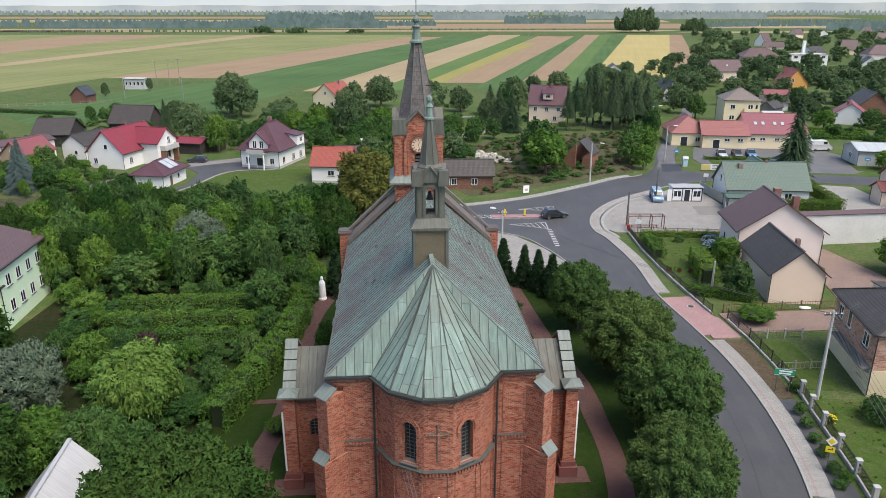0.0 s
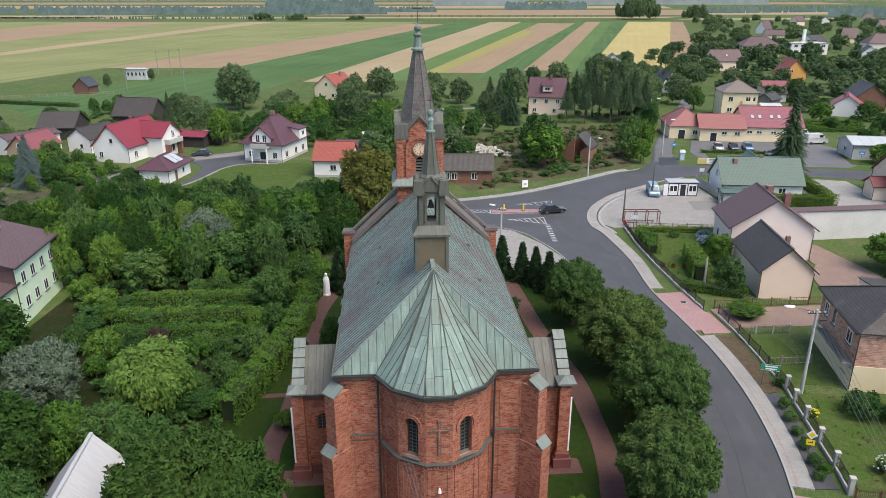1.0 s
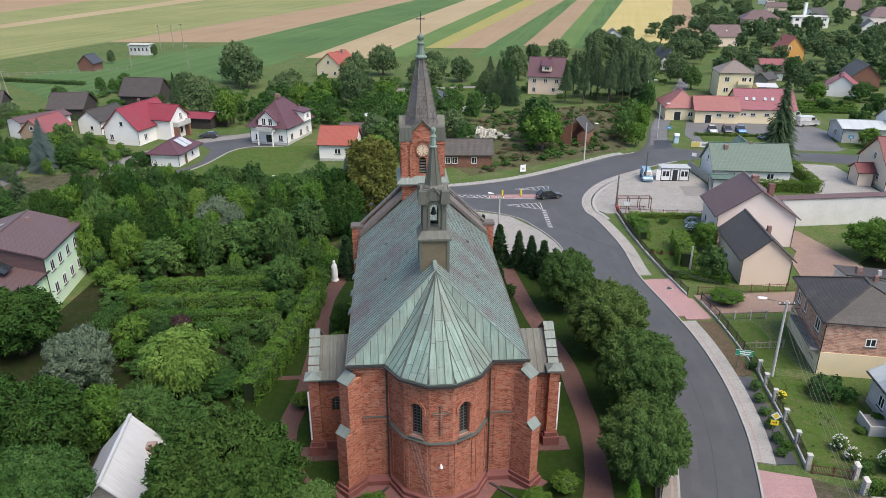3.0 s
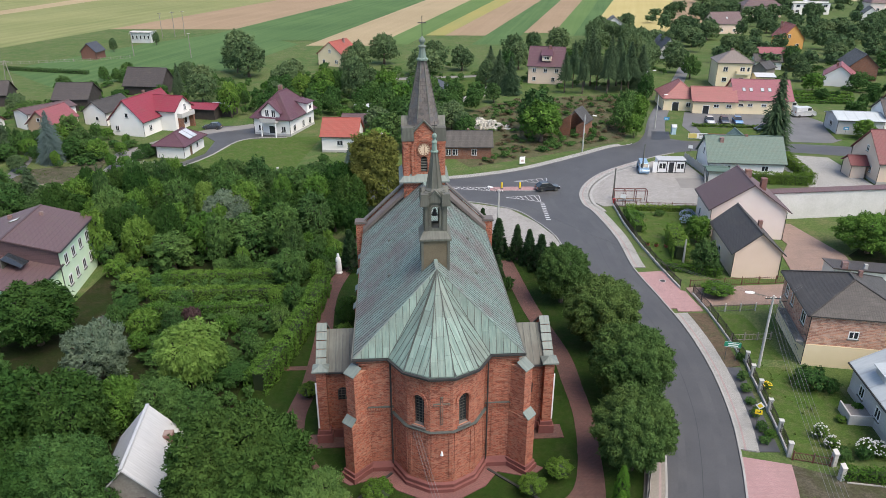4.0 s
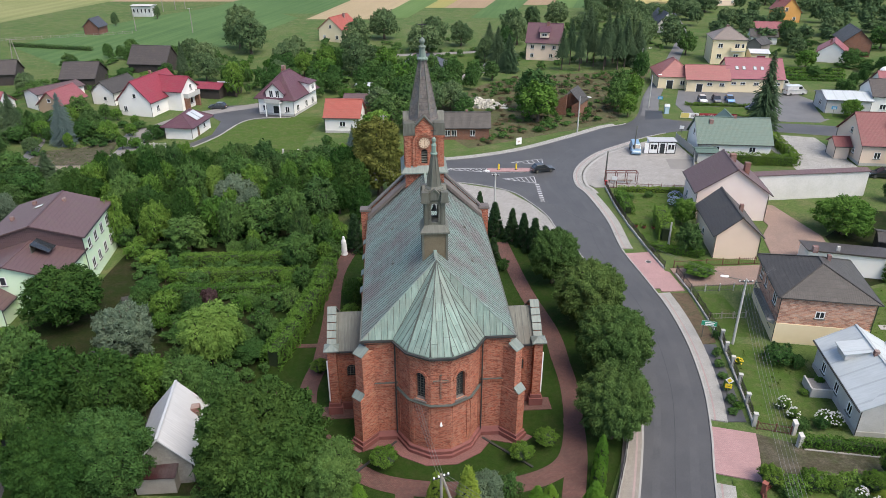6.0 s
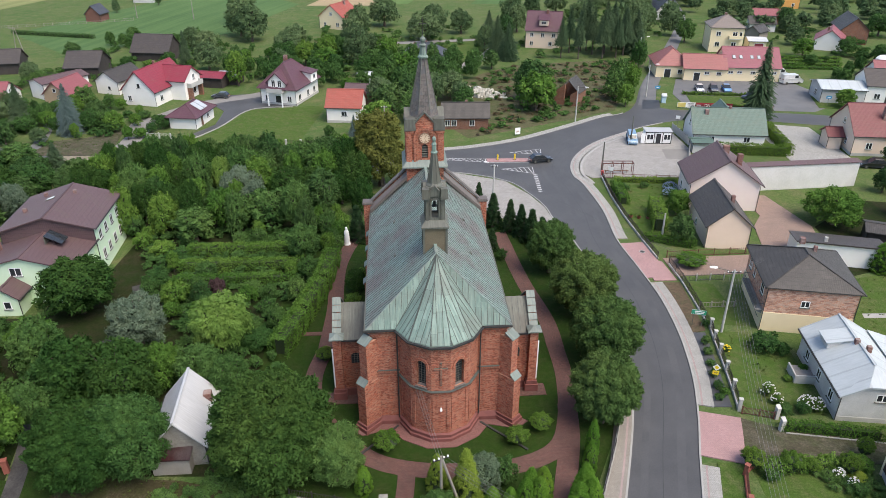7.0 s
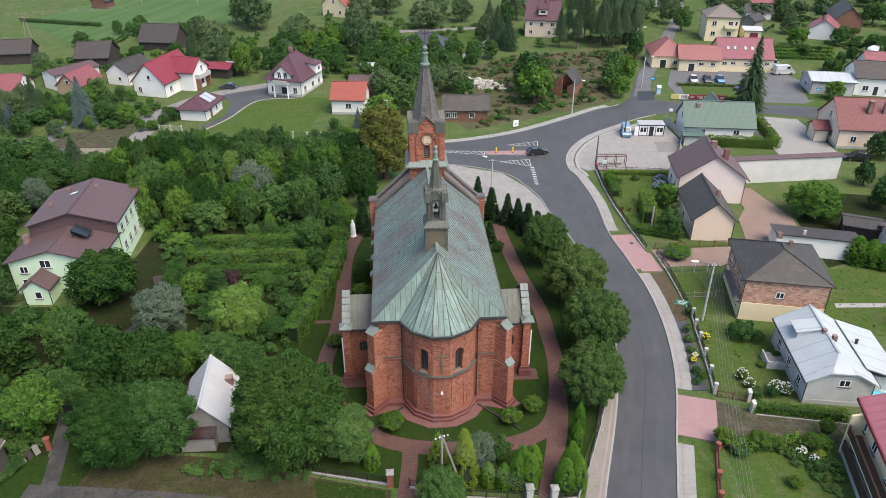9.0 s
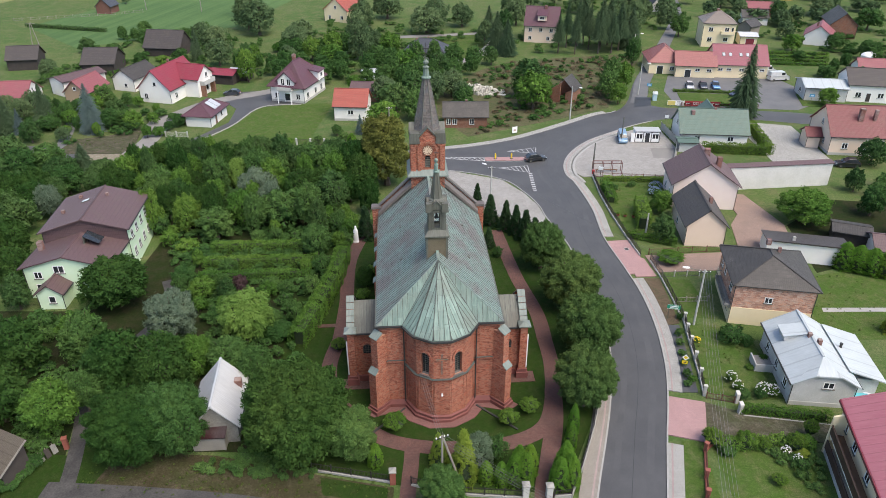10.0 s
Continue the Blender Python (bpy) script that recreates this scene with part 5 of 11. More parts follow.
part("skirt_roof", Shape().loft([[(-2.75, TV - 2.75, 17.45), (2.75, TV - 2.75, 17.45), (2.75, TV + 2.75, 17.45), (-2.75, TV + 2.75, 17.45)], [(-2.75, TV - 2.75, 17.6), (2.75, TV - 2.75, 17.6), (2.75, TV + 2.75, 17.6), (-2.75, TV + 2.75, 17.6)],
     [(-2.1, TV - 2.1, 18.35), (2.1, TV - 2.1, 18.35), (2.1, TV + 2.1, 18.35), (-2.1, TV + 2.1, 18.35)]]), M_CAP, tower, "green sheet skirt roof")
for k in range(4):
    fm = Matrix.Translation((0, TV, 0)) @ Matrix.Rotation(radians(90 * k), 4, "Z") @ Matrix.Translation((0, -2.15, 0))
    part("tower_wall", arched_panel(4.3, 18.0, 22.3, 0, 0.72, 18.5, 19.9, 0.5), M_CHURCH, tower, "", fm)
    part("gable", Shape().loft([[(-1.55, y, 22.3), (1.55, y, 22.3), (0, y, 24.0)] for y in (-0.02, 1.2)]), M_CHURCH, tower, "brick gable over the clock", fm)
    part("arch", arch_ring(0, 0.86, 1.02, 18.3, 21.05, -0.10, 0.02, legs=2.9), M_CHURCH, tower, "inner brick arch", fm)
    part("arch", arch_ring(0, 1.06, 1.36, 18.3, 21.05, -0.18, 0.02, legs=2.9), M_CHURCH, tower, "moulded brick arch round clock and opening", fm)
    part("pilaster", Shape().box(-2.2, -1.6, -0.14, 0.02, 18.0, 22.3), M_CHURCH, tower, "", fm)
    part("pilaster", Shape().box(1.6, 2.2, -0.14, 0.02, 18.0, 22.3), M_CHURCH, tower, "", fm)
    part("cornice", Shape().box(-2.3, -1.3, -0.2, 0.02, 21.7, 21.95).box(1.3, 2.3, -0.2, 0.02, 21.7, 21.95), M_CHURCH, tower, "", fm)
    for sx in (-1, 1):
        part("gable_coping", Shape().beam((sx * 1.75, 0.15, 22.35), (0, 0.15, 24.18), 0.75, 0.12), M_GREY_TIN, tower, "zinc coping", fm)
    if k != 2:
        dial = part("clock", Shape().turn([(0.0, 0), (0.64, 0), (0.64, 0.08), (0.0, 0.08)], 24), plain("clock_dial", (0.56, 0.42, 0.29), (0.68, 0.54, 0.40), 4.0, 12.0, 0.6), tower, "round cream clock face with red rim",
                    fm @ Matrix.Translation((0, -0.06, 21.05)) @ Matrix.Rotation(radians(90), 4, "X"))
        part("rim", Shape().turn([(0.62, 0.02), (0.72, 0.02), (0.72, 0.13), (0.62, 0.13), (0.62, 0.02)], 24, cap=False), M_OLD_BRICK, dial)
        for h in range(12):
            a = radians(30 * h)
            part("numeral", Shape().beam((0.40 * math.cos(a), 0.40 * math.sin(a), 0.1), (0.58 * math.cos(a), 0.58 * math.sin(a), 0.1), 0.09, 0.02), M_OLD_BRICK, dial)
        part("clock_hand", Shape().beam((0, 0, 0.115), (0.08, 0.34, 0.115), 0.06, 0.02), M_OLD_BRICK, dial)
        part("clock_hand", Shape().beam((0, 0, 0.12), (0.12, -0.5, 0.12), 0.05, 0.02), M_OLD_BRICK, dial)
    # Black sheet closes the opening, the belfry's shade painted on it.
    lv = part("louvre", Shape().box(-0.36, 0.36, 0.3, 0.35, 18.5, 20.26), M_BLACK, tower, "belfry opening backed by a shade-black sheet", fm)
    for z in (18.75, 19.05, 19.35, 19.65, 19.95):
        part("slat", Shape().prism([(-0.35, 0.12), (0.35, 0.12), (0.35, 0.28), (-0.35, 0.28)], [z - 0.12, z - 0.12, z, z], [z - 0.08, z - 0.08, z + 0.04, z + 0.04]), M_GREY_TIN, lv)
for sx in (-1, 1):
    for sy in (-1, 1):
        cx, cy = sx * 1.72, TV + sy * 1.72
        part("corner_cap", Shape().loft([[(cx - 0.68, cy - 0.68, 22.0), (cx + 0.68, cy - 0.68, 22.0), (cx + 0.68, cy + 0.68, 22.0), (cx - 0.68, cy + 0.68, 22.0)],
             [(cx - 0.68, cy - 0.68, 22.25), (cx + 0.68, cy - 0.68, 22.25), (cx + 0.68, cy + 0.68, 22.25), (cx - 0.68, cy + 0.68, 22.25)],
             [(cx - 0.6, cy - 0.6, 23.4), (cx + 0.6, cy - 0.6, 23.4), (cx + 0.6, cy + 0.6, 23.4), (cx - 0.6, cy + 0.6, 23.4)]]), M_GREY_TIN, tower, "zinc-clad corner of the tower head")
part("tower_head", Shape().box(-2.1, 2.1, TV - 2.1, TV + 2.1, 22.3, 23.3), M_GREY_TIN, tower, "zinc-clad tower head")
spire = part("spire", Shape().turn([(1.98, 23.3), (1.86, 23.55), (1.7, 24.2), (0.40, 30.1)], 8, 0, TV, math.pi / 8), M_SLATE, tower, "tall eight-sided slated spire")
part("spire_foot", Shape().turn([(2.1, 23.22), (2.1, 23.36), (1.96, 23.42)], 8, 0, TV, math.pi / 8), M_GREY_TIN, spire)
for i in range(8):
    a = 2 * math.pi * i / 8 + math.pi / 8
    part("arris", Shape().rod((1.71 * math.cos(a), TV + 1.71 * math.sin(a), 24.2), (0.43 * math.cos(a), TV + 0.43 * math.sin(a), 30.1), 0.05, 5), M_GREY_TIN, spire)
part("finial", Shape().turn([(0.62, 30.05), (0.62, 30.2), (0.42, 30.35), (0.30, 31.3), (0.42, 31.4), (0.42, 31.5), (0.22, 31.6), (0.18, 31.75), (0.34, 31.95), (0.34, 32.15), (0.1, 32.4), (0.04, 32.5)], 10, 0, TV), M_VERDI, spire, "green copper finial and ball")
part("cross", Shape().box(-0.035, 0.035, TV - 0.035, TV + 0.035, 32.4, 34.5).box(-0.45, -0.035, TV - 0.03, TV + 0.03, 33.75, 33.84).box(0.035, 0.45, TV - 0.03, TV + 0.03, 33.75, 33.84), M_DARK, spire, "thin iron cross")

# ridge turret
FV = 6.1
turret = part("turret", Shape().box(-1.1, 1.1, FV - 1.1, FV + 1.1, 15.5, 19.3), plain("oxidised_sheet", (0.105, 0.085, 0.055), (0.15, 0.125, 0.085), 1.0, 8.0, 0.7), church, "slim metal-clad ridge turret with openwork lantern")
for sx in (-1, 1):
    for sy in (-1, 1):
        part("corner_post", Shape().box(sx * 1.08 - 0.1, sx * 1.08 + 0.1, FV + sy * 1.08 - 0.1, FV + sy * 1.08 + 0.1, 15.8, 19.3), M_GREY_TIN, turret)
sq = lambda r, z: [(-r, FV - r, z), (r, FV - r, z), (r, FV + r, z), (-r, FV + r, z)]
part("cornice", Shape().loft([sq(1.32, 19.25), sq(1.32, 19.42), sq(0.95, 19.98)]), M_GREY_TIN, turret, "zinc cornice")
for k in range(4):
    fm = Matrix.Translation((0, FV, 0)) @ Matrix.Rotation(radians(90 * k), 4, "Z") @ Matrix.Translation((0, -0.85, 0))
    part("lantern_face", arched_panel(1.7, 19.9, 22.5, 0, 0.62, 20.2, 21.75, 0.16), M_GREY_TIN, turret, "zinc face with an arched opening", fm)
    part("lantern_arch", arch_ring(0, 0.33, 0.48, 20.2, 21.75, -0.08, 0.02, legs=1.5), M_GREY_TIN, turret, "", fm)
    part("gable", Shape().loft([[(-0.8, y, 22.4), (0.8, y, 22.4), (0, y, 23.35)] for y in (-0.12, 0.85)]), M_GREY_TIN, turret, "", fm)
    for sx in (-1, 1):
        part("gable_coping", Shape().beam((sx * 0.95, 0.1, 22.3), (0, 0.1, 23.45), 0.62, 0.08), M_GREY_TIN, turret, "", fm)
        part("pillar", Shape().box(sx * 0.72 - 0.14, sx * 0.72 + 0.14, -0.1, 0.05, 19.95, 22.3), M_GREY_TIN, turret, "", fm)
for sx in (-1, 1):
    for sy in (-1, 1):
        cx, cy = sx * 0.86, FV + sy * 0.86
        part("corner_cap", Shape().loft([[(cx - r, cy - r, z), (cx + r, cy - r, z), (cx + r, cy + r, z), (cx - r, cy + r, z)] for r, z in ((0.36, 22.2), (0.36, 22.35), (0.3, 23.2))]), M_GREY_TIN, turret)
part("turret_head", Shape().loft([sq(0.8, 22.5), sq(0.8, 23.25)]), M_GREY_TIN, turret)
tsp = part("turret_spire", Shape().turn([(0.86, 23.2), (0.86, 23.32), (0.66, 23.5), (0.22, 26.4)], 8, 0, FV, math.pi / 8), M_GREY_TIN, turret, "slim zinc spire")
for i in range(8):
    a = 2 * math.pi * i / 8 + math.pi / 8
    part("arris", Shape().rod((0.67 * math.cos(a), FV + 0.67 * math.sin(a), 23.5), (0.23 * math.cos(a), FV + 0.23 * math.sin(a), 26.4), 0.035, 5), M_GREY_TIN, tsp)
part("finial", Shape().turn([(0.32, 26.35), (0.32, 26.45), (0.22, 26.5), (0.19, 27.1), (0.25, 27.15), (0.16, 27.3), (0.13, 27.4), (0.2, 27.6), (0.18, 27.75), (0.04, 27.9)], 10, 0, FV), M_VERDI, tsp, "green copper finial")
part("cross", Shape().box(-0.02, 0.02, FV - 0.02, FV + 0.02, 27.85, 28.8).box(-0.22, -0.02, FV - 0.02, FV + 0.02, 28.45, 28.5).box(0.02, 0.22, FV - 0.02, FV + 0.02, 28.45, 28.5), M_DARK, tsp, "thin iron cross")
bell = part("bell", Shape().turn([(0.0, 21.6), (0.1, 21.58), (0.16, 21.3), (0.28, 21.05), (0.0, 21.05)], 10, 0, FV), M_DARK, turret, "small dark bell")

# ---- houses ----
PANES = {}


def window_set(w, h):
    """Meshes of a window of that size: frame, panes, sill; x sideways, y inward, z up."""
    key = (round(w, 2), round(h, 2))
    if key not in PANES:
        f = Shape()
        t = 0.09
        f.box(-w / 2, -w / 2 + t, -0.04, 0.05, 0, h).box(w / 2 - t, w / 2, -0.04, 0.05, 0, h).box(-w / 2 + t, w / 2 - t, -0.04, 0.05, 0, t).box(-w / 2 + t, w / 2 - t, -0.04, 0.05, h - t, h)
        if w > 0.9:
            f.box(-t / 2, t / 2, -0.03, 0.05, t, h - t)
        p = Shape().poly([(-w / 2 + t, -0.006, t), (w / 2 - t, -0.006, t), (w / 2 - t, -0.006, h - t), (-w / 2 + t, -0.006, h - t)])
        s = Shape().prism([(-w / 2 - 0.1, -0.14), (w / 2 + 0.1, -0.14), (w / 2 + 0.1, 0), (-w / 2 - 0.1, 0)], -0.07, [-0.03, -0.03, 0, 0])
        PANES[key] = (f.data("window", M_WHITE), p.data("pane", M_GLASS), s.data("sill", M_GREY_TIN))
    return PANES[key]


def add_window(parent, m, w, h, sill=True):
    f, p, s = window_set(w, h)
    win = part("window", f, None, parent, at=m)
    part("pane", p, None, win)
    if sill:
        part("sill", s, None, win)


def add_door(parent, m, w, h, material):
    d = Shape().box(-w / 2, w / 2, -0.03, 0.04, 0, h)
    dr = part("door", d, material, parent, "house door", m)
    part("door_frame", Shape().box(-w / 2 - 0.1, -w / 2, -0.06, 0.04, 0, h + 0.1).box(w / 2, w / 2 + 0.1, -0.06, 0.04, 0, h + 0.1).box(-w / 2, w / 2, -0.06, 0.04, h, h + 0.1), M_WHITE, dr)
    part("handle", Shape().box(w / 2 - 0.18, w / 2 - 0.08, -0.08, -0.03, 1.0, 1.05), M_DARK, dr)


def house(name, cx, cy, turn, L, W, he, hr, wall, roof, label, hip=0.0, ov=0.4, wins=(), doors=(), chims=(), base=None, category="house", skylights=(), gutter=M_DARK, cladding=None, half=0.0):
    """A house with its ridge along its own x. Sides: 'x-' 'x+' gable ends, 'y-' 'y+' eaves sides. wins: (side, along, sill, w, h)."""
    h = thing(name, cx, cy, 0, turn, label, category)
    l, w = L / 2 - ov, W / 2 - ov
    slope = (hr - he) / (W / 2)
    zt = he + slope * ov - 0.14
    zh = hr - slope * half * 0.55
    if half:
        yh = half * 0.55
        body = Shape().loft([[(x, -w, 0), (x, w, 0), (x, w, zt), (x, yt, zk - 0.14), (x, -yt, zk - 0.14), (x, -w, zt)] for x, yt, zk in ((-l, yh, zh), (l, 0.02, hr))])
    elif hip:
        body = Shape().box(-l, l, -w, w, 0, he - 0.02)
    else:
        body = Shape().loft([[(x, -w, 0), (x, w, 0), (x, w, zt), (x, 0, hr - 0.14), (x, -w, zt)] for x in (-l, l)])
    part("wall", body, wall, h)
    if base:
        part("base_course", Shape().box(-l - 0.05, l + 0.05, -w - 0.05, w + 0.05, 0, 0.55), base, h)
    r = Shape()
    if hip:
        k = L / 2 - hip
        lo = [(-L / 2, -W / 2, he - 0.1), (L / 2, -W / 2, he - 0.1), (L / 2, W / 2, he - 0.1), (-L / 2, W / 2, he - 0.1)]
        hi = [(x, y, z + 0.14) for x, y, z in lo]
        r.v = lo + hi + [(-k, 0, hr), (k, 0, hr)]
        r.f = [(3, 2, 1, 0), (0, 1, 5, 4), (1, 2, 6, 5), (2, 3, 7, 6), (3, 0, 4, 7), (4, 5, 9, 8), (5, 6, 9), (6, 7, 8, 9), (7, 4, 8)]
    elif half:
        r.loft([[(x, -W / 2, he - 0.12), (x, -yt, zk - 0.14), (x, yt, zk - 0.14), (x, W / 2, he - 0.12), (x, W / 2, he + 0.04), (x, yt, zk + 0.04), (x, -yt, zk + 0.04), (x, -W / 2, he + 0.04)]
                for x, yt, zk in ((-L / 2, yh, zh), (-L / 2 + half, 0.02, hr), (L / 2, 0.02, hr))])
    else:
        r.loft([[(x, -W / 2, he - 0.12), (x, 0, hr - 0.14), (x, W / 2, he - 0.12), (x, W / 2, he + 0.04), (x, 0, hr + 0.04), (x, -W / 2, he + 0.04)] for x in (-L / 2, L / 2)])
    rf = part("roof", r, roof, h)
    kx = L / 2 - hip
    if kx > 0.1:
        part("ridge_cap", Shape().beam((-kx + half, 0, hr + 0.05), (kx, 0, hr + 0.05), 0.26, 0.1), roof, rf)
    if hip:
        for sx in (-1, 1):
            for sy in (-1, 1):
                part("hip_cap", Shape().beam((sx * L / 2, sy * W / 2, he + 0.06), (sx * kx, 0, hr + 0.04), 0.2, 0.08), roof, rf)
    for sy in (-1, 1):
        part("gutter", Shape().beam((-L / 2, sy * (W / 2 + 0.06), he - 0.06), (L / 2, sy * (W / 2 + 0.06), he - 0.06), 0.13, 0.12), gutter, rf)
        part("downpipe", Shape().rod((-l - 0.06, sy * (w + 0.06), 0.1), (-l - 0.06, sy * (w + 0.06), he - 0.1), 0.05, 6), gutter, h)
    if cladding:
        part("cladding", Shape().loft([[(x, -w - 0.02, 4.6), (x, w + 0.02, 4.6), (x, w + 0.02, zt), (x, 0, hr - 0.16), (x, -w - 0.02, zt)] for x in (-l - 0.06, -l + 0.02)]), cladding, h, "brown sheet cladding on the gable")
    for i, (x, y, up_, size) in enumerate(chims):
        zr = hr - slope * abs(y)
        c = part("chimney", Shape().box(x - size / 2, x + size / 2, y - size / 2, y + size / 2, zr - 0.5, hr + up_), M_CHIMNEY, rf, "brick chimney")
    def side(sd, s):
        if sd == "y-":
            return Matrix.Translation((s, -w, 0))
        if sd == "y+":
            return Matrix.Translation((-s, w, 0)) @ Matrix.Rotation(math.pi, 4, "Z")
        if sd == "x-":
            return Matrix.Translation((-l, -s, 0)) @ Matrix.Rotation(-math.pi / 2, 4, "Z")
        return Matrix.Translation((l, s, 0)) @ Matrix.Rotation(math.pi / 2, 4, "Z")
    for sd, s, z, ww, hh in wins:
        add_window(h, side(sd, s) @ Matrix.Translation((0, 0, z)), ww, hh)
    for sd, s, z, ww, hh, mm in doors:
        add_door(h, side(sd, s) @ Matrix.Translation((0, 0, z)), ww, hh, mm)
    for sx, sy, f in skylights:
        y = sy * W / 2 * f
        z = hr - slope * abs(y) + 0.05
        ang = math.atan(slope) * (-sy)
        mm = Matrix.Translation((sx, y, z)) @ Matrix.Rotation(ang, 4, "X")
        sk_ = part("skylight", Shape().box(-0.42, 0.42, -0.62, 0.62, -0.02, 0.08), M_GREY_TIN, rf, "roof window", mm)
        part("pane", Shape().box(-0.34, 0.34, -0.52, 0.52, 0.08, 0.1), M_SKYGLASS, sk_)
    return h


# Pale base colour paints the sky's reflection onto the glass.
M_SKYGLASS = plain("sky_painted_glass", (0.35, 0.38, 0.40), (0.45, 0.48, 0.5), 2.0, 3.0, 0.1, 0.0, 0, 0.8)

# left of the church
house("house", -53.4, 74.1, 96.8, 12.2, 12.7, 7.1, 9.0, M_RENDER_MINT, M_TILE_BROWN, "pale mint rendered house with a brown steel-tiled roof", ov=0.5,
      wins=[("y-", s, z, 1.1, 1.4) for s in (-3.6, -1.2, 1.3, 3.8) for z in (1.6, 4.5)], chims=[(-1, 4.2, -0.7, 0.45), (3.5, 3.0, -0.4, 0.45), (3.0, -1.2, 0.1, 0.4)], skylights=[(1.5, 1, 0.25)], cladding=M_TILE_BROWN)
house("house", -53.0, 65.4, 93.0, 8.6, 12.6, 5.0, 6.8, M_RENDER_MINT, M_TILE_BROWN, "lower front wing of the mint house with brown roof", ov=0.5,
      wins=[("x-", -1.0, 4.0, 1.5, 1.2), ("x-", -4.0, 3.2, 1.1, 1.1), ("x-", -4.0, 1.2, 1.3, 1.1), ("y-", 0.5, 1.6, 1.1, 1.3), ("y-", -2, 1.6, 1.1, 1.3)], chims=[(0.5, 4.9, 0.0, 0.7)])
house("porch", -54.3, 60.3, 93.0, 4.2, 4.0, 2.5, 4.0, M_RENDER_MINT, M_TILE_BROWN, "small gabled porch of the mint house", category="porch", ov=0.35, wins=[("x-", 0.2, 1.0, 0.9, 1.1)])
sp = thing("solar_panel", -50.6, 66.6, 6.35, 93, "tilted solar water heater on the lower roof", "solar panel")
part("panel", Shape().loft([[(-1.0, y, 0.0 + z), (1.0, y, 0.0 + z), (1.0, y, 0.08 + z), (-1.0, y, 0.08 + z)] for y, z in ((-1.1, 0.1), (1.0, 1.2))]), M_GLASS, sp)
part("frame_bar", Shape().box(-1.05, 1.05, 0.95, 1.05, -0.3, 1.2), M_GREY_TIN, sp)
house("shed", -24.8, 37.0, 97.6, 8.2, 5.4, 2.3, 5.4, plain("weathered_rubble_wall", (0.13, 0.12, 0.105), (0.26, 0.25, 0.225), 1.2, 6.0, 0.95, 0, 0.5), M_TIN_WHITE, "old shed with a steep whitish sheet roof", category="shed", ov=0.35, chims=[(2.0, -1.9, -1.5, 0.75)])
lean = thing("lean_to", -24.9, 33.2, 0, 4, "lean-to with a dark red sheet roof against the shed", "shed")
part("wall", Shape().box(-1.7, 1.7, -1.0, 1.3, 0, 2.0), M_WOOD_GREY, lean)
part("roof", Shape().prism([(-1.9, -1.3), (1.9, -1.3), (1.9, 1.4), (-1.9, 1.4)], [1.95, 1.95, 2.6, 2.6], [2.05, 2.05, 2.7, 2.7]), ribbed("dark_red_sheet", (0.032, 0.010, 0.012), (0.048, 0.015, 0.017), 0.3), lean)
sd = thing("shed", -45.7, 31.0, 0, -24, "outbuilding with a weathered grey-brown sloping roof", "shed")
M_OLD_SHEETS = tiled("weathered_grey_sheets", (0.070, 0.058, 0.042), (0.115, 0.095, 0.072), 0.5, 0.2)
part("wall", Shape().prism([(-4.0, -2.9), (3.7, -2.9), (3.7, 0.0), (-4.0, 0.0)], 0, [2.25, 2.25, 3.9, 3.9]), M_WOOD_DARK, sd, "dark boarded walls")
part("roof", Shape().prism([(-4.3, -3.25), (4.0, -3.25), (4.0, 0.25), (-4.3, 0.25)], [2.1, 2.1, 4.05, 4.05], [2.2, 2.2, 4.15, 4.15]), M_OLD_SHEETS, sd)
part("verge_board", Shape().beam((4.03, -3.25, 2.14), (4.03, 0.25, 4.1), 0.06, 0.2), M_WOOD_GREY, sd)

# village beyond the trees, west side
house("house", -70.8, 156.5, 76.0, 15.0, 9.6, 3.4, 8.2, M_RENDER_WHITE, M_TILE_CRIMSON, "white rendered house with a crimson steel roof", ov=0.5, wins=[("x-", 0.3, 4.2, 0.9, 1.1), ("x-", -2.6, 1.0, 1.0, 1.3), ("y-", -4.5, 1.0, 1.1, 1.3), ("y-", 0.5, 1.0, 1.1, 1.3)], chims=[(2, 1, 0.5, 0.5)],
      skylights=[(2.0, -1, 0.5), (3.2, -1, 0.5)])
wing = house("house_wing", -66.2, 158.5, -14.0, 9.5, 8.0, 4.6, 7.6, M_RENDER_WHITE, M_TILE_CRIMSON, "cross wing of the white house with a balcony", ov=0.5, wins=[("x+", 0, 1.0, 2.2, 1.5), ("x+", 0.8, 4.2, 1.0, 1.4)])
part("balcony", Shape().box(4.3, 5.6, -2.6, 2.6, 2.9, 3.05).box(5.5, 5.6, -2.6, 2.6, 3.05, 3.95).box(4.3, 5.5, 2.5, 2.6, 3.05, 3.95).box(4.3, 5.5, -2.6, -2.5, 3.05, 3.95), M_CONCRETE, wing, "concrete balcony")
for y0 in (-2.5, 2.0):
    part("porch_pier", Shape().box(4.2, 5.5, y0, y0 + 0.5, 0, 2.9), M_OLD_BRICK, wing)
house("shed", -61.0, 168.5, -12, 9.5, 6.0, 2.6, 3.6, M_WOOD_DARK, M_TILE_CRIMSON, "open wood shed under a red roof", category="shed")
house("shed", -56.5, 171.0, -12, 6.0, 5.0, 2.2, 3.0, M_WOOD_DARK, M_TIN_WHITE, "open shed under pale sheets with stacked goods", category="shed")
house("house", -108.9, 147.9, 7.4, 14.0, 11.6, 2.6, 6.0, M_RENDER_WHITE, M_TILE_RED, "white house with a faded red roof", wins=[("x+", -1.8, 1.0, 0.9, 1.2), ("x+", 1.5, 1.0, 1.0, 1.2), ("x+", 0, 3.4, 0.8, 0.9)])
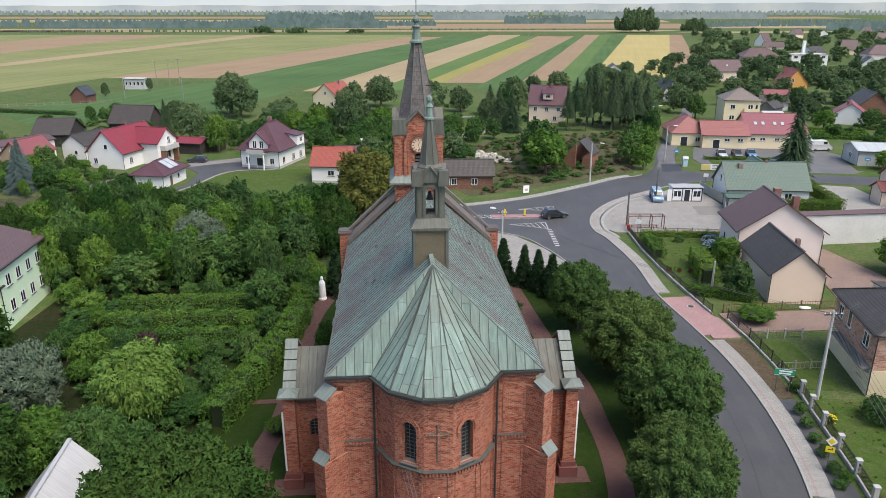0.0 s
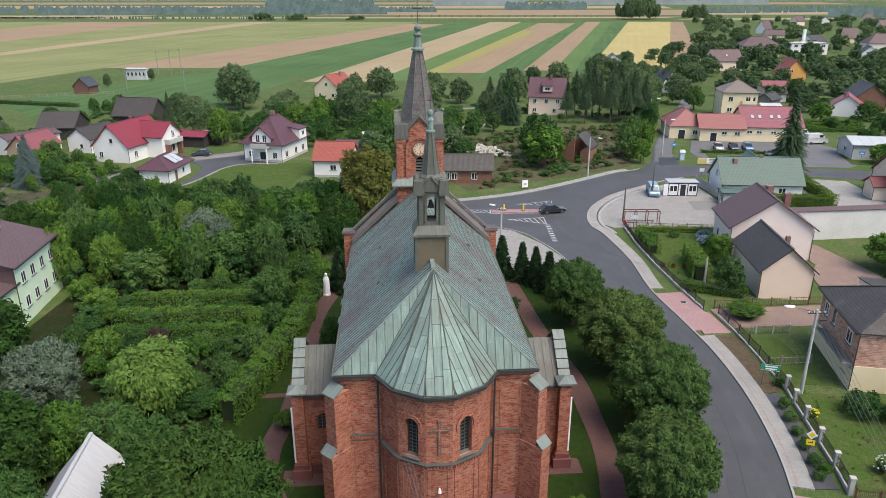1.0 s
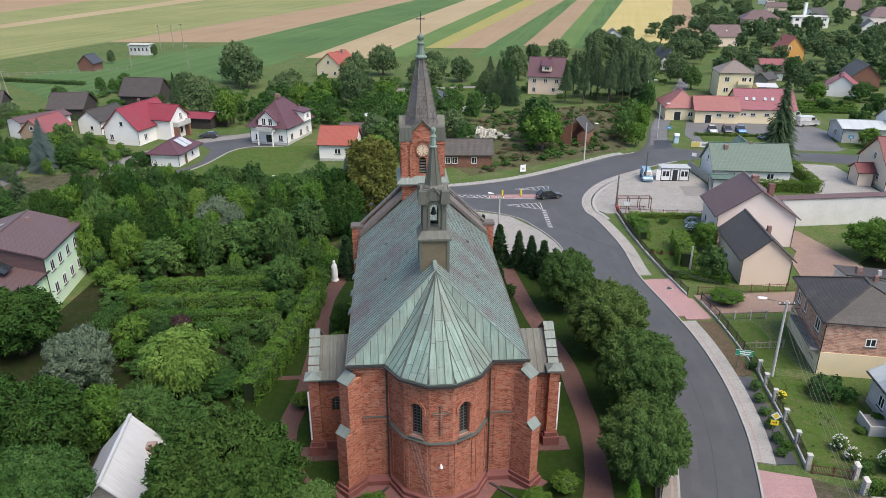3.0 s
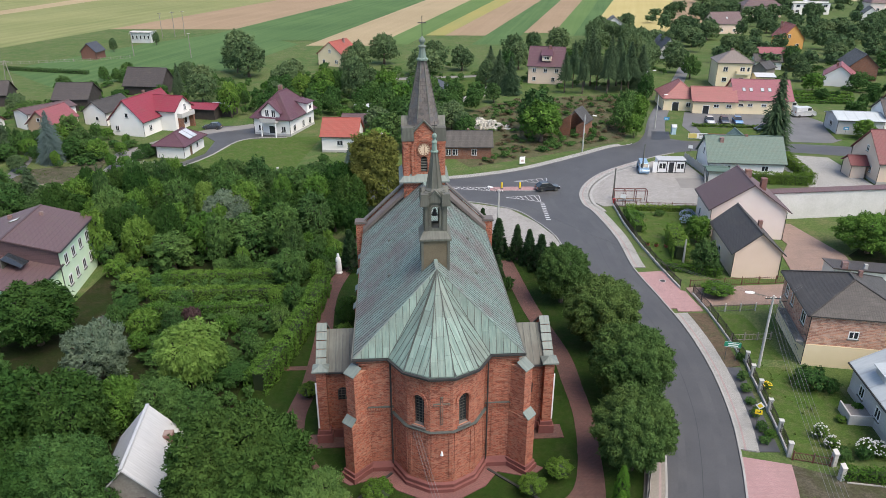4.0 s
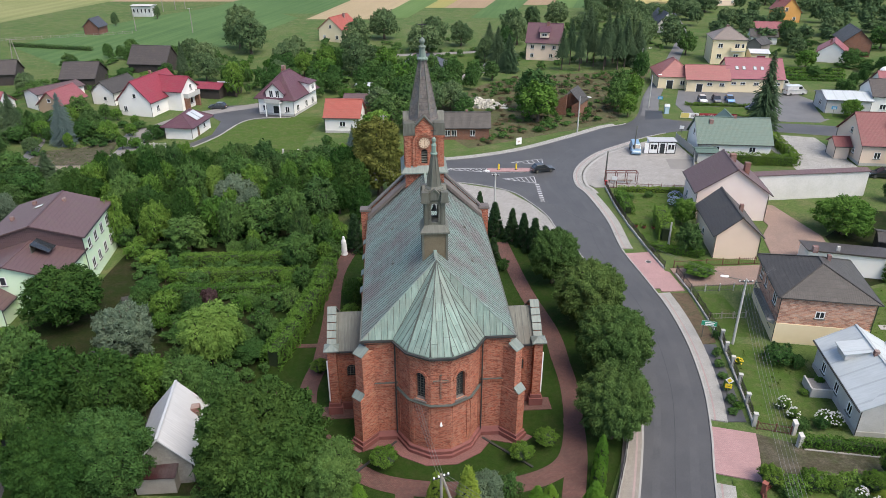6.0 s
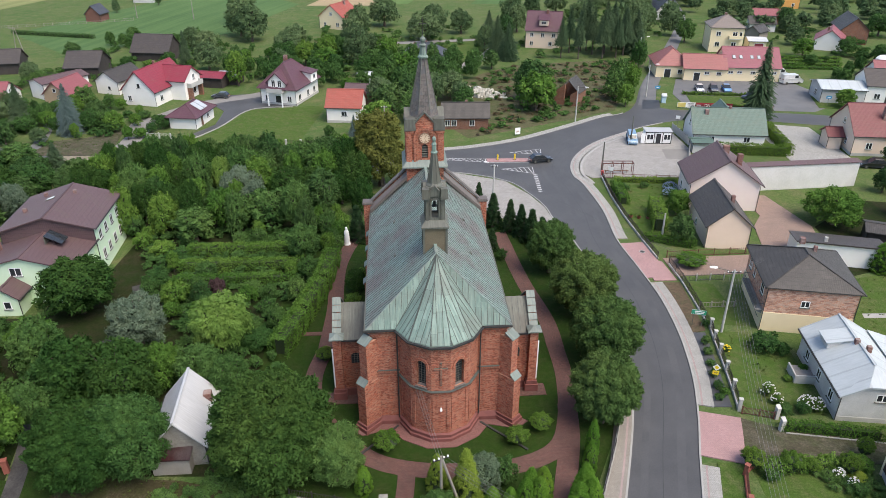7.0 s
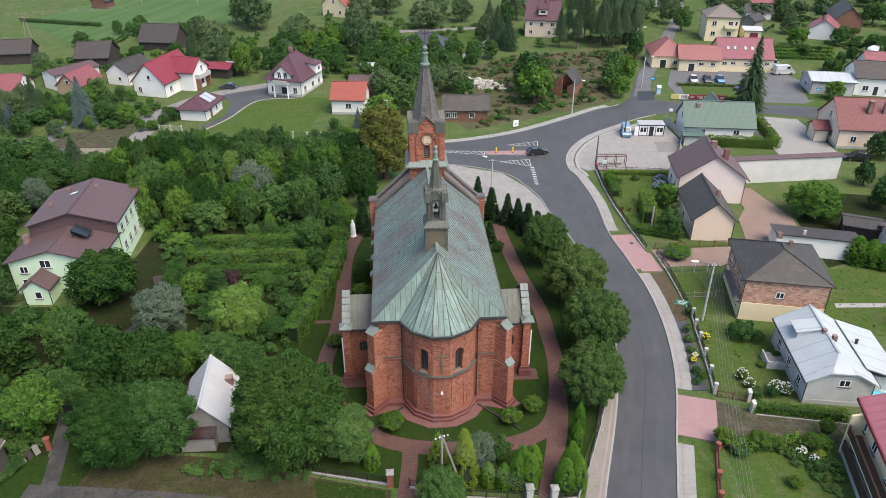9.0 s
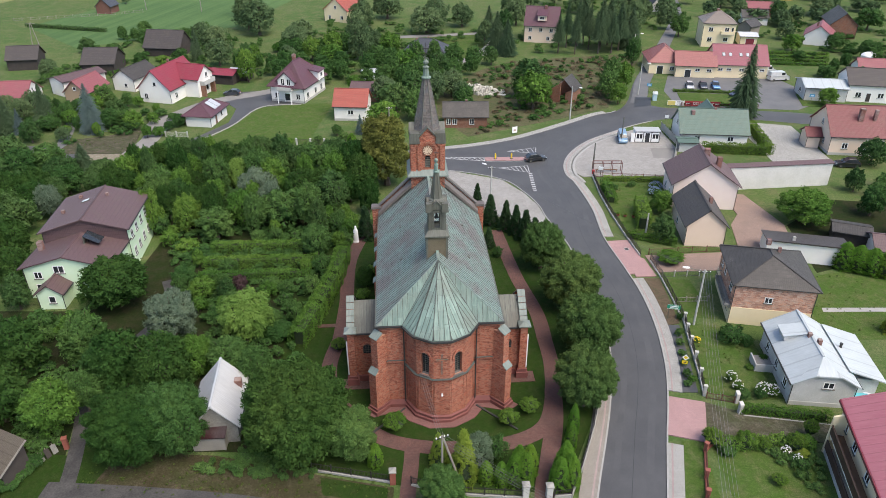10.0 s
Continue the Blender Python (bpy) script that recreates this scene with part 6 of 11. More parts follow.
house("house", -90.7, 152.5, 79.0, 9.7, 6.8, 3.0, 6.1, M_RENDER_TAN, M_TILE_RED, "small tan house with a red tin roof", wins=[("x-", 0, 3.6, 0.9, 0.9), ("x-", 1.2, 1.0, 0.9, 1.1)])
house("shed", -96.5, 160.5, 56.0, 12.5, 7.0, 4.0, 4.9, M_RENDER_WHITE, M_TILE_BROWN, "long white outbuilding with a flat dark roof", category="shed", wins=[("y+", 3.6, 1.2, 0.9, 1.0)])
house("barn", -86.1, 198.9, -7.5, 12.2, 9.2, 2.6, 7.2, M_WOOD_DARK, M_TILE_DARK, "black timber barn with a dark roof", category="barn")
house("barn", -98.1, 179.9, 5.5, 9.5, 11.0, 3.0, 6.4, M_WOOD_DARK, M_TILE_DARK, "dark timber barn behind the cottages", category="barn")
house("house", -83.0, 164.4, 73.4, 10.6, 7.2, 3.2, 5.7, M_RENDER_WHITE, M_TILE_OLD, "small white house with a grey roof", wins=[("x-", 0.6, 1.1, 0.9, 1.0)])
house("barn", -122.0, 183.0, 10, 9.0, 8.0, 3.0, 6.2, M_WOOD_DARK, M_TILE_DARK, "dark timber barn at the village edge", category="barn")
gar = house("garage", -55.9, 136.6, 82.2, 10.4, 7.4, 2.6, 4.8, M_RENDER_WHITE, M_TILE_MAROON, "white garage with a maroon hip roof and solar panels", hip=3.2, ov=0.7, category="garage", doors=[("y-", -1.5, 0.0, 1.0, 2.0, M_WOOD_BROWN)], wins=[("y-", 1.5, 1.0, 0.9, 0.9)])
for sx in (-1.2, 0.6):
    part("solar_panel", Shape().loft([[(sx, y, z), (sx + 1.6, y, z), (sx + 1.6, y, z + 0.06), (sx, y, z + 0.06)] for y, z in ((-2.9, 3.3), (-0.6, 4.62))]), M_SKYGLASS, gar, "solar panel with a pale painted sky reflection")
villa = house("villa", -37.9, 156.5, 74.6, 14.0, 10.4, 3.9, 9.2, M_RENDER_WHITE, M_TILE_MAROON, "white villa with a maroon tiled roof and dormers", hip=4.8, ov=0.7, base=M_CONCRETE,
      wins=[("x-", -2.9, 0.9, 1.1, 1.4), ("x-", 2.9, 0.9, 1.1, 1.4), ("y-", -4.0, 0.9, 1.2, 1.4), ("y-", 0.5, 0.9, 1.2, 1.4), ("y-", 4.0, 0.9, 1.2, 1.4)], doors=[("x-", 0, 0.1, 1.4, 2.1, M_GLASS)], chims=[(2.5, 1.8, 0.6, 0.8)])
dorm = part("dormer", Shape().loft([[(x, -2.2, 3.9), (x, 2.2, 3.9), (x, 2.2, 5.6), (x, 0, 7.6), (x, -2.2, 5.6)] for x in (-6.6, -1.5)]), M_RENDER_WHITE, villa, "gabled front dormer")
part("dormer_roof", Shape().loft([[(x, -2.7, 5.15), (x, 0, 7.62), (x, 2.7, 5.15), (x, 2.7, 5.35), (x, 0, 7.85), (x, -2.7, 5.35)] for x in (-7.1, -1.0)]), M_TILE_MAROON, dorm)
for s in (-0.8, 0.8):
    add_window(dorm, Matrix.Translation((-6.62, -s, 4.3)) @ Matrix.Rotation(-math.pi / 2, 4, "Z"), 1.0, 1.7, False)
part("balcony", Shape().box(-8.2, -6.3, -2.0, 2.0, 3.3, 3.5).box(-8.2, -8.1, -2.0, 2.0, 3.5, 4.3), M_CONCRETE, villa, "curved front balcony")
for sy in (-1.8, 1.8):
    part("pillar", Shape().rod((-8.0, sy, 0), (-8.0, sy, 3.3), 0.16, 8), M_WHITE, villa)
dm2 = part("dormer", Shape().loft([[(x, -5.3, 3.9), (x, -5.3, 6.0), (x, -1.5, 6.6), (x, -1.5, 3.9)] for x in (1.2, 4.6)]), M_RENDER_WHITE, villa, "side dormer")
part("dormer_roof", Shape().loft([[(x, -5.6, 6.0), (x, -5.6, 6.15), (x, -0.8, 7.0), (x, -0.8, 6.8)] for x in (0.8, 5.0)]), M_TILE_MAROON, dm2)
add_window(dm2, Matrix.Translation((2.9, -5.32, 4.5)), 1.2, 1.1, False)
house("house", -22.0, 140.2, -3.4, 8.3, 8.3, 3.4, 6.6, M_RENDER_WHITE, M_TILE_ORANGE, "white cottage with a bright orange-red roof", base=M_CONCRETE, wins=[("y-", 0.1, 1.5, 1.3, 1.1), ("y-", 0.1, 0.1, 1.2, 0.5)])
house("shed", -19.5, 154.0, -6, 9.0, 7.0, 2.4, 4.2, M_OLD_BRICK, M_TILE_BROWN, "low shed with a brown roof behind the cottage", category="shed")
house("shed", -13.0, 184.0, 8, 6.5, 4.5, 2.8, 3.2, plain("salmon_render", (0.5, 0.25, 0.2), (0.55, 0.3, 0.25)), M_TILE_DARK, "small salmon shed with a flat roof", category="shed")
house("shed", -21.0, 171.5, 20, 4.5, 3.0, 1.9, 2.6, M_TIN_PALE, M_TIN_PALE, "small greenhouse with pale panes", category="greenhouse")
house("house", -5.8, 194.7, -8.2, 12.6, 10.4, 2.6, 5.7, M_RENDER_WHITE, M_TILE_NAVY, "white bungalow with an anthracite hip roof", hip=4.2, ov=0.6, wins=[("y-", -2.5, 0.9, 1.4, 1.2), ("x+", 1, 0.9, 1.4, 1.2)], chims=[(-3.0, 1.0, -0.2, 0.6), (0.5, 0.8, 0.4, 0.5)], skylights=[(1.5, -1, 0.45)])
house("house", 4.6, 134.3, 0.5, 10.6, 5.8, 2.6, 5.3, M_OLD_BRICK, M_TILE_OLD, "old brick cottage with a mossy slate roof", wins=[("y-", -3.9, 0.8, 1.1, 1.35), ("y-", -2.5, 0.8, 1.1, 1.35), ("y-", 1.4, 0.8, 1.1, 1.35)], chims=[(0.2, 0.3, 0.4, 0.5)])
house("house", 32.1, 218.0, -12.3, 11.3, 11.0, 5.3, 10.6, M_RENDER_PEACH, M_TILE_MAROON, "peach rendered house with a tall maroon roof", wins=[("y-", -3.4, 3.5, 1.1, 1.2), ("y-", 0, 3.5, 1.1, 1.2), ("y-", 3.4, 3.5, 1.1, 1.2), ("y-", -3.4, 0.9, 1.1, 1.2), ("y-", 2.5, 0.9, 1.1, 1.2)], chims=[(0.9, -0.6, 0.5, 0.8)])
dh = thing("dormer", 31.6, 215.0, 6.9, -12.3, "maroon dormer with a pale front", "dormer")
part("front", Shape().box(-1.4, 1.4, -1.6, 1.5, 0, 1.6), M_RENDER_PEACH, dh)
part("roof", Shape().prism([(-1.8, -2.0), (1.8, -2.0), (1.8, 2.0), (-1.8, 2.0)], [1.6, 1.6, 2.9, 2.9], [1.75, 1.75, 3.05, 3.05]), M_TILE_MAROON, dh)
add_window(dh, Matrix.Translation((0, -1.62, 0.4)), 1.5, 0.9, False)
house("house", -38.0, 250.0, 65.1, 12.0, 10.6, 4.1, 8.3, M_RENDER_CREAM, M_TILE_ORANGE, "cream gabled house with an orange-red roof", wins=[("x-", 0.0, 4.6, 1.0, 1.2), ("x-", 2.6, 1.0, 1.2, 1.3), ("x-", -2.6, 0.2, 1.0, 2.0)], chims=[(2, -1, 0.6, 0.7)])
house("hut", -131.5, 262.0, 84.6, 7.2, 6.4, 2.7, 5.8, plain("red_brown_boards", (0.13, 0.06, 0.045), (0.17, 0.08, 0.06)), M_TILE_NAVY, "red-brown timber hut with a steep roof", category="hut")
house("ruin", -129.9, 306.0, -3.8, 9.4, 6.0, 4.4, 4.7, M_RENDER_GREY, M_CONCRETE, "roofless grey concrete ruin with empty windows", category="ruin", wins=[("y-", s, 1.6, 0.9, 1.6) for s in (-3.4, -1.7, 0.0, 1.7, 3.4)])

# ruined brick house on the slope
rh = thing("ruin", 30.5, 153.0, 0, 62, "ruined red brick house with a half-fallen roof", "ruin")
part("wall", Shape().loft([[(x, -2.8, 0), (x, -1.0, 0), (x, -1.0, 2.6), (x, -2.8, 3.8)] for x in (-3.2, -2.85)]).loft([[(x, 0.4, 0), (x, 2.8, 0), (x, 2.8, 3.2), (x, 0.4, 5.0)] for x in (-3.2, -2.85)]), M_OLD_BRICK, rh, "broken brick gable")
part("wall", Shape().box(-2.85, 3.2, -2.8, -2.45, 0, 2.9), M_OLD_BRICK, rh)
part("wall", Shape().box(-2.85, 3.2, 2.45, 2.8, 0, 2.6), M_OLD_BRICK, rh)
part("wall", Shape().loft([[(x, -2.45, 0), (x, 2.45, 0), (x, 2.45, 3.0), (x, 0, 5.6), (x, -2.45, 3.0)] for x in (2.9, 3.2)]), M_OLD_BRICK, rh)
part("roof", Shape().loft([[(x, -3.0, 2.8), (x, 0, 5.7), (x, 0, 5.85), (x, -3.0, 2.95)] for x in (-2.4, 3.5)]), M_TILE_OLD, rh, "remaining grey roof slope")
for dx in (-1.8, -0.6, 0.6, 1.8):
    part("rafter", Shape().beam((dx, 0.05, 5.6), (dx, 2.7, 2.7), 0.1, 0.14), M_WOOD_GREY, rh)

# heap of white rubble
rb = thing("rubble_heap", 9.0, 158.5, 0, 0, "heap of broken white limewashed walling among weeds", "rubble")
rng = random.Random(5)
M_LIMEWASH = plain("limewashed_rubble", (0.40, 0.385, 0.34), (0.60, 0.58, 0.52), 0.8, 6.0, 0.95, 0, 0.6)
for i in range(210):
    x, y = rng.uniform(-6.6, 6.2), rng.uniform(-2.6, 2.6)
    top = 2.9 * max(0.12, 1 - ((x + 1.5) / 7.4) ** 2) * max(0.15, 1 - abs(y) / 3.1)
    a, s, low = rng.uniform(0, 3.1), rng.uniform(0.22, 0.62), rng.uniform(0.55, 0.95)
    pts = [(x + s * rng.uniform(0.6, 1.15) * math.cos(a + k * math.pi / 3), y + s * rng.uniform(0.5, 1.0) * math.sin(a + k * math.pi / 3)) for k in range(6)]
    part("stone", Shape().prism(pts, 0, [max(0.15, top * rng.uniform(low - 0.12, low + 0.12)) for k in range(6)]), M_LIMEWASH, rb)

# shop and the houses round the side road
house("shop", 82.3, 177.9, -6.3, 14.9, 12.6, 3.6, 7.9, M_RENDER_CREAM, M_TILE_ROSE, "cream shop building with a crimson roof and skylights", category="shop", wins=[("y-", s, 2.0, 1.3, 0.7) for s in (-5.5, -3.2, 0.2, 3.2, 5.6)], skylights=[(-4.6, -1, 0.5), (-2.8, -1, 0.5), (0.0, -1, 0.5), (1.8, -1, 0.5)])
house("shop_wing", 70.0, 177.0, -8.0, 11.5, 9.6, 3.2, 6.2, M_RENDER_CREAM, M_TILE_FADED, "cream wing of the shop under a red roof", category="shop", wins=[("y-", s, 1.7, 1.3, 0.8) for s in (0.5, 3.6)], doors=[("y-", -2.0, 0, 1.5, 2.1, M_GLASS)])
house("shop_wing", 62.6, 182.0, 85.0, 12.0, 10.0, 3.2, 7.0, M_RENDER_CREAM, M_TILE_FADED, "corner wing of the shop with a hipped red roof", hip=4.4, category="shop", doors=[("x-", -1.5, 0, 1.6, 2.2, M_GLASS)], wins=[("x-", 1.8, 1.0, 1.2, 1.2)])
house("house", 87.7, 212.1, -7.9, 10.7, 10.5, 7.4, 10.5, M_RENDER_CREAM, tiled("faded_brown_tiles", (0.15, 0.125, 0.11), (0.21, 0.175, 0.155)), "tall cream house with a faded brown hip roof and balcony", hip=5.0, wins=[("y-", s, z, 1.4, 1.3) for s in (-2.6, 2.3) for z in (4.9, 1.8)] + [("y-", 4.0, 4.9, 0.8, 1.3)], chims=[(-0.3, 0.2, 0.5, 0.7)])
bl = thing("balcony", 89.4, 206.6, 4.1, -7.9, "cream balcony with a low railing", "balcony")
part("slab", Shape().box(-2.0, 2.0, -0.9, 0.6, 0, 0.18), M_CONCRETE, bl)
part("railing", Shape().box(-2.0, 2.0, -0.9, -0.8, 0.18, 1.05).box(-2.0, -1.9, -0.8, 0.5, 0.18, 1.05).box(1.9, 2.0, -0.8, 0.5, 0.18, 1.05), M_RENDER_CREAM, bl)
house("garage", 98.3, 212.5, -8, 6.0, 7.0, 2.9, 3.6, M_RENDER_CREAM, M_TIN_WHITE, "small garage with a whitish roof and red door", category="garage", doors=[("y-", 0.4, 0, 2.6, 2.2, M_TILE_CRIMSON)])
house("house", 122.5, 214.0, 62.0, 11.0, 9.0, 3.0, 6.2, M_RENDER_WHITE, M_TILE_RED, "white house with a red tin roof", chims=[(-2, 1, 0.5, 0.6)])
house("barn", 134.5, 226.0, 75.2, 15.0, 9.0, 4.3, 8.2, M_OLD_BRICK, M_TILE_OLD, "brick barn with a mossy brown roof", category="barn")
house("house", 112.0, 243.0, -8, 9.5, 7.0, 2.6, 4.8, M_RENDER_WHITE, M_TILE_OLD, "low white house with a grey roof", wins=[("y-", 0, 1.0, 1.0, 1.0)])
house("house", 119.0, 258.0, -8, 11.0, 7.0, 3.0, 5.0, M_OLD_BRICK, M_TILE_RED, "low house with a red roof", wins=[("y-", 0, 1.0, 1.0, 1.0)])
house("shed", 104.0, 226.0, 40, 7.0, 5.5, 3.0, 4.9, M_WOOD_GREY, M_TILE_OLD, "grey timber shed by the barn", category="shed")
house("workshop", 96.2, 155.6, -8.9, 10.6, 9.4, 3.4, 4.6, M_RENDER_GREY, M_TIN_PALE, "grey workshop with a pale sheet roof", category="workshop", wins=[("x-", 0, 1.2, 1.6, 1.2)])
house("house", 108.0, 155.2, -11.1, 13.0, 10.6, 4.3, 7.4, M_RENDER_WHITE, M_TILE_DARK, "white house with a dark roof", wins=[("y-", -3.6, 1.2, 1.4, 1.3), ("y-", 1.6, 1.2, 1.4, 1.3)], doors=[("y-", -1.2, 0.2, 1.0, 2.1, M_WOOD_DARK)])
house("house", 117.0, 170.0, -11, 10.0, 9.0, 3.0, 6.0, M_RENDER_WHITE, M_TILE_RED, "white house with a faded red roof")
house("house", 86.8, 121.0, -5.7, 14.0, 12.6, 4.0, 8.9, M_RENDER_PEACH, M_TILE_BRICKRED, "peach house with a brick-red tiled roof", base=M_CONCRETE, wins=[("y-", -3.6, 1.4, 1.2, 1.3), ("y-", 0, 1.4, 1.2, 1.3), ("x-", 2.5, 1.4, 1.0, 1.3), ("x-", 0, 4.8, 1.0, 1.2)], chims=[(-0.6, -2.8, 0.2, 0.9), (2.2, -2.8, 0.0, 0.6)])
house("porch", 78.3, 121.5, -5.7, 3.4, 4.6, 2.6, 4.0, M_RENDER_PEACH, M_TILE_BRICKRED, "gabled entrance porch of the peach house", category="porch")
house("house", 57.9, 125.5, -4.8, 14.8, 9.6, 2.5, 6.7, M_RENDER_WHITE, M_TILE_GREEN, "long white bungalow with a grey-green steel roof", wins=[("y-", -3.5, 0.9, 1.3, 1.1), ("y-", 3.5, 0.9, 1.3, 1.1), ("x-", 0, 3.2, 0.9, 1.1)], chims=[(-4.3, -1.0, -0.2, 0.7), (0.5, 0, 0.3, 0.5)])
house("annexe", 58.8, 129.8, 85.2, 7.0, 8.0, 2.5, 6.3, M_RENDER_WHITE, M_TILE_GREEN, "cross gable of the green-roofed bungalow", category="house")
house("porch", 51.0, 118.5, -4.8, 4.4, 3.6, 2.2, 2.5, M_RENDER_GREY, M_TILE_GREEN, "flat-roofed grey side porch", category="porch")
house("house", 46.0, 94.8, 83.7, 9.9, 11.8, 4.5, 8.6, M_RENDER_PINK, M_TILE_PURPLE, "pale pink house with a purple-brown tiled roof", ov=0.5, wins=[("x-", -3.4, 3.2, 0.6, 0.9), ("y+", -2.0, 1.2, 0.9, 1.2), ("y+", 1.5, 1.2, 0.9, 1.2), ("x-", -3.6, 1.0, 1.1, 0.5)], chims=[(-1.8, -2.2, 0.2, 0.8), (1.0, -0.6, 0.6, 0.9)])
house("garage", 41.9, 82.0, 85.1, 11.6, 6.8, 3.6, 6.6, M_RENDER_PEACH, M_TILE_DARK, "peach garage with a steep dark roof", category="garage", wins=[("y+", -1.0, 1.0, 0.9, 0.9)], chims=[(-0.6, -1.3, -0.1, 0.5)])
bw = house("house", 43.9, 59.9, 80.3, 11.0, 10.8, 6.1, 8.5, M_HOUSE_BRICK, M_TILE_OLD, "two-storey brick house with a dark hip roof", hip=4.6, base=M_RENDER_CREAM, wins=[("y+", -3.4, 3.9, 1.1, 1.4), ("y+", -1.2, 3.9, 0.9, 1.9), ("y+", 2.9, 3.9, 1.3, 1.4), ("x-", -0.6, 3.6, 1.0, 0.9), ("y+", 3.2, 1.1, 1.1, 1.3)], chims=[(3.6, -0.4, 0.1, 0.6), (1.4, -1.3, 0.1, 0.4)])
part("ground_floor", Shape().box(-5.18, 5.18, -5.08, 5.08, 0, 2.6), M_RENDER_CREAM, bw, "cream rendered ground floor")
part("balcony_slab", Shape().box(-4.9, 2.6, 5.08, 5.95, 2.6, 2.75), M_WORN_SLAB, bw, "weathered concrete balcony")
for k in range(26):
    part("baluster", Shape().box(-4.85 + 0.295 * k, -4.82 + 0.295 * k, 5.88, 5.91, 2.75, 3.55), M_GREY_TIN, bw)
part("hand_rail", Shape().box(-4.9, 2.6, 5.86, 5.93, 3.55, 3.6).box(-4.9, -4.84, 5.1, 5.86, 3.55, 3.6).box(2.54, 2.6, 5.1, 5.86, 3.55, 3.6), M_GREY_TIN, bw)
for sx in (-4.7, -1.0, 2.4):
    part("bracket", Shape().prism([(sx - 0.08, 5.08), (sx + 0.08, 5.08), (sx + 0.08, 5.8), (sx - 0.08, 5.8)], [2.1, 2.1, 2.5, 2.5], 2.6), M_WORN_SLAB, bw)
ws_ = thing("shed", 55.4, 71.5, 0, -13.5, "long white rendered shed with a low dark roof", "shed")
part("wall", Shape().prism([(-5.9, 0.0), (5.8, 0.0), (5.8, 4.6), (-5.9, 4.6)], 0, [3.3, 3.3, 2.5, 2.5]), M_RENDER_WHITE, ws_)
part("roof", Shape().prism([(-6.1, -0.3), (6.0, -0.3), (6.0, 4.9), (-6.1, 4.9)], [3.3, 3.3, 2.42, 2.42], [3.42, 3.42, 2.54, 2.54]), M_TILE_DARK, ws_)
part("fascia", Shape().box(-6.1, 6.0, -0.36, -0.3, 3.26, 3.46), M_TILE_DARK, ws_)
part("vent", Shape().box(-2.3, -1.9, 0.6, 1.0, 3.2, 3.9), M_CONCRETE, ws_, "small roof vent")
house("shed", 65.5, 78.5, -22, 6.0, 4.6, 2.4, 3.0, M_WOOD_DARK, M_TILE_OLD, "low shed with a grey roof", category="shed")
house("shed", 71.0, 73.0, -14, 10.0, 6.5, 2.4, 3.8, M_RENDER_GREY, M_TILE_PURPLE, "low shed with a purple-grey roof", category="shed")
bh = house("house", 43.4, 44.9, 84.0, 12.0, 7.6, 3.2, 5.4, M_RENDER_GREY, M_TIN_PALE, "grey rendered house with a pale blue-grey sheet roof", base=M_CONCRETE, half=2.6, wins=[("x-", 0.4, 2.6, 1.2, 0.9), ("y+", 3.5, 1.0, 1.0, 1.2), ("y+", -3.2, 1.0, 1.0, 1.2), ("y+", 0.2, 1.0, 1.0, 1.2)], chims=[(0.6, 0.2, 0.4, 0.45), (-0.6, -0.5, 0.4, 0.45)])
part("rear_wing_wall", Shape().box(-3.2, 5.0, -7.0, -3.3, 0, 2.4), M_RENDER_GREY, bh)
part("rear_wing_roof", Shape().loft([[(x, -7.6, 2.35), (x, -3.2, 3.7), (x, -3.2, 3.85), (x, -7.6, 2.5)] for x in (-3.7, 5.6)]), M_TIN_PALE, bh)
part("dormer", Shape().loft([[(x, 0.8, 4.2), (x, 2.7, 4.0), (x, 2.7, 4.75), (x, 0.8, 5.2)] for x in (1.2, 3.2)]), M_RENDER_GREY, bh, "low roof dormer")
part("dormer_roof", Shape().loft([[(x, 0.3, 5.24), (x, 2.95, 4.72), (x, 2.95, 4.80), (x, 0.3, 5.32)] for x in (1.0, 3.4)]), M_TIN_PALE, bh)
part("terrace", Shape().box(0.0, 2.4, 3.4, 5.6, 0, 0.7), M_CONCRETE, bh, "raised concrete terrace")
part("terrace_floor", Shape().box(0.16, 2.4, 3.42, 5.44, 0.704, 0.72), M_WORN_SLAB, bh)
part("terrace_wall", Shape().box(0.0, 2.4, 5.45, 5.6, 0.7, 1.05).box(0.0, 0.15, 3.4, 5.45, 0.7, 1.05), M_GRIMY_POST, bh, "low whitewashed parapet")
mh = house("house", 45.3, 26.0, 78.0, 14.5, 11.0, 5.6, 8.0, M_RENDER_CREAM, M_TIN_PINK, "cream house with a pinkish-red sheet roof and dark balconies", gutter=M_TILE_CRIMSON, wins=[("y+", s, 3.4, 1.1, 1.3) for s in (-5.0, -2.0, 2.0, 5.0)] + [("x+", 2.5, 3.4, 1.0, 1.2)])
M_STAINED = plain("dark_stained_boards", (0.045, 0.026, 0.020), (0.075, 0.045, 0.034), 1.0, 10.0, 0.7)
part("balcony", Shape().box(-5.5, 5.0, 5.1, 6.38, 2.5, 2.7), M_RENDER_WHITE, mh, "long white-edged balcony")
part("balcony_floor", Shape().box(-5.4, 4.9, 5.1, 6.36, 2.704, 2.73), M_WOOD_BROWN, mh, "brown balcony boards")
for zb in (0.75, 2.78):
    for k in range(7):
        part("front_panel", Shape().box(-5.5 + 1.5 * k + 0.02, -4.0 + 1.5 * k - 0.02, 6.38, 6.46, zb, zb + 1.0), M_STAINED, mh, "dark stained balcony board")
    part("hand_rail", Shape().box(-5.5, 5.0, 6.34, 6.5, zb + 1.0, zb + 1.08), M_STAINED, mh)
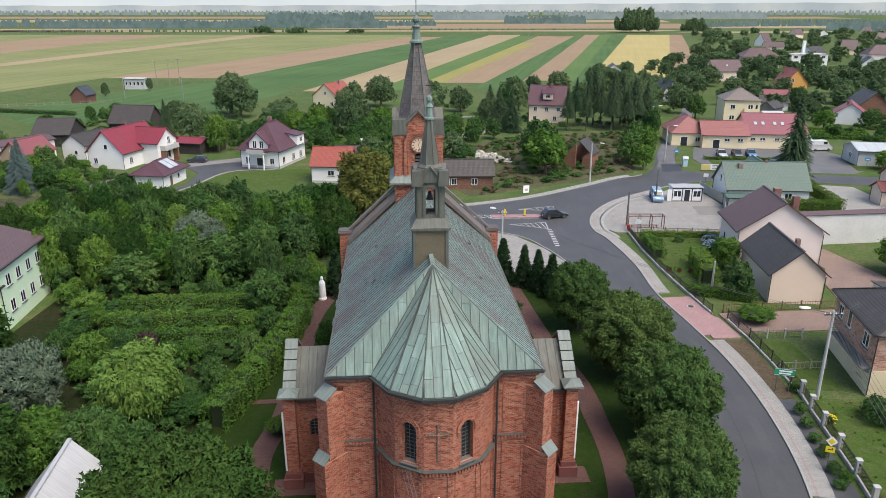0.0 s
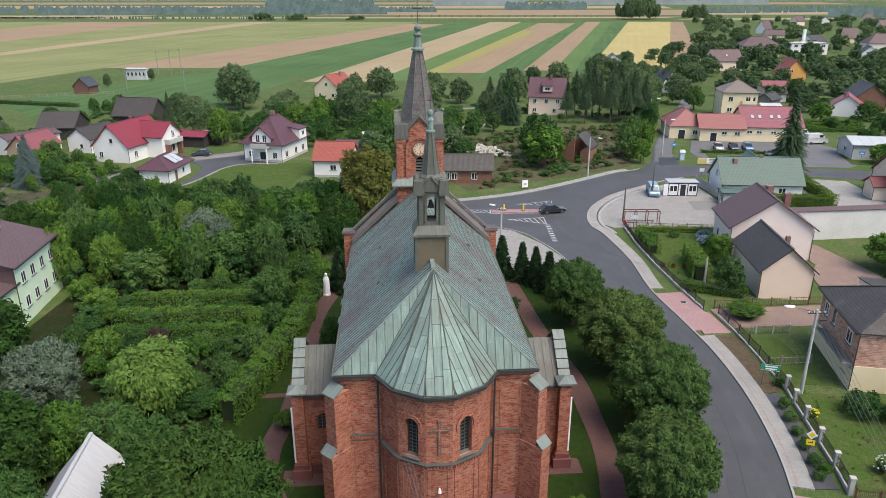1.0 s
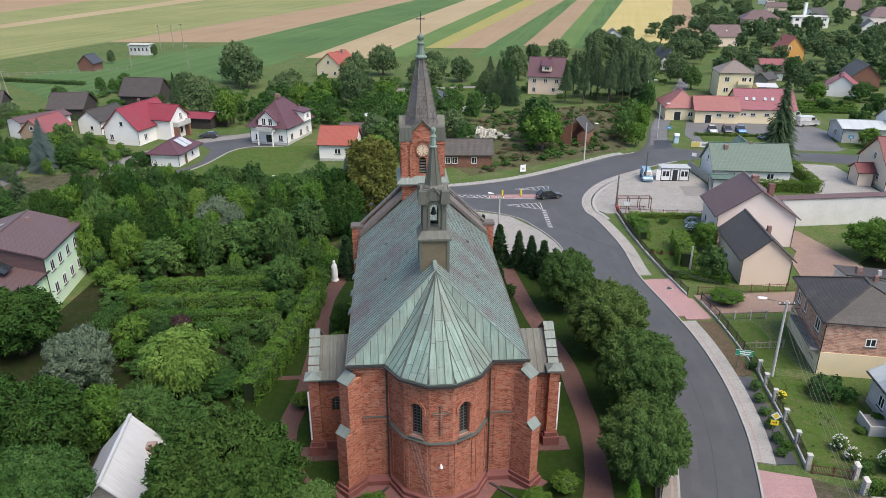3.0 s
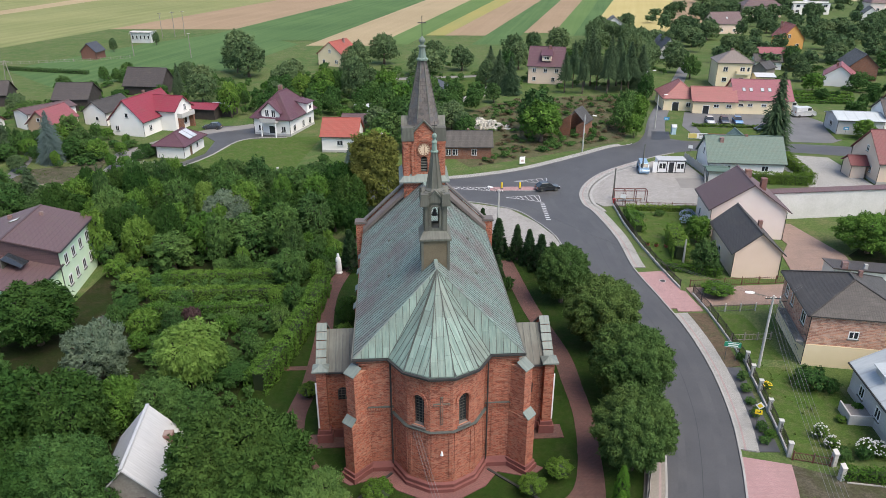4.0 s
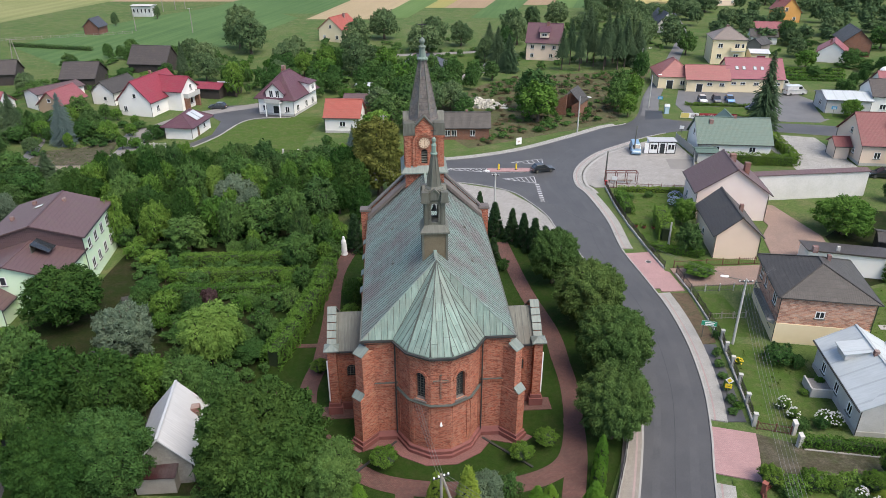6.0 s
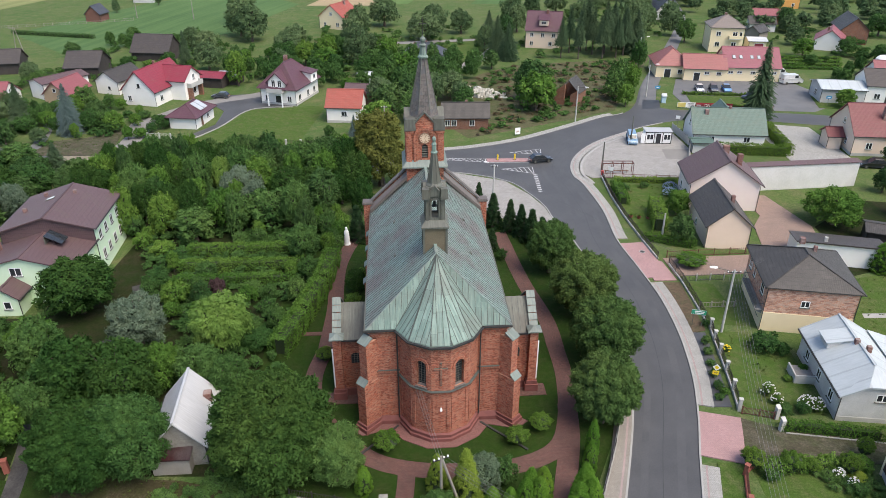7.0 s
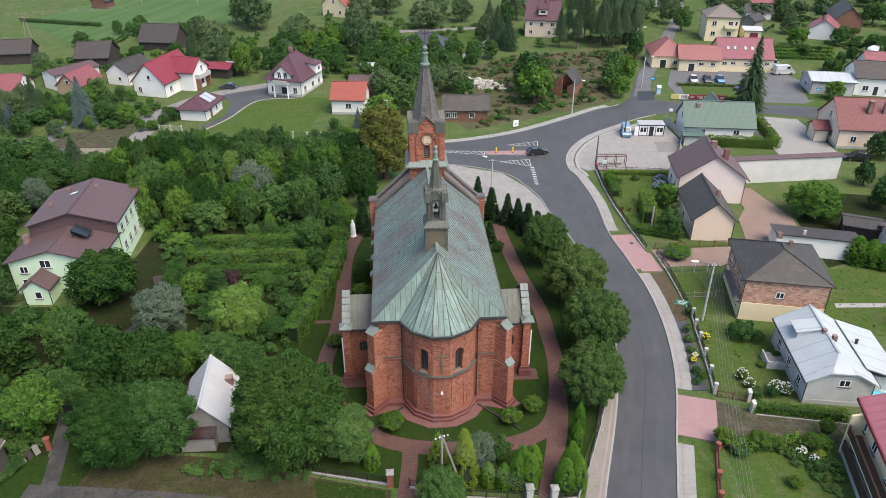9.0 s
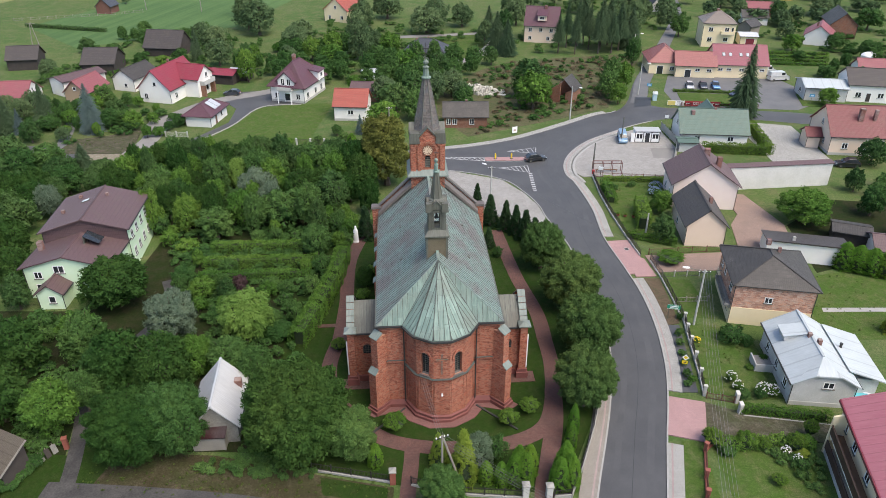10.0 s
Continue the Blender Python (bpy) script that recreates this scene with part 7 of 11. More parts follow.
part("side_wall", Shape().prism([(5.0, 5.1), (5.25, 5.1), (5.25, 6.5), (5.0, 6.5)], 0, [5.5, 5.5, 4.9, 4.9]), M_RENDER_CREAM, mh, "cream wing wall at the balcony's end")
part("terrace_base", Shape().box(-5.5, 5.0, 5.1, 6.38, 0, 0.7), M_RENDER_GREY, mh)
part("eave_fascia", Shape().box(-7.2, 7.2, 5.58, 5.66, 5.3, 5.5), M_TILE_BRICKRED, mh, "dark red eave board")

# white boundary wall with pink coping, beside the pink house
lw = thing("boundary_wall", 0, 0, 0, 0, "long white rendered wall of an outbuilding with a pinkish coping", "wall")
A, B = Vector((52.3, 98.0)), Vector((72.5, 100.4))
part("wall", Shape().prism([A, B, B + Vector((-0.1, 1.1)), A + Vector((-0.1, 1.1))], 0, 4.5), plain("stained_white_render", (0.48, 0.48, 0.45), (0.63, 0.62, 0.60), 0.35, 4.0, 0.9, 0, 0.2), lw)
part("coping", Shape().prism([A + Vector((-0.2, -0.2)), B + Vector((0.2, -0.2)), B + Vector((0.1, 1.4)), A + Vector((-0.3, 1.4))], [4.5, 4.5, 4.7, 4.7], [4.6, 4.6, 4.8, 4.8]), M_TILE_PURPLE, lw)

# far houses among the trees, east side
house("house", 78.7, 336.3, 81.9, 10.5, 11.4, 3.9, 8.2, M_RENDER_WHITE, M_TILE_OLD, "white gabled house with a grey roof", wins=[("x-", 0, 4.5, 1.0, 1.2), ("x-", 2.5, 1.0, 1.2, 1.2)])
house("house", 83.9, 270.0, 91.2, 14.0, 7.5, 3.1, 7.3, M_RENDER_WHITE, M_TILE_NAVY, "white house with a steep anthracite roof", wins=[("x-", 0, 1.0, 1.2, 1.4), ("x-", 0, 4.2, 0.9, 1.0)])
house("house", 142.0, 294.3, 83.8, 13.0, 9.5, 3.9, 9.5, M_RENDER_ORANGE, M_TILE_ORANGE, "bright orange gabled house with a red roof", wins=[("x-", -1.5, 4.4, 1.2, 1.4), ("x-", 2, 1.0, 1.2, 1.2)], chims=[(4, 2, 0.5, 0.8)])
house("house", 132.9, 343.8, 8.0, 15.0, 12.0, 4.4, 9.4, M_RENDER_PEACH, M_TILE_PURPLE, "peach house with a purple-brown roof", wins=[("y-", -3, 1.0, 1.2, 1.3), ("y-", 3, 1.0, 1.2, 1.3)], skylights=[(0, -1, 0.5)])
house("house", 181.6, 421.0, -5.9, 22.0, 14.0, 6.0, 10.8, M_RENDER_PEACH, M_TILE_PURPLE, "large house with a purple-brown hip roof", hip=7.0, wins=[("y-", s, 1.6, 1.6, 1.6) for s in (-6, 0, 6)])
sc = house("school", 216.1, 434.4, -1.0, 22.2, 11.0, 6.4, 7.0, M_RENDER_WHITE, M_CONCRETE, "flat-roofed white building with rows of windows", category="building", hip=4.0, wins=[("y-", s, z, 2.2, 1.4) for s in (-8, -4, 0, 4, 8) for z in (1.2, 4.2)])
part("chimney", Shape().box(-2.4, -0.9, 0, 1.5, 6.5, 14.0), M_WHITE, sc, "tall white chimney")
house("house", 264.0, 440.0, -7.4, 20.0, 13.0, 6.0, 11.5, M_RENDER_PINK, M_TILE_PURPLE, "pink house with a purple hip roof", hip=6.0, wins=[("y-", s, 1.6, 1.6, 1.6) for s in (-5, 0, 5)])
house("house", 238.0, 470.0, 30, 14.0, 10.0, 5.0, 9.0, M_RENDER_WHITE, M_TILE_OLD, "far white house with a grey roof")
house("house", 231.0, 395.0, 70, 12.0, 9.0, 3.4, 7.6, M_RENDER_WHITE, M_TILE_OLD, "far white gabled house among trees")
frng = random.Random(77)
for k in range(26):
    x, y = frng.uniform(190, 620), frng.uniform(430, 900)
    if x > 0.75 * y + 40 or x < 0.38 * y:
        continue
    house("house", x, y, frng.choice((-8, 80, 30)), frng.uniform(10, 15), frng.uniform(8, 11), frng.uniform(3.5, 6), frng.uniform(8, 11), frng.choice((M_RENDER_WHITE, M_RENDER_PEACH, M_RENDER_CREAM)),
          frng.choice((M_TILE_BRICKRED, M_TILE_PURPLE, M_TILE_OLD, M_TILE_BROWN)), "far village house half hidden by trees")

# ---- trees and shrubs ----
def blob_leaves(seed, height, radius, bottom, clumps, per, size, droop=0.0, upright=0.0, cone=0.0, uneven=0.25, tuft=(0.11, 0.24), skirt=5.0):
    """A crown of small leaf faces over boughs of an uneven, lobed outline."""
    rs = np.random.RandomState(seed)
    cz, rz = (height + bottom) / 2, (height - bottom) / 2
    lobes = [(rs.normal(size=3), rs.uniform(0.5, 1.0)) for _ in range(9)]
    boughs = clumps if cone else max(9, clumps // 3)
    heads, reach = [], []
    for k in range(boughs):
        u = (k + 0.5) / boughs * 2 - 1
        a = k * 2.399963 + rs.uniform(-0.5, 0.5)
        rr = 1 - ((u + 1) / 2) ** cone * 0.96 if cone else math.sqrt(max(0.0, 1 - u * u))
        d = np.array([rr * math.cos(a), rr * math.sin(a), u])
        lobe = max(w * max(0.0, float(d @ v) / np.linalg.norm(v)) ** 2 for v, w in lobes)
        heads.append(d)
        reach.append((1 - uneven) + uneven * lobe - rs.uniform(0.0, 0.10) - (0.14 * rs.uniform() if k % 5 == 0 else 0))
    heads, reach = np.array(heads), np.array(reach)
    n = clumps * per
    if cone:
        c = np.repeat(heads * np.stack([radius * reach, radius * reach, np.full(boughs, rz)], axis=1) + np.array([0, 0, cz]), per, axis=0)
        out = c - np.array([0, 0, cz])
        d = rs.normal(size=(n, 3)) + out / (np.linalg.norm(out, axis=1)[:, None] + 1e-9) * 0.7
        d /= np.linalg.norm(d, axis=1)[:, None]
        p = c + d * (radius * rs.uniform(*tuft, n) * rs.uniform(0.45, 1.2, n))[:, None]
    else:
        # every bough swells out of the crown like a cushion, with a crevice round it
        d = rs.normal(size=(n, 3)) + np.array([0, 0, 0.25])
        d /= np.linalg.norm(d, axis=1)[:, None]
        wide = 2.0 / math.sqrt(boughs)
        near = np.concatenate([(d[i:i + 4000] @ heads.T).argmax(axis=1) for i in range(0, n, 4000)])
        aside = (d - heads[near]) / wide
        far_ = np.minimum(1.4, np.linalg.norm(aside, axis=1))
        h = reach[near] * (1 - 0.85 * wide * far_ ** 2) * rs.uniform(0.87, 1.03, n) * np.where(rs.uniform(size=n) < 0.16, rs.uniform(1.0, 1.0 + 0.45 * wide, n), 1.0)
        low = np.where(d[:, 2] < 0, np.sqrt((1 - np.abs(d[:, 2]) ** skirt) / np.maximum(1 - d[:, 2] ** 2, 0.02)), 1.0)  # full towards the ground
        p = d * h[:, None] * np.stack([radius * low, radius * low, np.full(n, rz)], axis=1) + np.array([0, 0, cz])
        out = d * 0.55 + aside * 0.75
    out /= np.linalg.norm(out, axis=1)[:, None] + 1e-9
    cs = heads * reach[:, None] * np.array([radius, radius, rz]) + np.array([0, 0, cz])
    p[:, 2] -= droop * rs.uniform(0, 1, n) * radius * 0.3
    p[:, 2] = np.maximum(p[:, 2], 0.05)
    # leaves lie over one another like shingles, tips raised
    face = d * 0.3 + out * 0.8 + rs.normal(size=(n, 3)) * 0.52 + np.array([0, 0, 0.2])
    face /= np.linalg.norm(face, axis=1)[:, None]
    tip = rs.normal(size=(n, 3)) * 0.8 + out * 0.5
    tip[:, 2] += 1.4 * upright - 0.3 - 1.6 * droop
    tip -= face * (tip * face).sum(axis=1)[:, None]
    tip /= np.linalg.norm(tip, axis=1)[:, None] + 1e-9
    tip = tip + d * 0.55
    tip /= np.linalg.norm(tip, axis=1)[:, None]
    side = np.cross(tip, face)
    side /= np.linalg.norm(side, axis=1)[:, None] + 1e-9
    w = size * rs.uniform(0.6, 1.25, n)[:, None]
    h = w * (1.9 if upright or droop else 1.5)
    v = np.stack([p - tip * h * 0.4 - side * w * 0.5, p - tip * h * 0.4 + side * w * 0.5, p + tip * h * 0.6], axis=1).reshape(-1, 3)
    # a dark core below the outer leaves paints shade into the crown's gaps
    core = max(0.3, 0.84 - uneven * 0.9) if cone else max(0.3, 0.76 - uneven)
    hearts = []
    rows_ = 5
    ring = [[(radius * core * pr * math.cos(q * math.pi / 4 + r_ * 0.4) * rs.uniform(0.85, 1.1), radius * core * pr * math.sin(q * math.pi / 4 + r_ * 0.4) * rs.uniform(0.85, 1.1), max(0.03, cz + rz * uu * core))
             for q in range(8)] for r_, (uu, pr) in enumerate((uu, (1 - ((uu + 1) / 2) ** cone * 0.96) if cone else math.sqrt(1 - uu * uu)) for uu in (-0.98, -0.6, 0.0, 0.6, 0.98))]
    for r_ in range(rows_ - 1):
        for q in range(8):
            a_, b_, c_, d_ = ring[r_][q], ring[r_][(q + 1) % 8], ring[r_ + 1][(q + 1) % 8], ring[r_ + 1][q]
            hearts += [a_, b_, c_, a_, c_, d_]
    return v, np.array(hearts), cs


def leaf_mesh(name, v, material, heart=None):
    """Triangles of leaf; heart: those of the dark core painted as inner shade."""
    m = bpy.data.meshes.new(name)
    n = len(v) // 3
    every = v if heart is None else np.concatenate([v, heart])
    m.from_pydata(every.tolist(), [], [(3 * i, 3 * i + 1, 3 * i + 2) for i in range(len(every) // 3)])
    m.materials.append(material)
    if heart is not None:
        m.materials.append(M_CROWN_SHADE)
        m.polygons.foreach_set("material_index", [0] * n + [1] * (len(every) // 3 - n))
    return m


def crown_mesh(name, material, *args, **kw):
    v, heart, cs = blob_leaves(*args, **kw)
    return leaf_mesh(name, v, material, heart), cs


def trunk_mesh(name, height, r, cs, limbs=9, seed=0):
    rng = random.Random(seed)
    s = Shape()
    top = height * 0.62
    rings, x, y = [], 0.0, 0.0
    for k in range(6):
        z = top * k / 5
        rr = r * (1.35 if k == 0 else 1.0) * (1 - 0.13 * k)
        rings.append([(x + rr * math.cos(i * math.pi / 3), y + rr * math.sin(i * math.pi / 3), z) for i in range(6)])
        x, y = x + rng.uniform(-0.05, 0.05) * height / 8, y + rng.uniform(-0.05, 0.05) * height / 8
    s.loft(rings)
    for k in range(min(limbs, len(cs))):
        c = cs[-1 - (k * 3) % len(cs)]
        z0 = top * rng.uniform(0.45, 0.95)
        s.rod((x * z0 / top, y * z0 / top, z0), (c[0] * 0.85, c[1] * 0.85, max(z0 + 0.3, c[2])), r * 0.38, 4, r * 0.1)
    return s.data(name, M_BARK)


def spruce_mesh(name, material, seed, height, radius, levels, per, bare=0.08, tipdown=0.35):
    """Whorls of drooping branches, each a spray of narrow faces."""
    rs = np.random.RandomState(seed)
    vs = []
    for k in range(levels):
        u = k / (levels - 1)
        z = height * (bare + (1 - bare) * u * 0.985)
        reach = radius * (1 - u) ** 0.8 * rs.uniform(0.85, 1.1) + 0.12
        nb = max(5, int(9 * (1 - u) + 5))
        for b in range(nb):
            a = 2 * math.pi * (b + rs.uniform(-0.3, 0.3)) / nb + k * 0.7
            ca, sa = math.cos(a), math.sin(a)
            length = reach * rs.uniform(0.75, 1.12)
            for q in range(per):
                f = (q + rs.uniform(0.2, 0.9)) / per
                x = length * f
                zz = z - tipdown * x * f + rs.uniform(-0.08, 0.08)
                off = (1 - 0.5 * f) * length * 0.28 * rs.uniform(-1, 1)
                w = height * 0.022 + length * 0.10 * (1.2 - f)
                cx, cy = x * ca - off * sa, x * sa + off * ca
                ln = length * 0.30 + 0.1
                tx, ty = ln * math.cos(a + off * 0.4), ln * math.sin(a + off * 0.4)
                vs += [(cx - sa * w * 0.5, cy + ca * w * 0.5, zz + 0.04), (cx + tx * 0.1, cy + ty * 0.1, zz + w * 0.45),
                       (cx + sa * w * 0.5, cy - ca * w * 0.5, zz + 0.04), (cx + tx, cy + ty, zz - tipdown * ln * 0.9 - rs.uniform(0, 0.1))]
    m = bpy.data.meshes.new(name)
    n = len(vs) // 4
    m.from_pydata(vs, [], [(4 * i, 4 * i + 1, 4 * i + 2, 4 * i + 3) for i in range(n)])
    m.materials.append(material)
    return m


STOCK = {}


def stock(kind):
    """Three growths of each kind of tree, all 1 m of radius and height scaled when planted."""
    if kind in STOCK:
        return STOCK[kind]
    out = []
    spec = {  # material, height, radius, bottom, clumps, leaves in each, leaf size, more
        "lime": (M_LIME_LEAF, 8.6, 4.6, 0.7, 440, 92, 0.155, dict(uneven=0.06, upright=0.25, skirt=2.4)),
        "walnut": (M_FRESH_LEAF, 6.5, 4.6, 0.3, 220, 50, 0.19, dict(uneven=0.30, upright=0.2)),
        "mixed_near": (M_MIX_LEAF, 6.5, 3.6, 0.1, 240, 34, 0.19, dict(uneven=0.28, upright=0.25)),
        "oak_near": (M_SHADE_LEAF, 9.0, 5.6, 0.3, 480, 104, 0.165, dict(uneven=0.20, upright=0.3)),
        "ash_near": (M_MIX_LEAF, 9.0, 4.4, 0.3, 330, 100, 0.15, dict(uneven=0.22, upright=0.4)),
        "oak": (M_OAK_LEAF, 9.0, 5.0, 0.3, 250, 28, 0.30, dict(uneven=0.26)),
        "oak_shade": (M_SHADE_LEAF, 9.0, 5.0, 0.3, 290, 26, 0.275, dict(uneven=0.26, upright=0.2)),
        "olive": (M_OLIVE_LEAF, 12.0, 5.0, 0.2, 350, 50, 0.26, dict(uneven=0.36)),
        "mixed": (M_MIX_LEAF, 6.5, 3.6, 0.1, 135, 26, 0.255, dict(uneven=0.30, upright=0.15)),
        "silver": (M_SILVER_LEAF, 6.5, 4.0, 0.3, 220, 50, 0.155, dict(uneven=0.34, upright=0.8)),
        "willow": (M_WILLOW_LEAF, 7.0, 4.0, 0.3, 220, 54, 0.17, dict(uneven=0.32, droop=0.5)),
        "shrub": (M_HEDGE_LEAF, 1.8, 1.1, 0.05, 210, 34, 0.062, dict(uneven=0.02, skirt=0.4)),
        "bush": (M_MIX_LEAF, 3.0, 2.2, 0.05, 78, 22, 0.19, dict(uneven=0.30)),
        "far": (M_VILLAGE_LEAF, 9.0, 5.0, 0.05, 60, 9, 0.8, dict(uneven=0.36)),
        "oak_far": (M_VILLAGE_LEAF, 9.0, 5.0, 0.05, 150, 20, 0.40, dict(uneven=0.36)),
        "mixed_far": (M_MIX_LEAF, 6.5, 3.6, 0.05, 105, 20, 0.34, dict(uneven=0.36)),
        "dry": (M_DRY_LEAF, 3.0, 2.2, 0.05, 24, 12, 0.26, dict(uneven=0.4, upright=0.3)),
        "tuft": (M_TUFT_LEAF, 1.0, 1.0, 0.02, 12, 6, 0.16, dict(uneven=0.5, upright=0.6)),
        "purple": (M_PURPLE_LEAF, 3.0, 2.2, 0.05, 70, 22, 0.22, dict(uneven=0.38)),
        "teal": (M_TEAL_LEAF, 4.5, 2.0, 0.05, 140, 60, 0.10, dict(uneven=0.22)),
        "low": (M_MIX_LEAF, 3.0, 2.2, 0.05, 27, 11, 0.44, dict(uneven=0.4)),
        "thuja": (M_THUJA_LEAF, 4.2, 1.0, 0.05, 230, 40, 0.075, dict(uneven=0.02, upright=0.9, cone=3.4)),
        "gold": (M_YELLOW_LEAF, 4.2, 1.1, 0.05, 170, 46, 0.08, dict(uneven=0.10, upright=0.7, cone=1.6)),
        "dark_thuja": (M_DKTHUJA_LEAF, 4.5, 1.1, 0.05, 110, 34, 0.14, dict(uneven=0.12, upright=0.6, cone=1.15)),
    }
    for g_ in range(3):
        if kind == "spruce":
            cr_ = spruce_mesh("crown", M_SPRUCE_LEAF, 50 + g_, 14.0, 3.0, 40, 9, 0.05)
            out.append((cr_, Shape().rod((0, 0, 0), (0, 0, 13.6), 0.22, 6, 0.03).data("trunk", M_BARK), 14.0, 3.0))
        elif kind == "pine":
            cr_ = spruce_mesh("crown", M_SPRUCE_LEAF, 70 + g_, 14.0, 2.4, 26, 8, 0.34, 0.2)
            out.append((cr_, Shape().rod((0, 0, 0), (0, 0, 13.6), 0.24, 6, 0.04).data("trunk", M_BARK), 14.0, 2.4))
        elif kind == "blue":
            cr_ = spruce_mesh("crown", M_BLUE_LEAF, 60 + g_, 9.0, 2.5, 32, 8, 0.03)
            out.append((cr_, Shape().rod((0, 0, 0), (0, 0, 8.6), 0.18, 6, 0.03).data("trunk", M_BARK), 9.0, 2.5))
        else:
            m, h, r, bottom, clumps, per, size, more = spec[kind]
            if g_ == 2 and kind in ("mixed", "mixed_near", "bush", "mixed_far"):
                m = M_FRESH_LEAF
            if g_ == 1 and kind in ("mixed", "mixed_far"):
                m = M_OAK_LEAF
            cr_, cs = crown_mesh("crown", m, 100 + 7 * g_ + len(kind), h, r, bottom, clumps, per, size, **more)
            out.append((cr_, trunk_mesh("trunk", h, 0.035 * h, cs, 9 if h > 4 else 4, g_), h, r))
    STOCK[kind] = out
    return out


TREE_RNG = random.Random(11)
PLANTED = []


def plant(kind, x, y, h, r, label, category="tree", group=""):
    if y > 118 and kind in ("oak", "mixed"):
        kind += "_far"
    elif y < 58 and x < -18 and kind == "mixed":
        kind = "mixed_near"
    crown, trunk, h0, r0 = TREE_RNG.choice(stock(kind))
    t = thing("tree" if category == "tree" else category.replace(" ", "_"), x, y, 0, TREE_RNG.uniform(0, 360), label, category, group)
    t.scale = (r / r0, r / r0, h / h0)
    part("trunk", trunk, None, t)
    part("crown", crown, None, t)
    PLANTED.append((x, y, r))
    return t


for x, y, h, r in [(14.5, 69.7, 8.0, 3.6), (17.2, 59.2, 8.8, 4.5), (17.9, 48.9, 8.8, 4.3), (15.9, 39.4, 8.3, 3.8)]:
    plant("lime", x, y, h, r, "round-crowned dark green lime tree beside the church", group="lime trees by the road")
for x, y, h, r in [(21.4, 145.3, 10.0, 6.0), (41.4, 154.1, 8.0, 3.3), (54.7, 184.9, 9.0, 2.8), (47.0, 162.0, 8.0, 3.0), (43.0, 149.0, 6.0, 2.6)]:
    plant("mixed", x, y, h, r, "leafy green roadside tree on the slope")
plant("oak_near", -15.4, 33.0, 10.3, 6.6, "broad dark green tree beside the churchyard fence")
plant("ash_near", -9.6, 31.6, 6.6, 3.0, "lower green tree growing into the broad one")
plant("oak_near", -32.4, 31.8, 8.6, 4.9, "broad green tree over the gravel lane")
plant("ash_near", -28.2, 32.6, 9.2, 4.2, "lighter green upright tree beside the old shed")
# Unseen trees, added left of the view to shade the outbuilding's corner.
for x, y, h, r in [(-55.0, 31.0, 9.0, 4.0), (-53.0, 24.0, 9.0, 4.0), (-51.0, 17.0, 9.0, 4.2)]:
    plant("oak_shade", x, y, h, r, "dark green tree behind the outbuilding")
plant("oak_shade", -45.3, 59.4, 8.0, 5.4, "dense dark tree before the mint house")
plant("oak_shade", -51.5, 45.0, 8.0, 4.4, "dark green garden tree")
plant("mixed", -44.4, 47.7, 7.0, 3.4, "leafy green tree beside the gravel lane")
plant("mixed", -42.9, 35.4, 7.0, 3.8, "bright green tree over the outbuilding")
plant("oak_shade", -48.8, 36.6, 8.0, 4.0, "dark green tree behind the outbuilding")
plant("oak_shade", -37.7, 42.5, 8.5, 4.2, "dark green tree along the gravel lane")
plant("oak_shade", -32.6, 41.5, 8.5, 4.2, "dark green tree behind the old shed")
plant("mixed", -25.5, 44.5, 6.0, 3.2, "leafy green tree behind the old shed")
plant("oak_shade", -57.0, 38.0, 8.5, 4.6, "dark tree beside the rough grass")
for x, y, h, r in [(-14.6, 94.6, 9.0, 3.4), (-17.2, 99.4, 9.5, 3.6), (-13.4, 88.4, 7.0, 2.3), (-16.0, 104.0, 8.0, 3.4)]:
    plant("oak_shade", x, y, h, r, "dark green tree beside the church tower")
plant("olive", -11.0, 100.5, 15.0, 6.2, "tall olive-green tree beside the church tower")
for x, y, h, r in [(-24.9, 190.8, 13.0, 5.0), (-63.6, 223.8, 13.0, 7.0), (-6.5, 227.2, 10.0, 8.0), (-66.3, 184.5, 9.0, 4.9), (-46.8, 201.0, 9.0, 5.4), (1.7, 155.0, 8.0, 4.3), (4.0, 148.0, 7.0, 3.5), (-3.0, 150.0, 9.0, 4.0)]:
    plant("oak", x, y, h, r, "dark green tree of the village")
for x, y, h, r in [(-53.8, 167.9, 10.0, 3.4), (-7.0, 136.6, 8.0, 3.9), (-11.9, 143.0, 8.0, 5.6), (-13.5, 127.0, 8.5, 4.5), (-32.7, 184.7, 7.0, 4.3), (-17.0, 196.2, 8.0, 4.5), (-2.0, 175.0, 7.0, 4.5), (-8.0, 166.0, 7.0, 4.5)]:
    plant("mixed", x, y, h, r, "bright green leafy village tree")
for x, y, h, r in [(-39.0, 42.1, 7.0, 3.6), (-33.9, 42.6, 7.0, 3.8), (-43.4, 35.5, 6.0, 3.0), (-40.3, 38.4, 6.0, 2.2), (-45.7, 49.5, 6.0, 3.5), (-27.1, 83.4, 7.0, 5.2), (-37.2, 79.2, 6.0, 4.1), (-35.6, 52.8, 5.0, 1.5),
                   (-70.6, 130.7, 5.0, 2.7), (-58.7, 58.5, 6.0, 2.3), (-21.9, 42.8, 6.0, 2.6), (-29.5, 45.0, 6.0, 2.7), (-19.8, 73.1, 6.0, 3.1), (-19.4, 89.4, 8.0, 3.9), (-26.0, 105.1, 7.0, 4.5), (-85.6, 107.4, 7.5, 5.0), (-77.6, 106.0, 6.4, 4.2), (-81.0, 102.0, 7.0, 4.0), (-70.1, 80.4, 8.0, 4.1)]:
    plant("mixed", x, y, h, r, "leafy green tree in the overgrown garden")
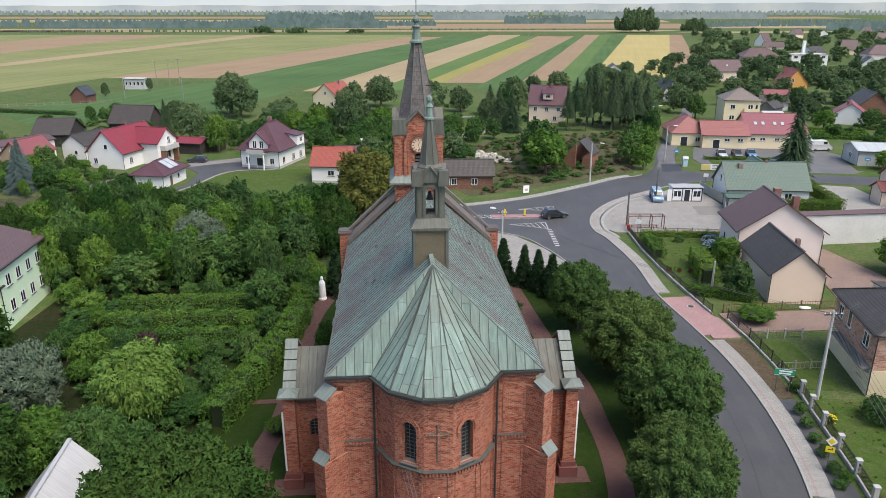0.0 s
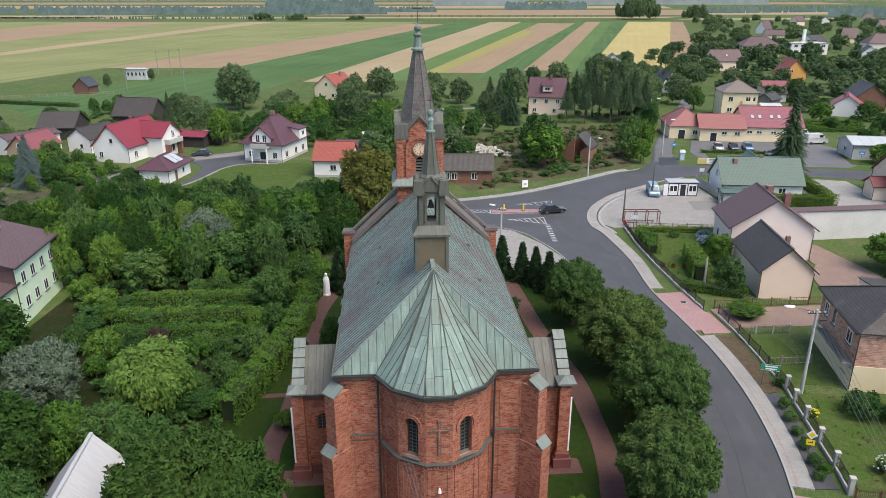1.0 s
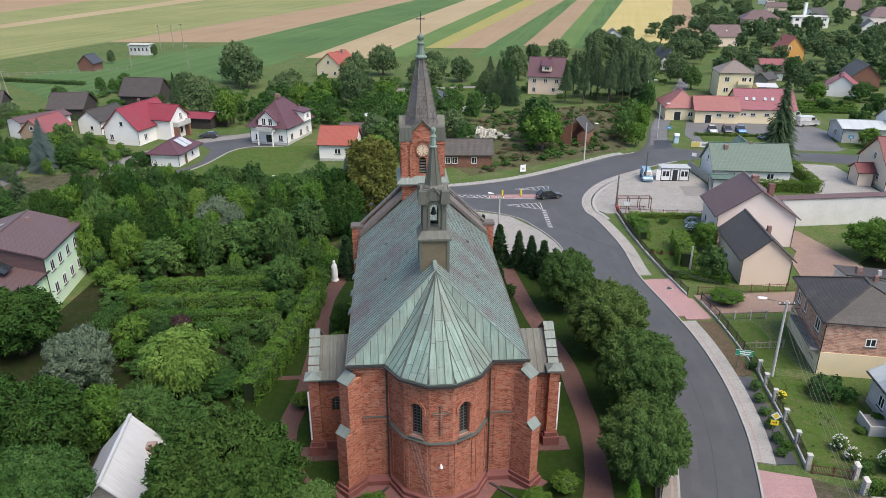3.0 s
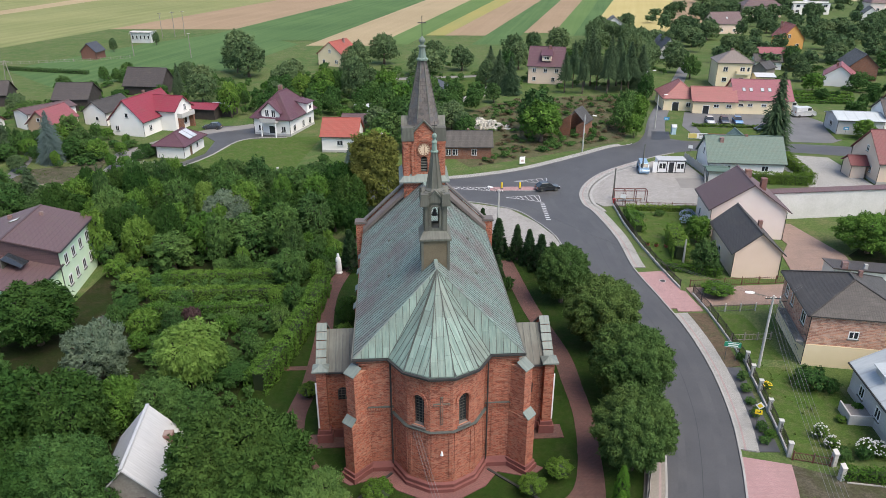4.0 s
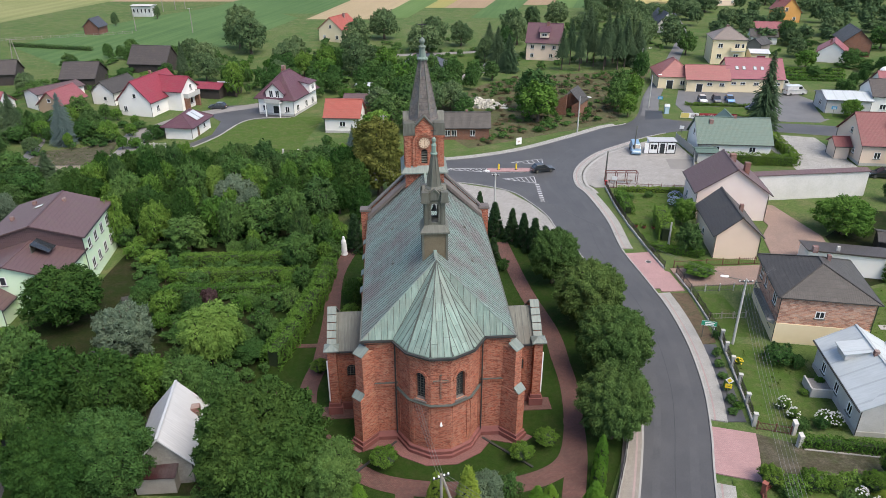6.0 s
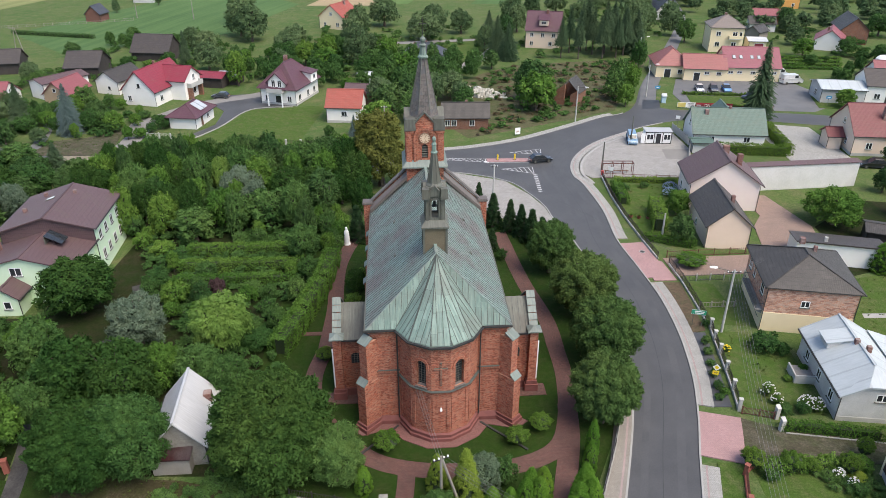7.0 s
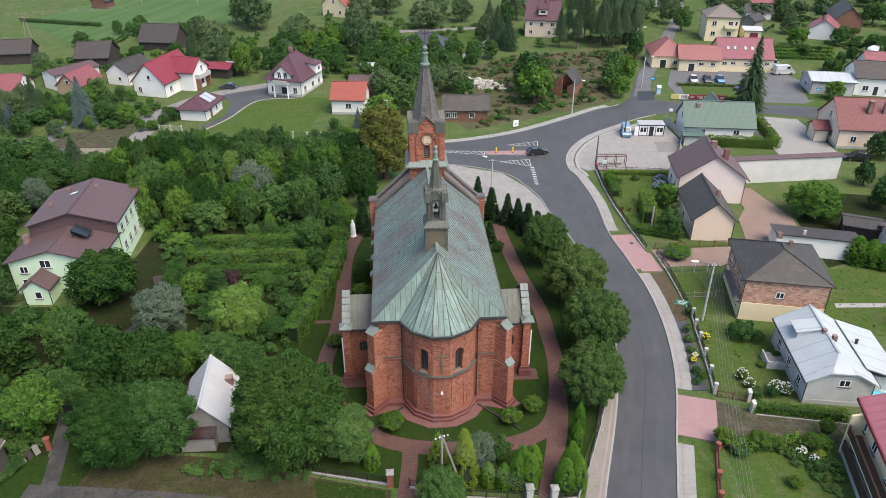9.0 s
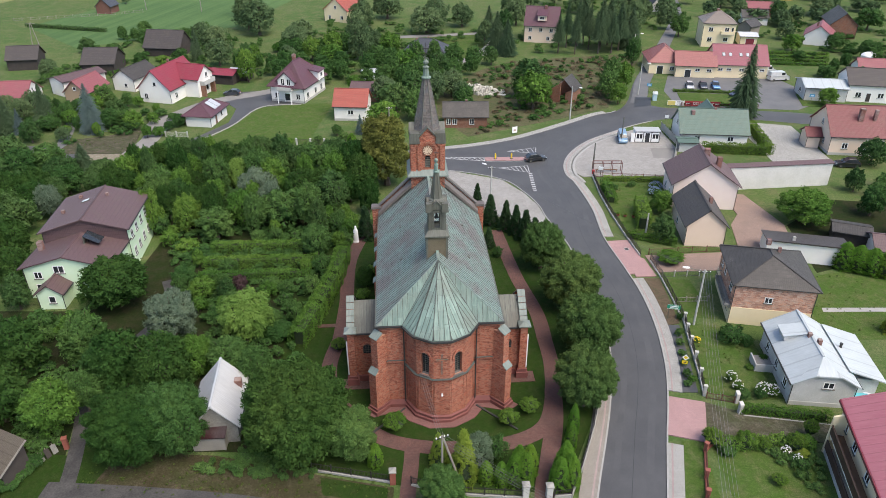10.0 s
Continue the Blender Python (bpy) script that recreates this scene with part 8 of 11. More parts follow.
for x, y, h, r in [(-34.8, 51.8, 7.5, 4.3), (-33.6, 91.2, 7.5, 4.6), (-67.9, 85.9, 7.0, 2.9), (-30.0, 88.0, 6.5, 3.0)]:
    plant("silver", x, y, h, r, "silvery grey-leaved garden tree")
for x, y, h, r in [(-25.4, 51.4, 8.5, 4.2), (-38.4, 98.1, 7.0, 3.1)]:
    plant("willow", x, y, h, r, "pale green drooping willow tree")
plant("ash_near", -0.1, 24.5, 6.0, 2.7, "dense green tree beside the churchyard gate")
plant("walnut", 61.1, 84.9, 6.2, 5.4, "broad light green walnut tree over the yard")
plant("purple", -29.1, 62.5, 3.6, 1.6, "dark purple-leaved garden bush", "bush")
plant("teal", 3.7, 30.5, 4.5, 1.9, "blue-green bushy tree before the apse")
plant("spruce", 70.8, 140.5, 17.0, 3.5, "tall dark spruce before the shop")
for x, y, h, r in [(-74.6, 190.2, 10.0, 2.2), (-91.7, 133.1, 10.0, 2.7), (16.1, 203.1, 12.0, 3.6), (57.1, 213.2, 13.0, 3.1), (58.5, 204.9, 13.0, 3.6), (14.3, 217.8, 11.0, 3.4), (19.0, 197.0, 11.0, 3.2), (-98.0, 128.0, 9.0, 2.6)]:
    plant("spruce", x, y, h, r, "dark green spruce by the houses")
plant("spruce", -69.6, 103.6, 7.0, 2.6, "dark young spruce beside the village road")
for x, y, h, r in [(38.6, 206.6, 14.0, 2.1), (42.4, 208.3, 15.0, 2.2), (45.3, 204.1, 14.0, 2.1), (47.3, 198.6, 14.0, 2.2), (35.0, 199.3, 12.0, 2.1), (51.5, 199.3, 12.0, 2.3), (40.0, 198.0, 12.5, 2.0)]:
    plant("pine", x, y, h, r, "dark conifer with a bare lower trunk", group="conifers beside the peach house")
for x, y, h, r in [(-79.2, 128.7, 9.0, 2.6), (-83.0, 136.1, 9.0, 2.8), (-94.7, 127.3, 6.0, 1.5), (-19.0, 128.0, 4.5, 1.2)]:
    plant("blue", x, y, h, r, "blue-grey spruce in a garden")
for x, y, h, r in [(7.6, 83.9, 5.5, 1.56), (10.1, 82.3, 5.2, 1.32), (11.6, 80.6, 5.2, 1.32), (13.0, 78.6, 5.3, 1.56), (5.7, 91.0, 4.4, 1.08), (14.2, 76.5, 5.0, 1.56), (7.0, 76.5, 3.3, 1.08)]:
    plant("dark_thuja", x, y, h, r, "small dark conical conifer", group="conifers by the forecourt")
for x, y, h, r in [(7.0, 27.9, 4.0, 0.85), (8.1, 27.9, 4.1, 0.85), (7.5, 28.9, 4.1, 0.9), (8.6, 29.0, 4.1, 0.85), (4.2, 28.1, 2.8, 0.7), (5.7, 27.9, 2.9, 0.7), (11.4, 27.2, 4.2, 1.0), (12.5, 27.6, 4.3, 1.0), (11.9, 28.4, 4.4, 1.0), (12.3, 29.3, 4.2, 0.9), (13.4, 32.8, 3.6, 0.62), (13.9, 34.6, 4.4, 0.62), (-7.1, 30.3, 2.9, 0.75), (-20.0, 120.5, 2.8, 1.01), (60.5, 70.2, 4.2, 1.52), (62.2, 69.4, 4.1, 1.52), (63.9, 68.6, 4.1, 1.52), (65.6, 67.9, 4.0, 1.52), (67.3, 67.3, 4.0, 1.52)]:
    plant("thuja", x, y, h, r, "narrow columnar green thuja")
for x, y, h, r in [(1.9, 28.3, 6.6, 1.50), (-0.6, 30.6, 4.0, 1.00), (58.8, 53.5, 4.0, 1.25), (61.0, 54.5, 3.7, 1.25)]:
    plant("gold", x, y, h, r, "small yellow-green conical cypress")
for x, y, h, r in [(-5.4, 35.5, 2.1, 1.49), (7.1, 36.3, 2.0, 1.30), (9.6, 38.2, 2.0, 1.30), (32.0, 32.9, 2.1, 1.30), (33.7, 32.6, 1.7, 0.91), (28.6, 33.4, 2.1, 1.30), (37.2, 32.6, 2.3, 1.17), (33.7, 28.0, 1.1, 0.91), (34.7, 71.6, 1.8, 2.47), (-17.1, 45.0, 2.3, 1.30), (-13.4, 49.5, 1.8, 1.17)]:
    plant("shrub", x, y, h, r, "clipped round green shrub", "shrub")
for x, y, h, r in [(5.5, 31.2, 3.5, 1.5), (37.1, 51.6, 2.4, 2.3), (30.8, 98.0, 1.6, 1.8), (35.2, 99.7, 1.2, 1.1), (36.8, 30.1, 1.2, 1.2), (-10.4, 66.4, 3.0, 1.5), (8.2, 73.2, 2.0, 1.1), (38.6, 33.0, 1.6, 1.4), (29.8, 32.0, 1.2, 1.2)]:
    plant("bush", x, y, h, r, "leafy green garden bush", "bush")
for x, y, h, r in [(85.9, 110.5, 6.0, 3.6), (73.7, 87.6, 6.0, 2.9), (75.9, 97.6, 5.0, 2.2), (35.4, 78.6, 5.0, 2.5), (108.6, 201.5, 6.0, 4.1), (122.6, 203.0, 6.0, 3.7), (126.7, 192.2, 6.0, 3.4), (122.4, 246.4, 8.0, 4.1), (147.7, 231.5, 8.0, 5.9), (94.7, 148.0, 5.0, 3.0), (78.9, 222.0, 8.0, 3.7)]:
    plant("mixed", x, y, h, r, "garden tree with light green leaves")
for x, y, h, r in [(177.8, 505.6, 11.0, 9.8), (157.5, 418.5, 10.0, 8.8), (116.4, 316.8, 9.0, 7.0), (102.7, 294.2, 9.0, 5.8), (110.2, 272.2, 9.0, 5.3), (153.3, 341.2, 8.0, 6.0), (226.0, 560.0, 11.0, 10.0), (178.8, 319.8, 9.0, 7.0),
                   (198.4, 334.3, 9.0, 7.0), (168.8, 319.8, 9.0, 7.0), (113.3, 217.7, 7.0, 4.0), (119.8, 236.5, 7.0, 3.9), (111.6, 254.8, 7.0, 4.0), (141.6, 254.5, 8.0, 5.1), (99.0, 305.0, 9.0, 5.0), (122.0, 330.0, 9.0, 5.0)]:
    plant("oak", x, y, h, r, "dark green tree among the far houses")
for x, y, h, r in [(-69.3, 232.2, 13.0, 6.5), (-47.1, 209.1, 9.0, 6.0), (-29.4, 234.5, 11.0, 5.5), (-21.8, 250.3, 12.0, 7.0), (-22.6, 197.5, 9.0, 5.0), (-3.4, 232.5, 12.0, 5.4), (5.8, 236.7, 9.0, 5.1), (24.8, 255.9, 11.0, 5.1), (33.9, 270.9, 10.0, 4.3),
                   (44.4, 278.0, 11.0, 6.0), (89.2, 352.9, 9.0, 5.8), (74.0, 265.9, 12.0, 5.5), (67.3, 250.3, 12.0, 5.0), (-74.2, 205.7, 7.0, 4.9), (12.6, 209.1, 9.0, 3.3), (-131.2, 278.7, 6.0, 2.0), (-121.2, 297.2, 6.0, 1.8)]:
    plant("oak", x, y, h, r, "dark green tree behind the village")


# thickets: many trees of one kind of growth, spread over a stretch of ground
def inside(x, y, poly):
    c = False
    for i in range(len(poly)):
        (ax, ay), (bx, by) = poly[i], poly[i - 1]
        if (ay > y) != (by > y) and x < (bx - ax) * (y - ay) / (by - ay) + ax:
            c = not c
    return c


def mass(name, poly, count, kind, hs, rs_, gap, label, category, seed):
    """A stand too far or too dense to count: one mesh of many leafy crowns."""
    rng = random.Random(seed)
    xs, ys = [p[0] for p in poly], [p[1] for p in poly]
    forms = []
    for crown, trunk, h0, r0 in stock(kind):
        co = np.empty(len(crown.vertices) * 3)
        crown.vertices.foreach_get("co", co)
        inner = np.empty(len(crown.polygons), dtype=np.int32)
        crown.polygons.foreach_get("material_index", inner)
        forms.append((co.reshape(-1, 3), h0, r0, int((inner == 0).sum())))
    out, inside_, taken, tries = [], [], [], 0
    while len(out) < count and tries < count * 40:
        tries += 1
        x, y = rng.uniform(min(xs), max(xs)), rng.uniform(min(ys), max(ys))
        r, h, a = rng.uniform(*rs_), rng.uniform(*hs), rng.uniform(0, 6.28)
        co, h0, r0, leaves = rng.choice(forms)
        if not inside(x, y, poly) or any((x - p) ** 2 + (y - q) ** 2 < (gap * (r + c)) ** 2 for p, q, c in PLANTED + taken):
            continue
        taken.append((x, y, r))
        k = r / r0
        c, s = math.cos(a) * k, math.sin(a) * k
        w = np.stack([x + c * co[:, 0] - s * co[:, 1], y + s * co[:, 0] + c * co[:, 1], co[:, 2] * h / h0], axis=1)
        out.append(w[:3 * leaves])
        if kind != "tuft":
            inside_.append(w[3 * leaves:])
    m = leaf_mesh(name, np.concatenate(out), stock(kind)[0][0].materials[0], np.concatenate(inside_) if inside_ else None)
    PLANTED.extend(taken)
    return tagged(new(name, m), label, category, kind="stuff")


def thicket(poly, count, kinds, hs, rs_, gap, label, category="tree", group="", seed=3):
    rng = random.Random(seed)
    xs, ys = [p[0] for p in poly], [p[1] for p in poly]
    made = tries = 0
    while made < count and tries < count * 40:
        tries += 1
        x, y = rng.uniform(min(xs), max(xs)), rng.uniform(min(ys), max(ys))
        r = rng.uniform(*rs_)
        if not inside(x, y, poly) or any((x - a) ** 2 + (y - b) ** 2 < (gap * (r + c)) ** 2 for a, b, c in PLANTED):
            continue
        plant(rng.choice(kinds), x, y, rng.uniform(*hs), r, label, category, group)
        made += 1


LEFT_WOOD = [(-59, 105), (-14, 105), (-15, 92), (-17, 80), (-50, 80), (-62, 92)]
OLD_GARDEN = [(-46, 82), (-17.5, 82), (-17.5, 56), (-22, 51), (-30, 54), (-38, 62), (-42, 72)]
SLOPE = [(6, 127), (26, 139), (40, 147), (50, 172), (60, 198), (45, 194), (20, 188), (12, 180), (2, 162), (13, 150), (11, 138)]
thicket(LEFT_WOOD, 58, ["mixed", "mixed", "oak_shade"], (4.5, 9.5), (1.8, 3.8), 0.48, "leafy tree of the overgrown garden thicket", group="garden thicket", seed=4)
thicket([(-58, 101), (-17, 102), (-17, 106.5), (-58, 107)], 24, ["oak", "mixed", "mixed"], (6.0, 8.5), (2.4, 3.8), 0.42, "tall leafy tree along the road behind the garden", group="garden thicket", seed=31)
# vine rows, hedge and a small lawn are kept clear of trees
PLANTED.extend((x, y, 1.6) for y in (66.0, 70.0, 74.5) for x in range(-35, -17, 3))
PLANTED.extend([(-15.8, 70.0, 2.0), (-16.0, 66.0, 2.0), (-16.6, 61.5, 2.0), (-17.2, 57.5, 2.0), (-18.0, 53.5, 2.0), (-22.6, 58.7, 3.2)])
thicket(OLD_GARDEN, 26, ["mixed", "bush", "bush"], (1.8, 4.5), (1.2, 2.4), 0.6, "tall leafy bush of the overgrown garden", "bush", "overgrown garden", 5)
mass("undergrowth", OLD_GARDEN, 260, "low", (0.6, 1.7), (0.8, 1.6), 0.2, "dense leafy undergrowth of the overgrown garden", "undergrowth", 21)
thicket([(-90, 84), (-60, 84), (-60, 98), (-68, 104), (-95, 107)], 22, ["mixed", "oak"], (4.0, 6.4), (2.5, 4.0), 0.45, "leafy tree west of the mint house", group="garden thicket", seed=6)
thicket([(-75, 55), (-58, 52), (-46, 42), (-44, 52), (-50, 54), (-62, 57), (-75, 62)], 12, ["mixed", "bush"], (2.0, 4.0), (1.6, 2.6), 0.45, "green garden tree by the mint house", seed=7)
thicket([(-110, 122), (-76, 121), (-72, 140), (-80, 146), (-104, 138)], 16, ["mixed", "bush", "oak"], (3.0, 6.0), (1.8, 3.2), 0.5, "green tree among the village houses", seed=8)
mass("dry_brush", SLOPE, 220, "dry", (0.4, 1.1), (0.6, 1.6), 0.16, "dry brown brush and cut branches on the slope", "brush", 29)
mass("scrub", SLOPE, 150, "low", (0.4, 1.5), (0.5, 1.5), 0.16, "low scrub and brambles on the overgrown slope", "scrub", 9)
mass("garden_trees", [(-50, 165), (-28, 160), (-24, 200), (-50, 200)], 16, "mixed_far", (5, 8), (2.5, 4), 0.6, "green trees behind the villa", "trees", 10)
mass("garden_trees", [(-110, 205), (-70, 208), (-66, 222), (-112, 226)], 14, "mixed_far", (3, 6), (2, 3.4), 0.6, "green trees behind the barns", "trees", 12)
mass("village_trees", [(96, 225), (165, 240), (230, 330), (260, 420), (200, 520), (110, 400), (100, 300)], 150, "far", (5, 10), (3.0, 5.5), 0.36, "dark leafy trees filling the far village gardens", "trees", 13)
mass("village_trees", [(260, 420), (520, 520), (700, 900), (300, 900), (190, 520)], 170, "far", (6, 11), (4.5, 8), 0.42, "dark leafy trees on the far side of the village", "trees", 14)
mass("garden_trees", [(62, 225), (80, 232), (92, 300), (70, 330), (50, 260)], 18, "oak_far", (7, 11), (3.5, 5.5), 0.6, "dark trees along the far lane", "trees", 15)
thicket([(92, 112), (110, 130), (108, 145), (86, 140)], 5, ["mixed"], (4, 6), (2, 3), 0.7, "garden tree by the side road", seed=16)
thicket([(70, 60), (90, 76), (95, 108), (80, 104), (72, 80)], 12, ["mixed", "bush"], (3, 6), (1.8, 3.2), 0.6, "green tree behind the sheds", seed=17)
mass("garden_trees", [(100, 160), (130, 160), (140, 205), (112, 190), (98, 195)], 16, "mixed_far", (3, 6), (1.8, 3.2), 0.6, "garden trees on the east side", "trees", 18)
thicket([(-15.6, 76), (-15.5, 84), (-20, 88), (-21, 76)], 12, ["bush", "mixed"], (2.0, 4.0), (1.1, 1.9), 0.5, "leafy bush beside the church path", "bush", "bushes by the church path", 23)
plant("oak_shade", -11.5, 64.6, 3.4, 1.6, "dense dark green bush against the nave", "bush")
plant("bush", -11.6, 61.2, 2.0, 1.3, "low leafy bush against the nave", "bush")
plant("dark_thuja", -12.9, 79.2, 5.6, 1.6, "dark conical conifer behind the statue")
mass("garden_trees", [(-22, 160), (-4, 158), (10, 164), (8, 186), (-10, 188), (-26, 182)], 18, "mixed_far", (5.0, 8.5), (2.4, 4.0), 0.5, "leafy trees of the gardens behind the tower", "trees", 32)
# gardens and hedgerows between the village houses
mass("garden_shrubs", [(-112, 158), (-62, 170), (-46, 176), (-46, 214), (-112, 214)], 120, "low", (0.8, 2.8), (0.9, 2.2), 0.25, "unkempt shrubs and weeds between the barns", "shrubs", 62)
mass("garden_shrubs", [(-52, 166), (-16, 158), (8, 178), (4, 246), (-56, 240)], 120, "low", (0.8, 3.0), (0.9, 2.4), 0.25, "shrubs and hedgerow growth behind the villa", "shrubs", 63)
mass("garden_shrubs", [(96, 186), (140, 184), (160, 262), (100, 262), (92, 226)], 130, "low", (0.7, 2.4), (0.8, 2.0), 0.25, "shrubs and garden beds behind the shop", "shrubs", 64)
mass("garden_shrubs", [(8, 196), (30, 200), (60, 216), (90, 240), (96, 300), (40, 290), (10, 240)], 110, "low", (0.8, 2.8), (1.0, 2.2), 0.25, "undergrowth below the conifers and hedges", "shrubs", 65)
mass("garden_shrubs", [(-112, 121), (-74, 121), (-64, 130), (-76, 150), (-108, 142)], 70, "low", (0.6, 2.0), (0.7, 1.8), 0.25, "weeds and shrubs of the cottage gardens", "shrubs", 66)

# coarse tufts in the gardens, verges and meadow edges
for poly, n_, seed_, text in (
        ([(29.8, 81.5), (37.8, 78.5), (38.5, 90.0), (41.5, 101.0), (29.6, 101.0)], 160, 42, "vegetable rows and grass tufts in the garden"),
        ([(-37, 26.9), (-20, 25.8), (-5, 24.2), (-5, 27.5), (-13.4, 29.5), (-24, 31.5), (-36, 33.0)], 260, 43, "coarse weeds on the verge of the lane"),
        ([(30.8, 41.5), (39.5, 40.2), (40.0, 52.0), (36.5, 55.0), (32.5, 55.5)], 90, 71, "tufts and low flowers in the front garden"),
        ([(50.0, 52.0), (70, 52), (72, 70), (58, 68.5), (51, 66)], 120, 72, "uneven tufts of the lawn behind the house"),
        ([(-82.0, 115.4), (-67.6, 115.6), (-67.2, 122.5), (-69.0, 131.0), (-81.0, 124.0)], 160, 73, "rough tufts beside the gravel lane"),
        ([(5, 126), (27, 138), (40, 146), (50, 172), (60, 198), (45, 194), (20, 188), (2, 162)], 420, 45, "weeds over the rough slope")):
    mass("grass_tufts", poly, n_, "tuft", (0.10, 0.30), (0.10, 0.28), 0.12, text, "grass", seed_)

mass("undergrowth", [(-62, 30), (-44, 33), (-44, 50), (-47, 56), (-62, 56)], 90, "low", (0.6, 1.8), (0.8, 1.7), 0.2, "dense undergrowth below the garden trees", "undergrowth", 51)
mass("undergrowth", [(-36, 38), (-19, 40), (-17.5, 52), (-24, 54), (-36, 54)], 80, "low", (0.6, 1.8), (0.8, 1.6), 0.2, "dense undergrowth beside the gravel lane", "undergrowth", 52)
mass("undergrowth", [(-49.0, 23.0), (-44.6, 23.0), (-42.8, 27.0), (-42.2, 28.6), (-44.0, 26.6), (-49.0, 27.4)], 40, "low", (0.6, 1.4), (0.6, 1.1), 0.2, "dark brambles round the outbuilding", "undergrowth", 57)
mass("undergrowth", [(-22.0, 28.6), (-14.0, 27.8), (-12.6, 29.0), (-17.0, 31.5), (-21.0, 31.0)], 26, "bush", (0.3, 0.8), (0.3, 0.65), 0.3, "green weeds creeping over the leaf litter", "undergrowth", 58)
mass("undergrowth", [(-45.0, 26.8), (-42.6, 27.6), (-41.4, 29.6), (-42.4, 30.6), (-45.0, 29.6)], 16, "bush", (0.8, 1.8), (0.6, 1.1), 0.3, "dark weeds against the wall of the outbuilding", "undergrowth", 60)
mass("undergrowth", [(-46.5, 30.0), (-42.0, 31.0), (-40.2, 33.5), (-42.5, 34.5), (-46.0, 33.6)], 26, "low", (0.6, 1.5), (0.6, 1.1), 0.2, "dark weeds round the leaning boards", "undergrowth", 59)
mass("undergrowth", [(-25.4, 29.2), (-17.0, 28.8), (-17.0, 31.6), (-22.0, 32.0), (-22.4, 30.8), (-25.4, 30.8)], 34, "bush", (0.5, 1.2), (0.5, 1.0), 0.2, "bright green creeper and weeds before the old shed", "undergrowth", 56)
# gardens of the western houses
for x, y, h, r, kind in [(-84.0, 146.8, 6, 3.0, "mixed"), (-90.4, 134.1, 5, 2.6, "bush"), (-99.1, 142.3, 6, 2.8, "oak"), (-95.0, 140.0, 5, 2.4, "mixed"), (-103.5, 139.0, 6, 3.0, "oak"), (-88.0, 142.0, 4, 2.4, "bush"),
                         (-70.6, 130.3, 3, 2.4, "bush"), (-74.5, 134.0, 4, 2.6, "bush"), (-78.0, 139.5, 5, 2.8, "mixed"), (-56.9, 178.1, 9, 3.2, "mixed"), (-72.6, 205.0, 8, 4.5, "oak"), (-79.0, 211.0, 8, 4.0, "oak"), (-74.7, 254.3, 13, 7.0, "oak"),
                         (-34.2, 194.3, 9, 4.0, "mixed"), (-28.0, 209.0, 12, 5.0, "oak"), (-10.9, 175.3, 8, 4.5, "mixed"), (-16.5, 165.5, 6, 3.2, "mixed"), (-24.0, 160.0, 5, 2.4, "bush"), (-46.0, 184.0, 7, 3.4, "oak"), (-40.0, 190.0, 8, 3.6, "mixed"),
                         (-104.0, 165.0, 5, 3.0, "mixed"), (-110.0, 172.0, 6, 3.4, "oak"), (-90.0, 186.0, 4, 2.6, "bush"), (-78.0, 186.0, 5, 3.0, "mixed"), (-101.0, 194.0, 5, 3.0, "bush"), (-112.0, 200.0, 5, 3.2, "mixed"), (-24.0, 126.5, 3.0, 1.6, "bush"),
                         (-27.5, 121.6, 2.0, 1.3, "bush"), (-22.0, 123.0, 2.4, 1.4, "bush"), (-33.5, 120.9, 1.8, 1.2, "bush"), (-8.5, 152.0, 8, 4.4, "mixed"), (-15.2, 149.3, 8, 4.2, "oak")]:
    plant(kind, x, y, h, r, "green tree in a village garden" if kind != "bush" else "leafy bush in a village garden", "tree" if kind != "bush" else "bush")
thicket([(-112, 128), (-60, 124), (-58, 132), (-80, 150), (-108, 142)], 26, ["bush", "mixed"], (1.6, 4.0), (1.2, 2.4), 0.55, "leafy bush in a cottage garden", "bush", "cottage garden bushes", 53)
thicket([(-100, 166), (-60, 172), (-48, 178), (-50, 205), (-72, 196), (-100, 190)], 22, ["bush", "mixed"], (1.8, 5.0), (1.4, 2.8), 0.6, "leafy bush behind the red-roofed houses", "bush", "bushes behind the houses", 54)
# slope behind the junction and the stand beside the peach house
for x, y, h, r, kind in [(21.8, 154.0, 11, 6.2, "mixed"), (43.8, 161.5, 9, 3.2, "mixed"), (60.0, 212.8, 12, 4.5, "oak"), (56.0, 224.0, 12, 4.5, "oak"), (25.4, 239.3, 11, 5.0, "oak"),
                         (19.0, 216.0, 11, 4.0, "mixed"), (13.5, 186.0, 6, 3.2, "mixed"), (4.5, 142.0, 7, 3.4, "mixed"), (62.0, 238.0, 11, 4.5, "oak"), (72.0, 244.0, 10, 4.5, "oak")]:
    plant(kind, x, y, h, r, "leafy tree around the overgrown slope")
for x, y, h, r in [(44.5, 210.0, 17, 3.0), (49.0, 204.5, 16, 3.0), (52.5, 210.0, 15, 3.0), (54.5, 203.0, 14, 2.8)]:
    plant("pine", x, y, h, r, "dark conifer with a bare lower trunk", group="conifers beside the peach house")
mass("scrub", SLOPE, 90, "low", (0.5, 1.8), (0.7, 1.8), 0.14, "bramble thicket over the rough slope", "scrub", 55)

for x, y, h, r in [(-70.8, 86.6, 7, 3.4), (-71.3, 80.7, 8, 3.8), (-66.6, 71.1, 8, 3.8), (-72.2, 90.6, 8, 3.6), (-76.1, 89.5, 8, 3.8), (-62.3, 64.5, 7, 3.4), (-46.7, 80.6, 4, 2.2), (-44.1, 76.7, 3, 1.8)]:
    plant("oak_shade" if h > 5 else "bush", x, y, h, r, "dark leafy tree beside the mint house" if h > 5 else "leafy bush beside the mint house", "tree" if h > 5 else "bush")

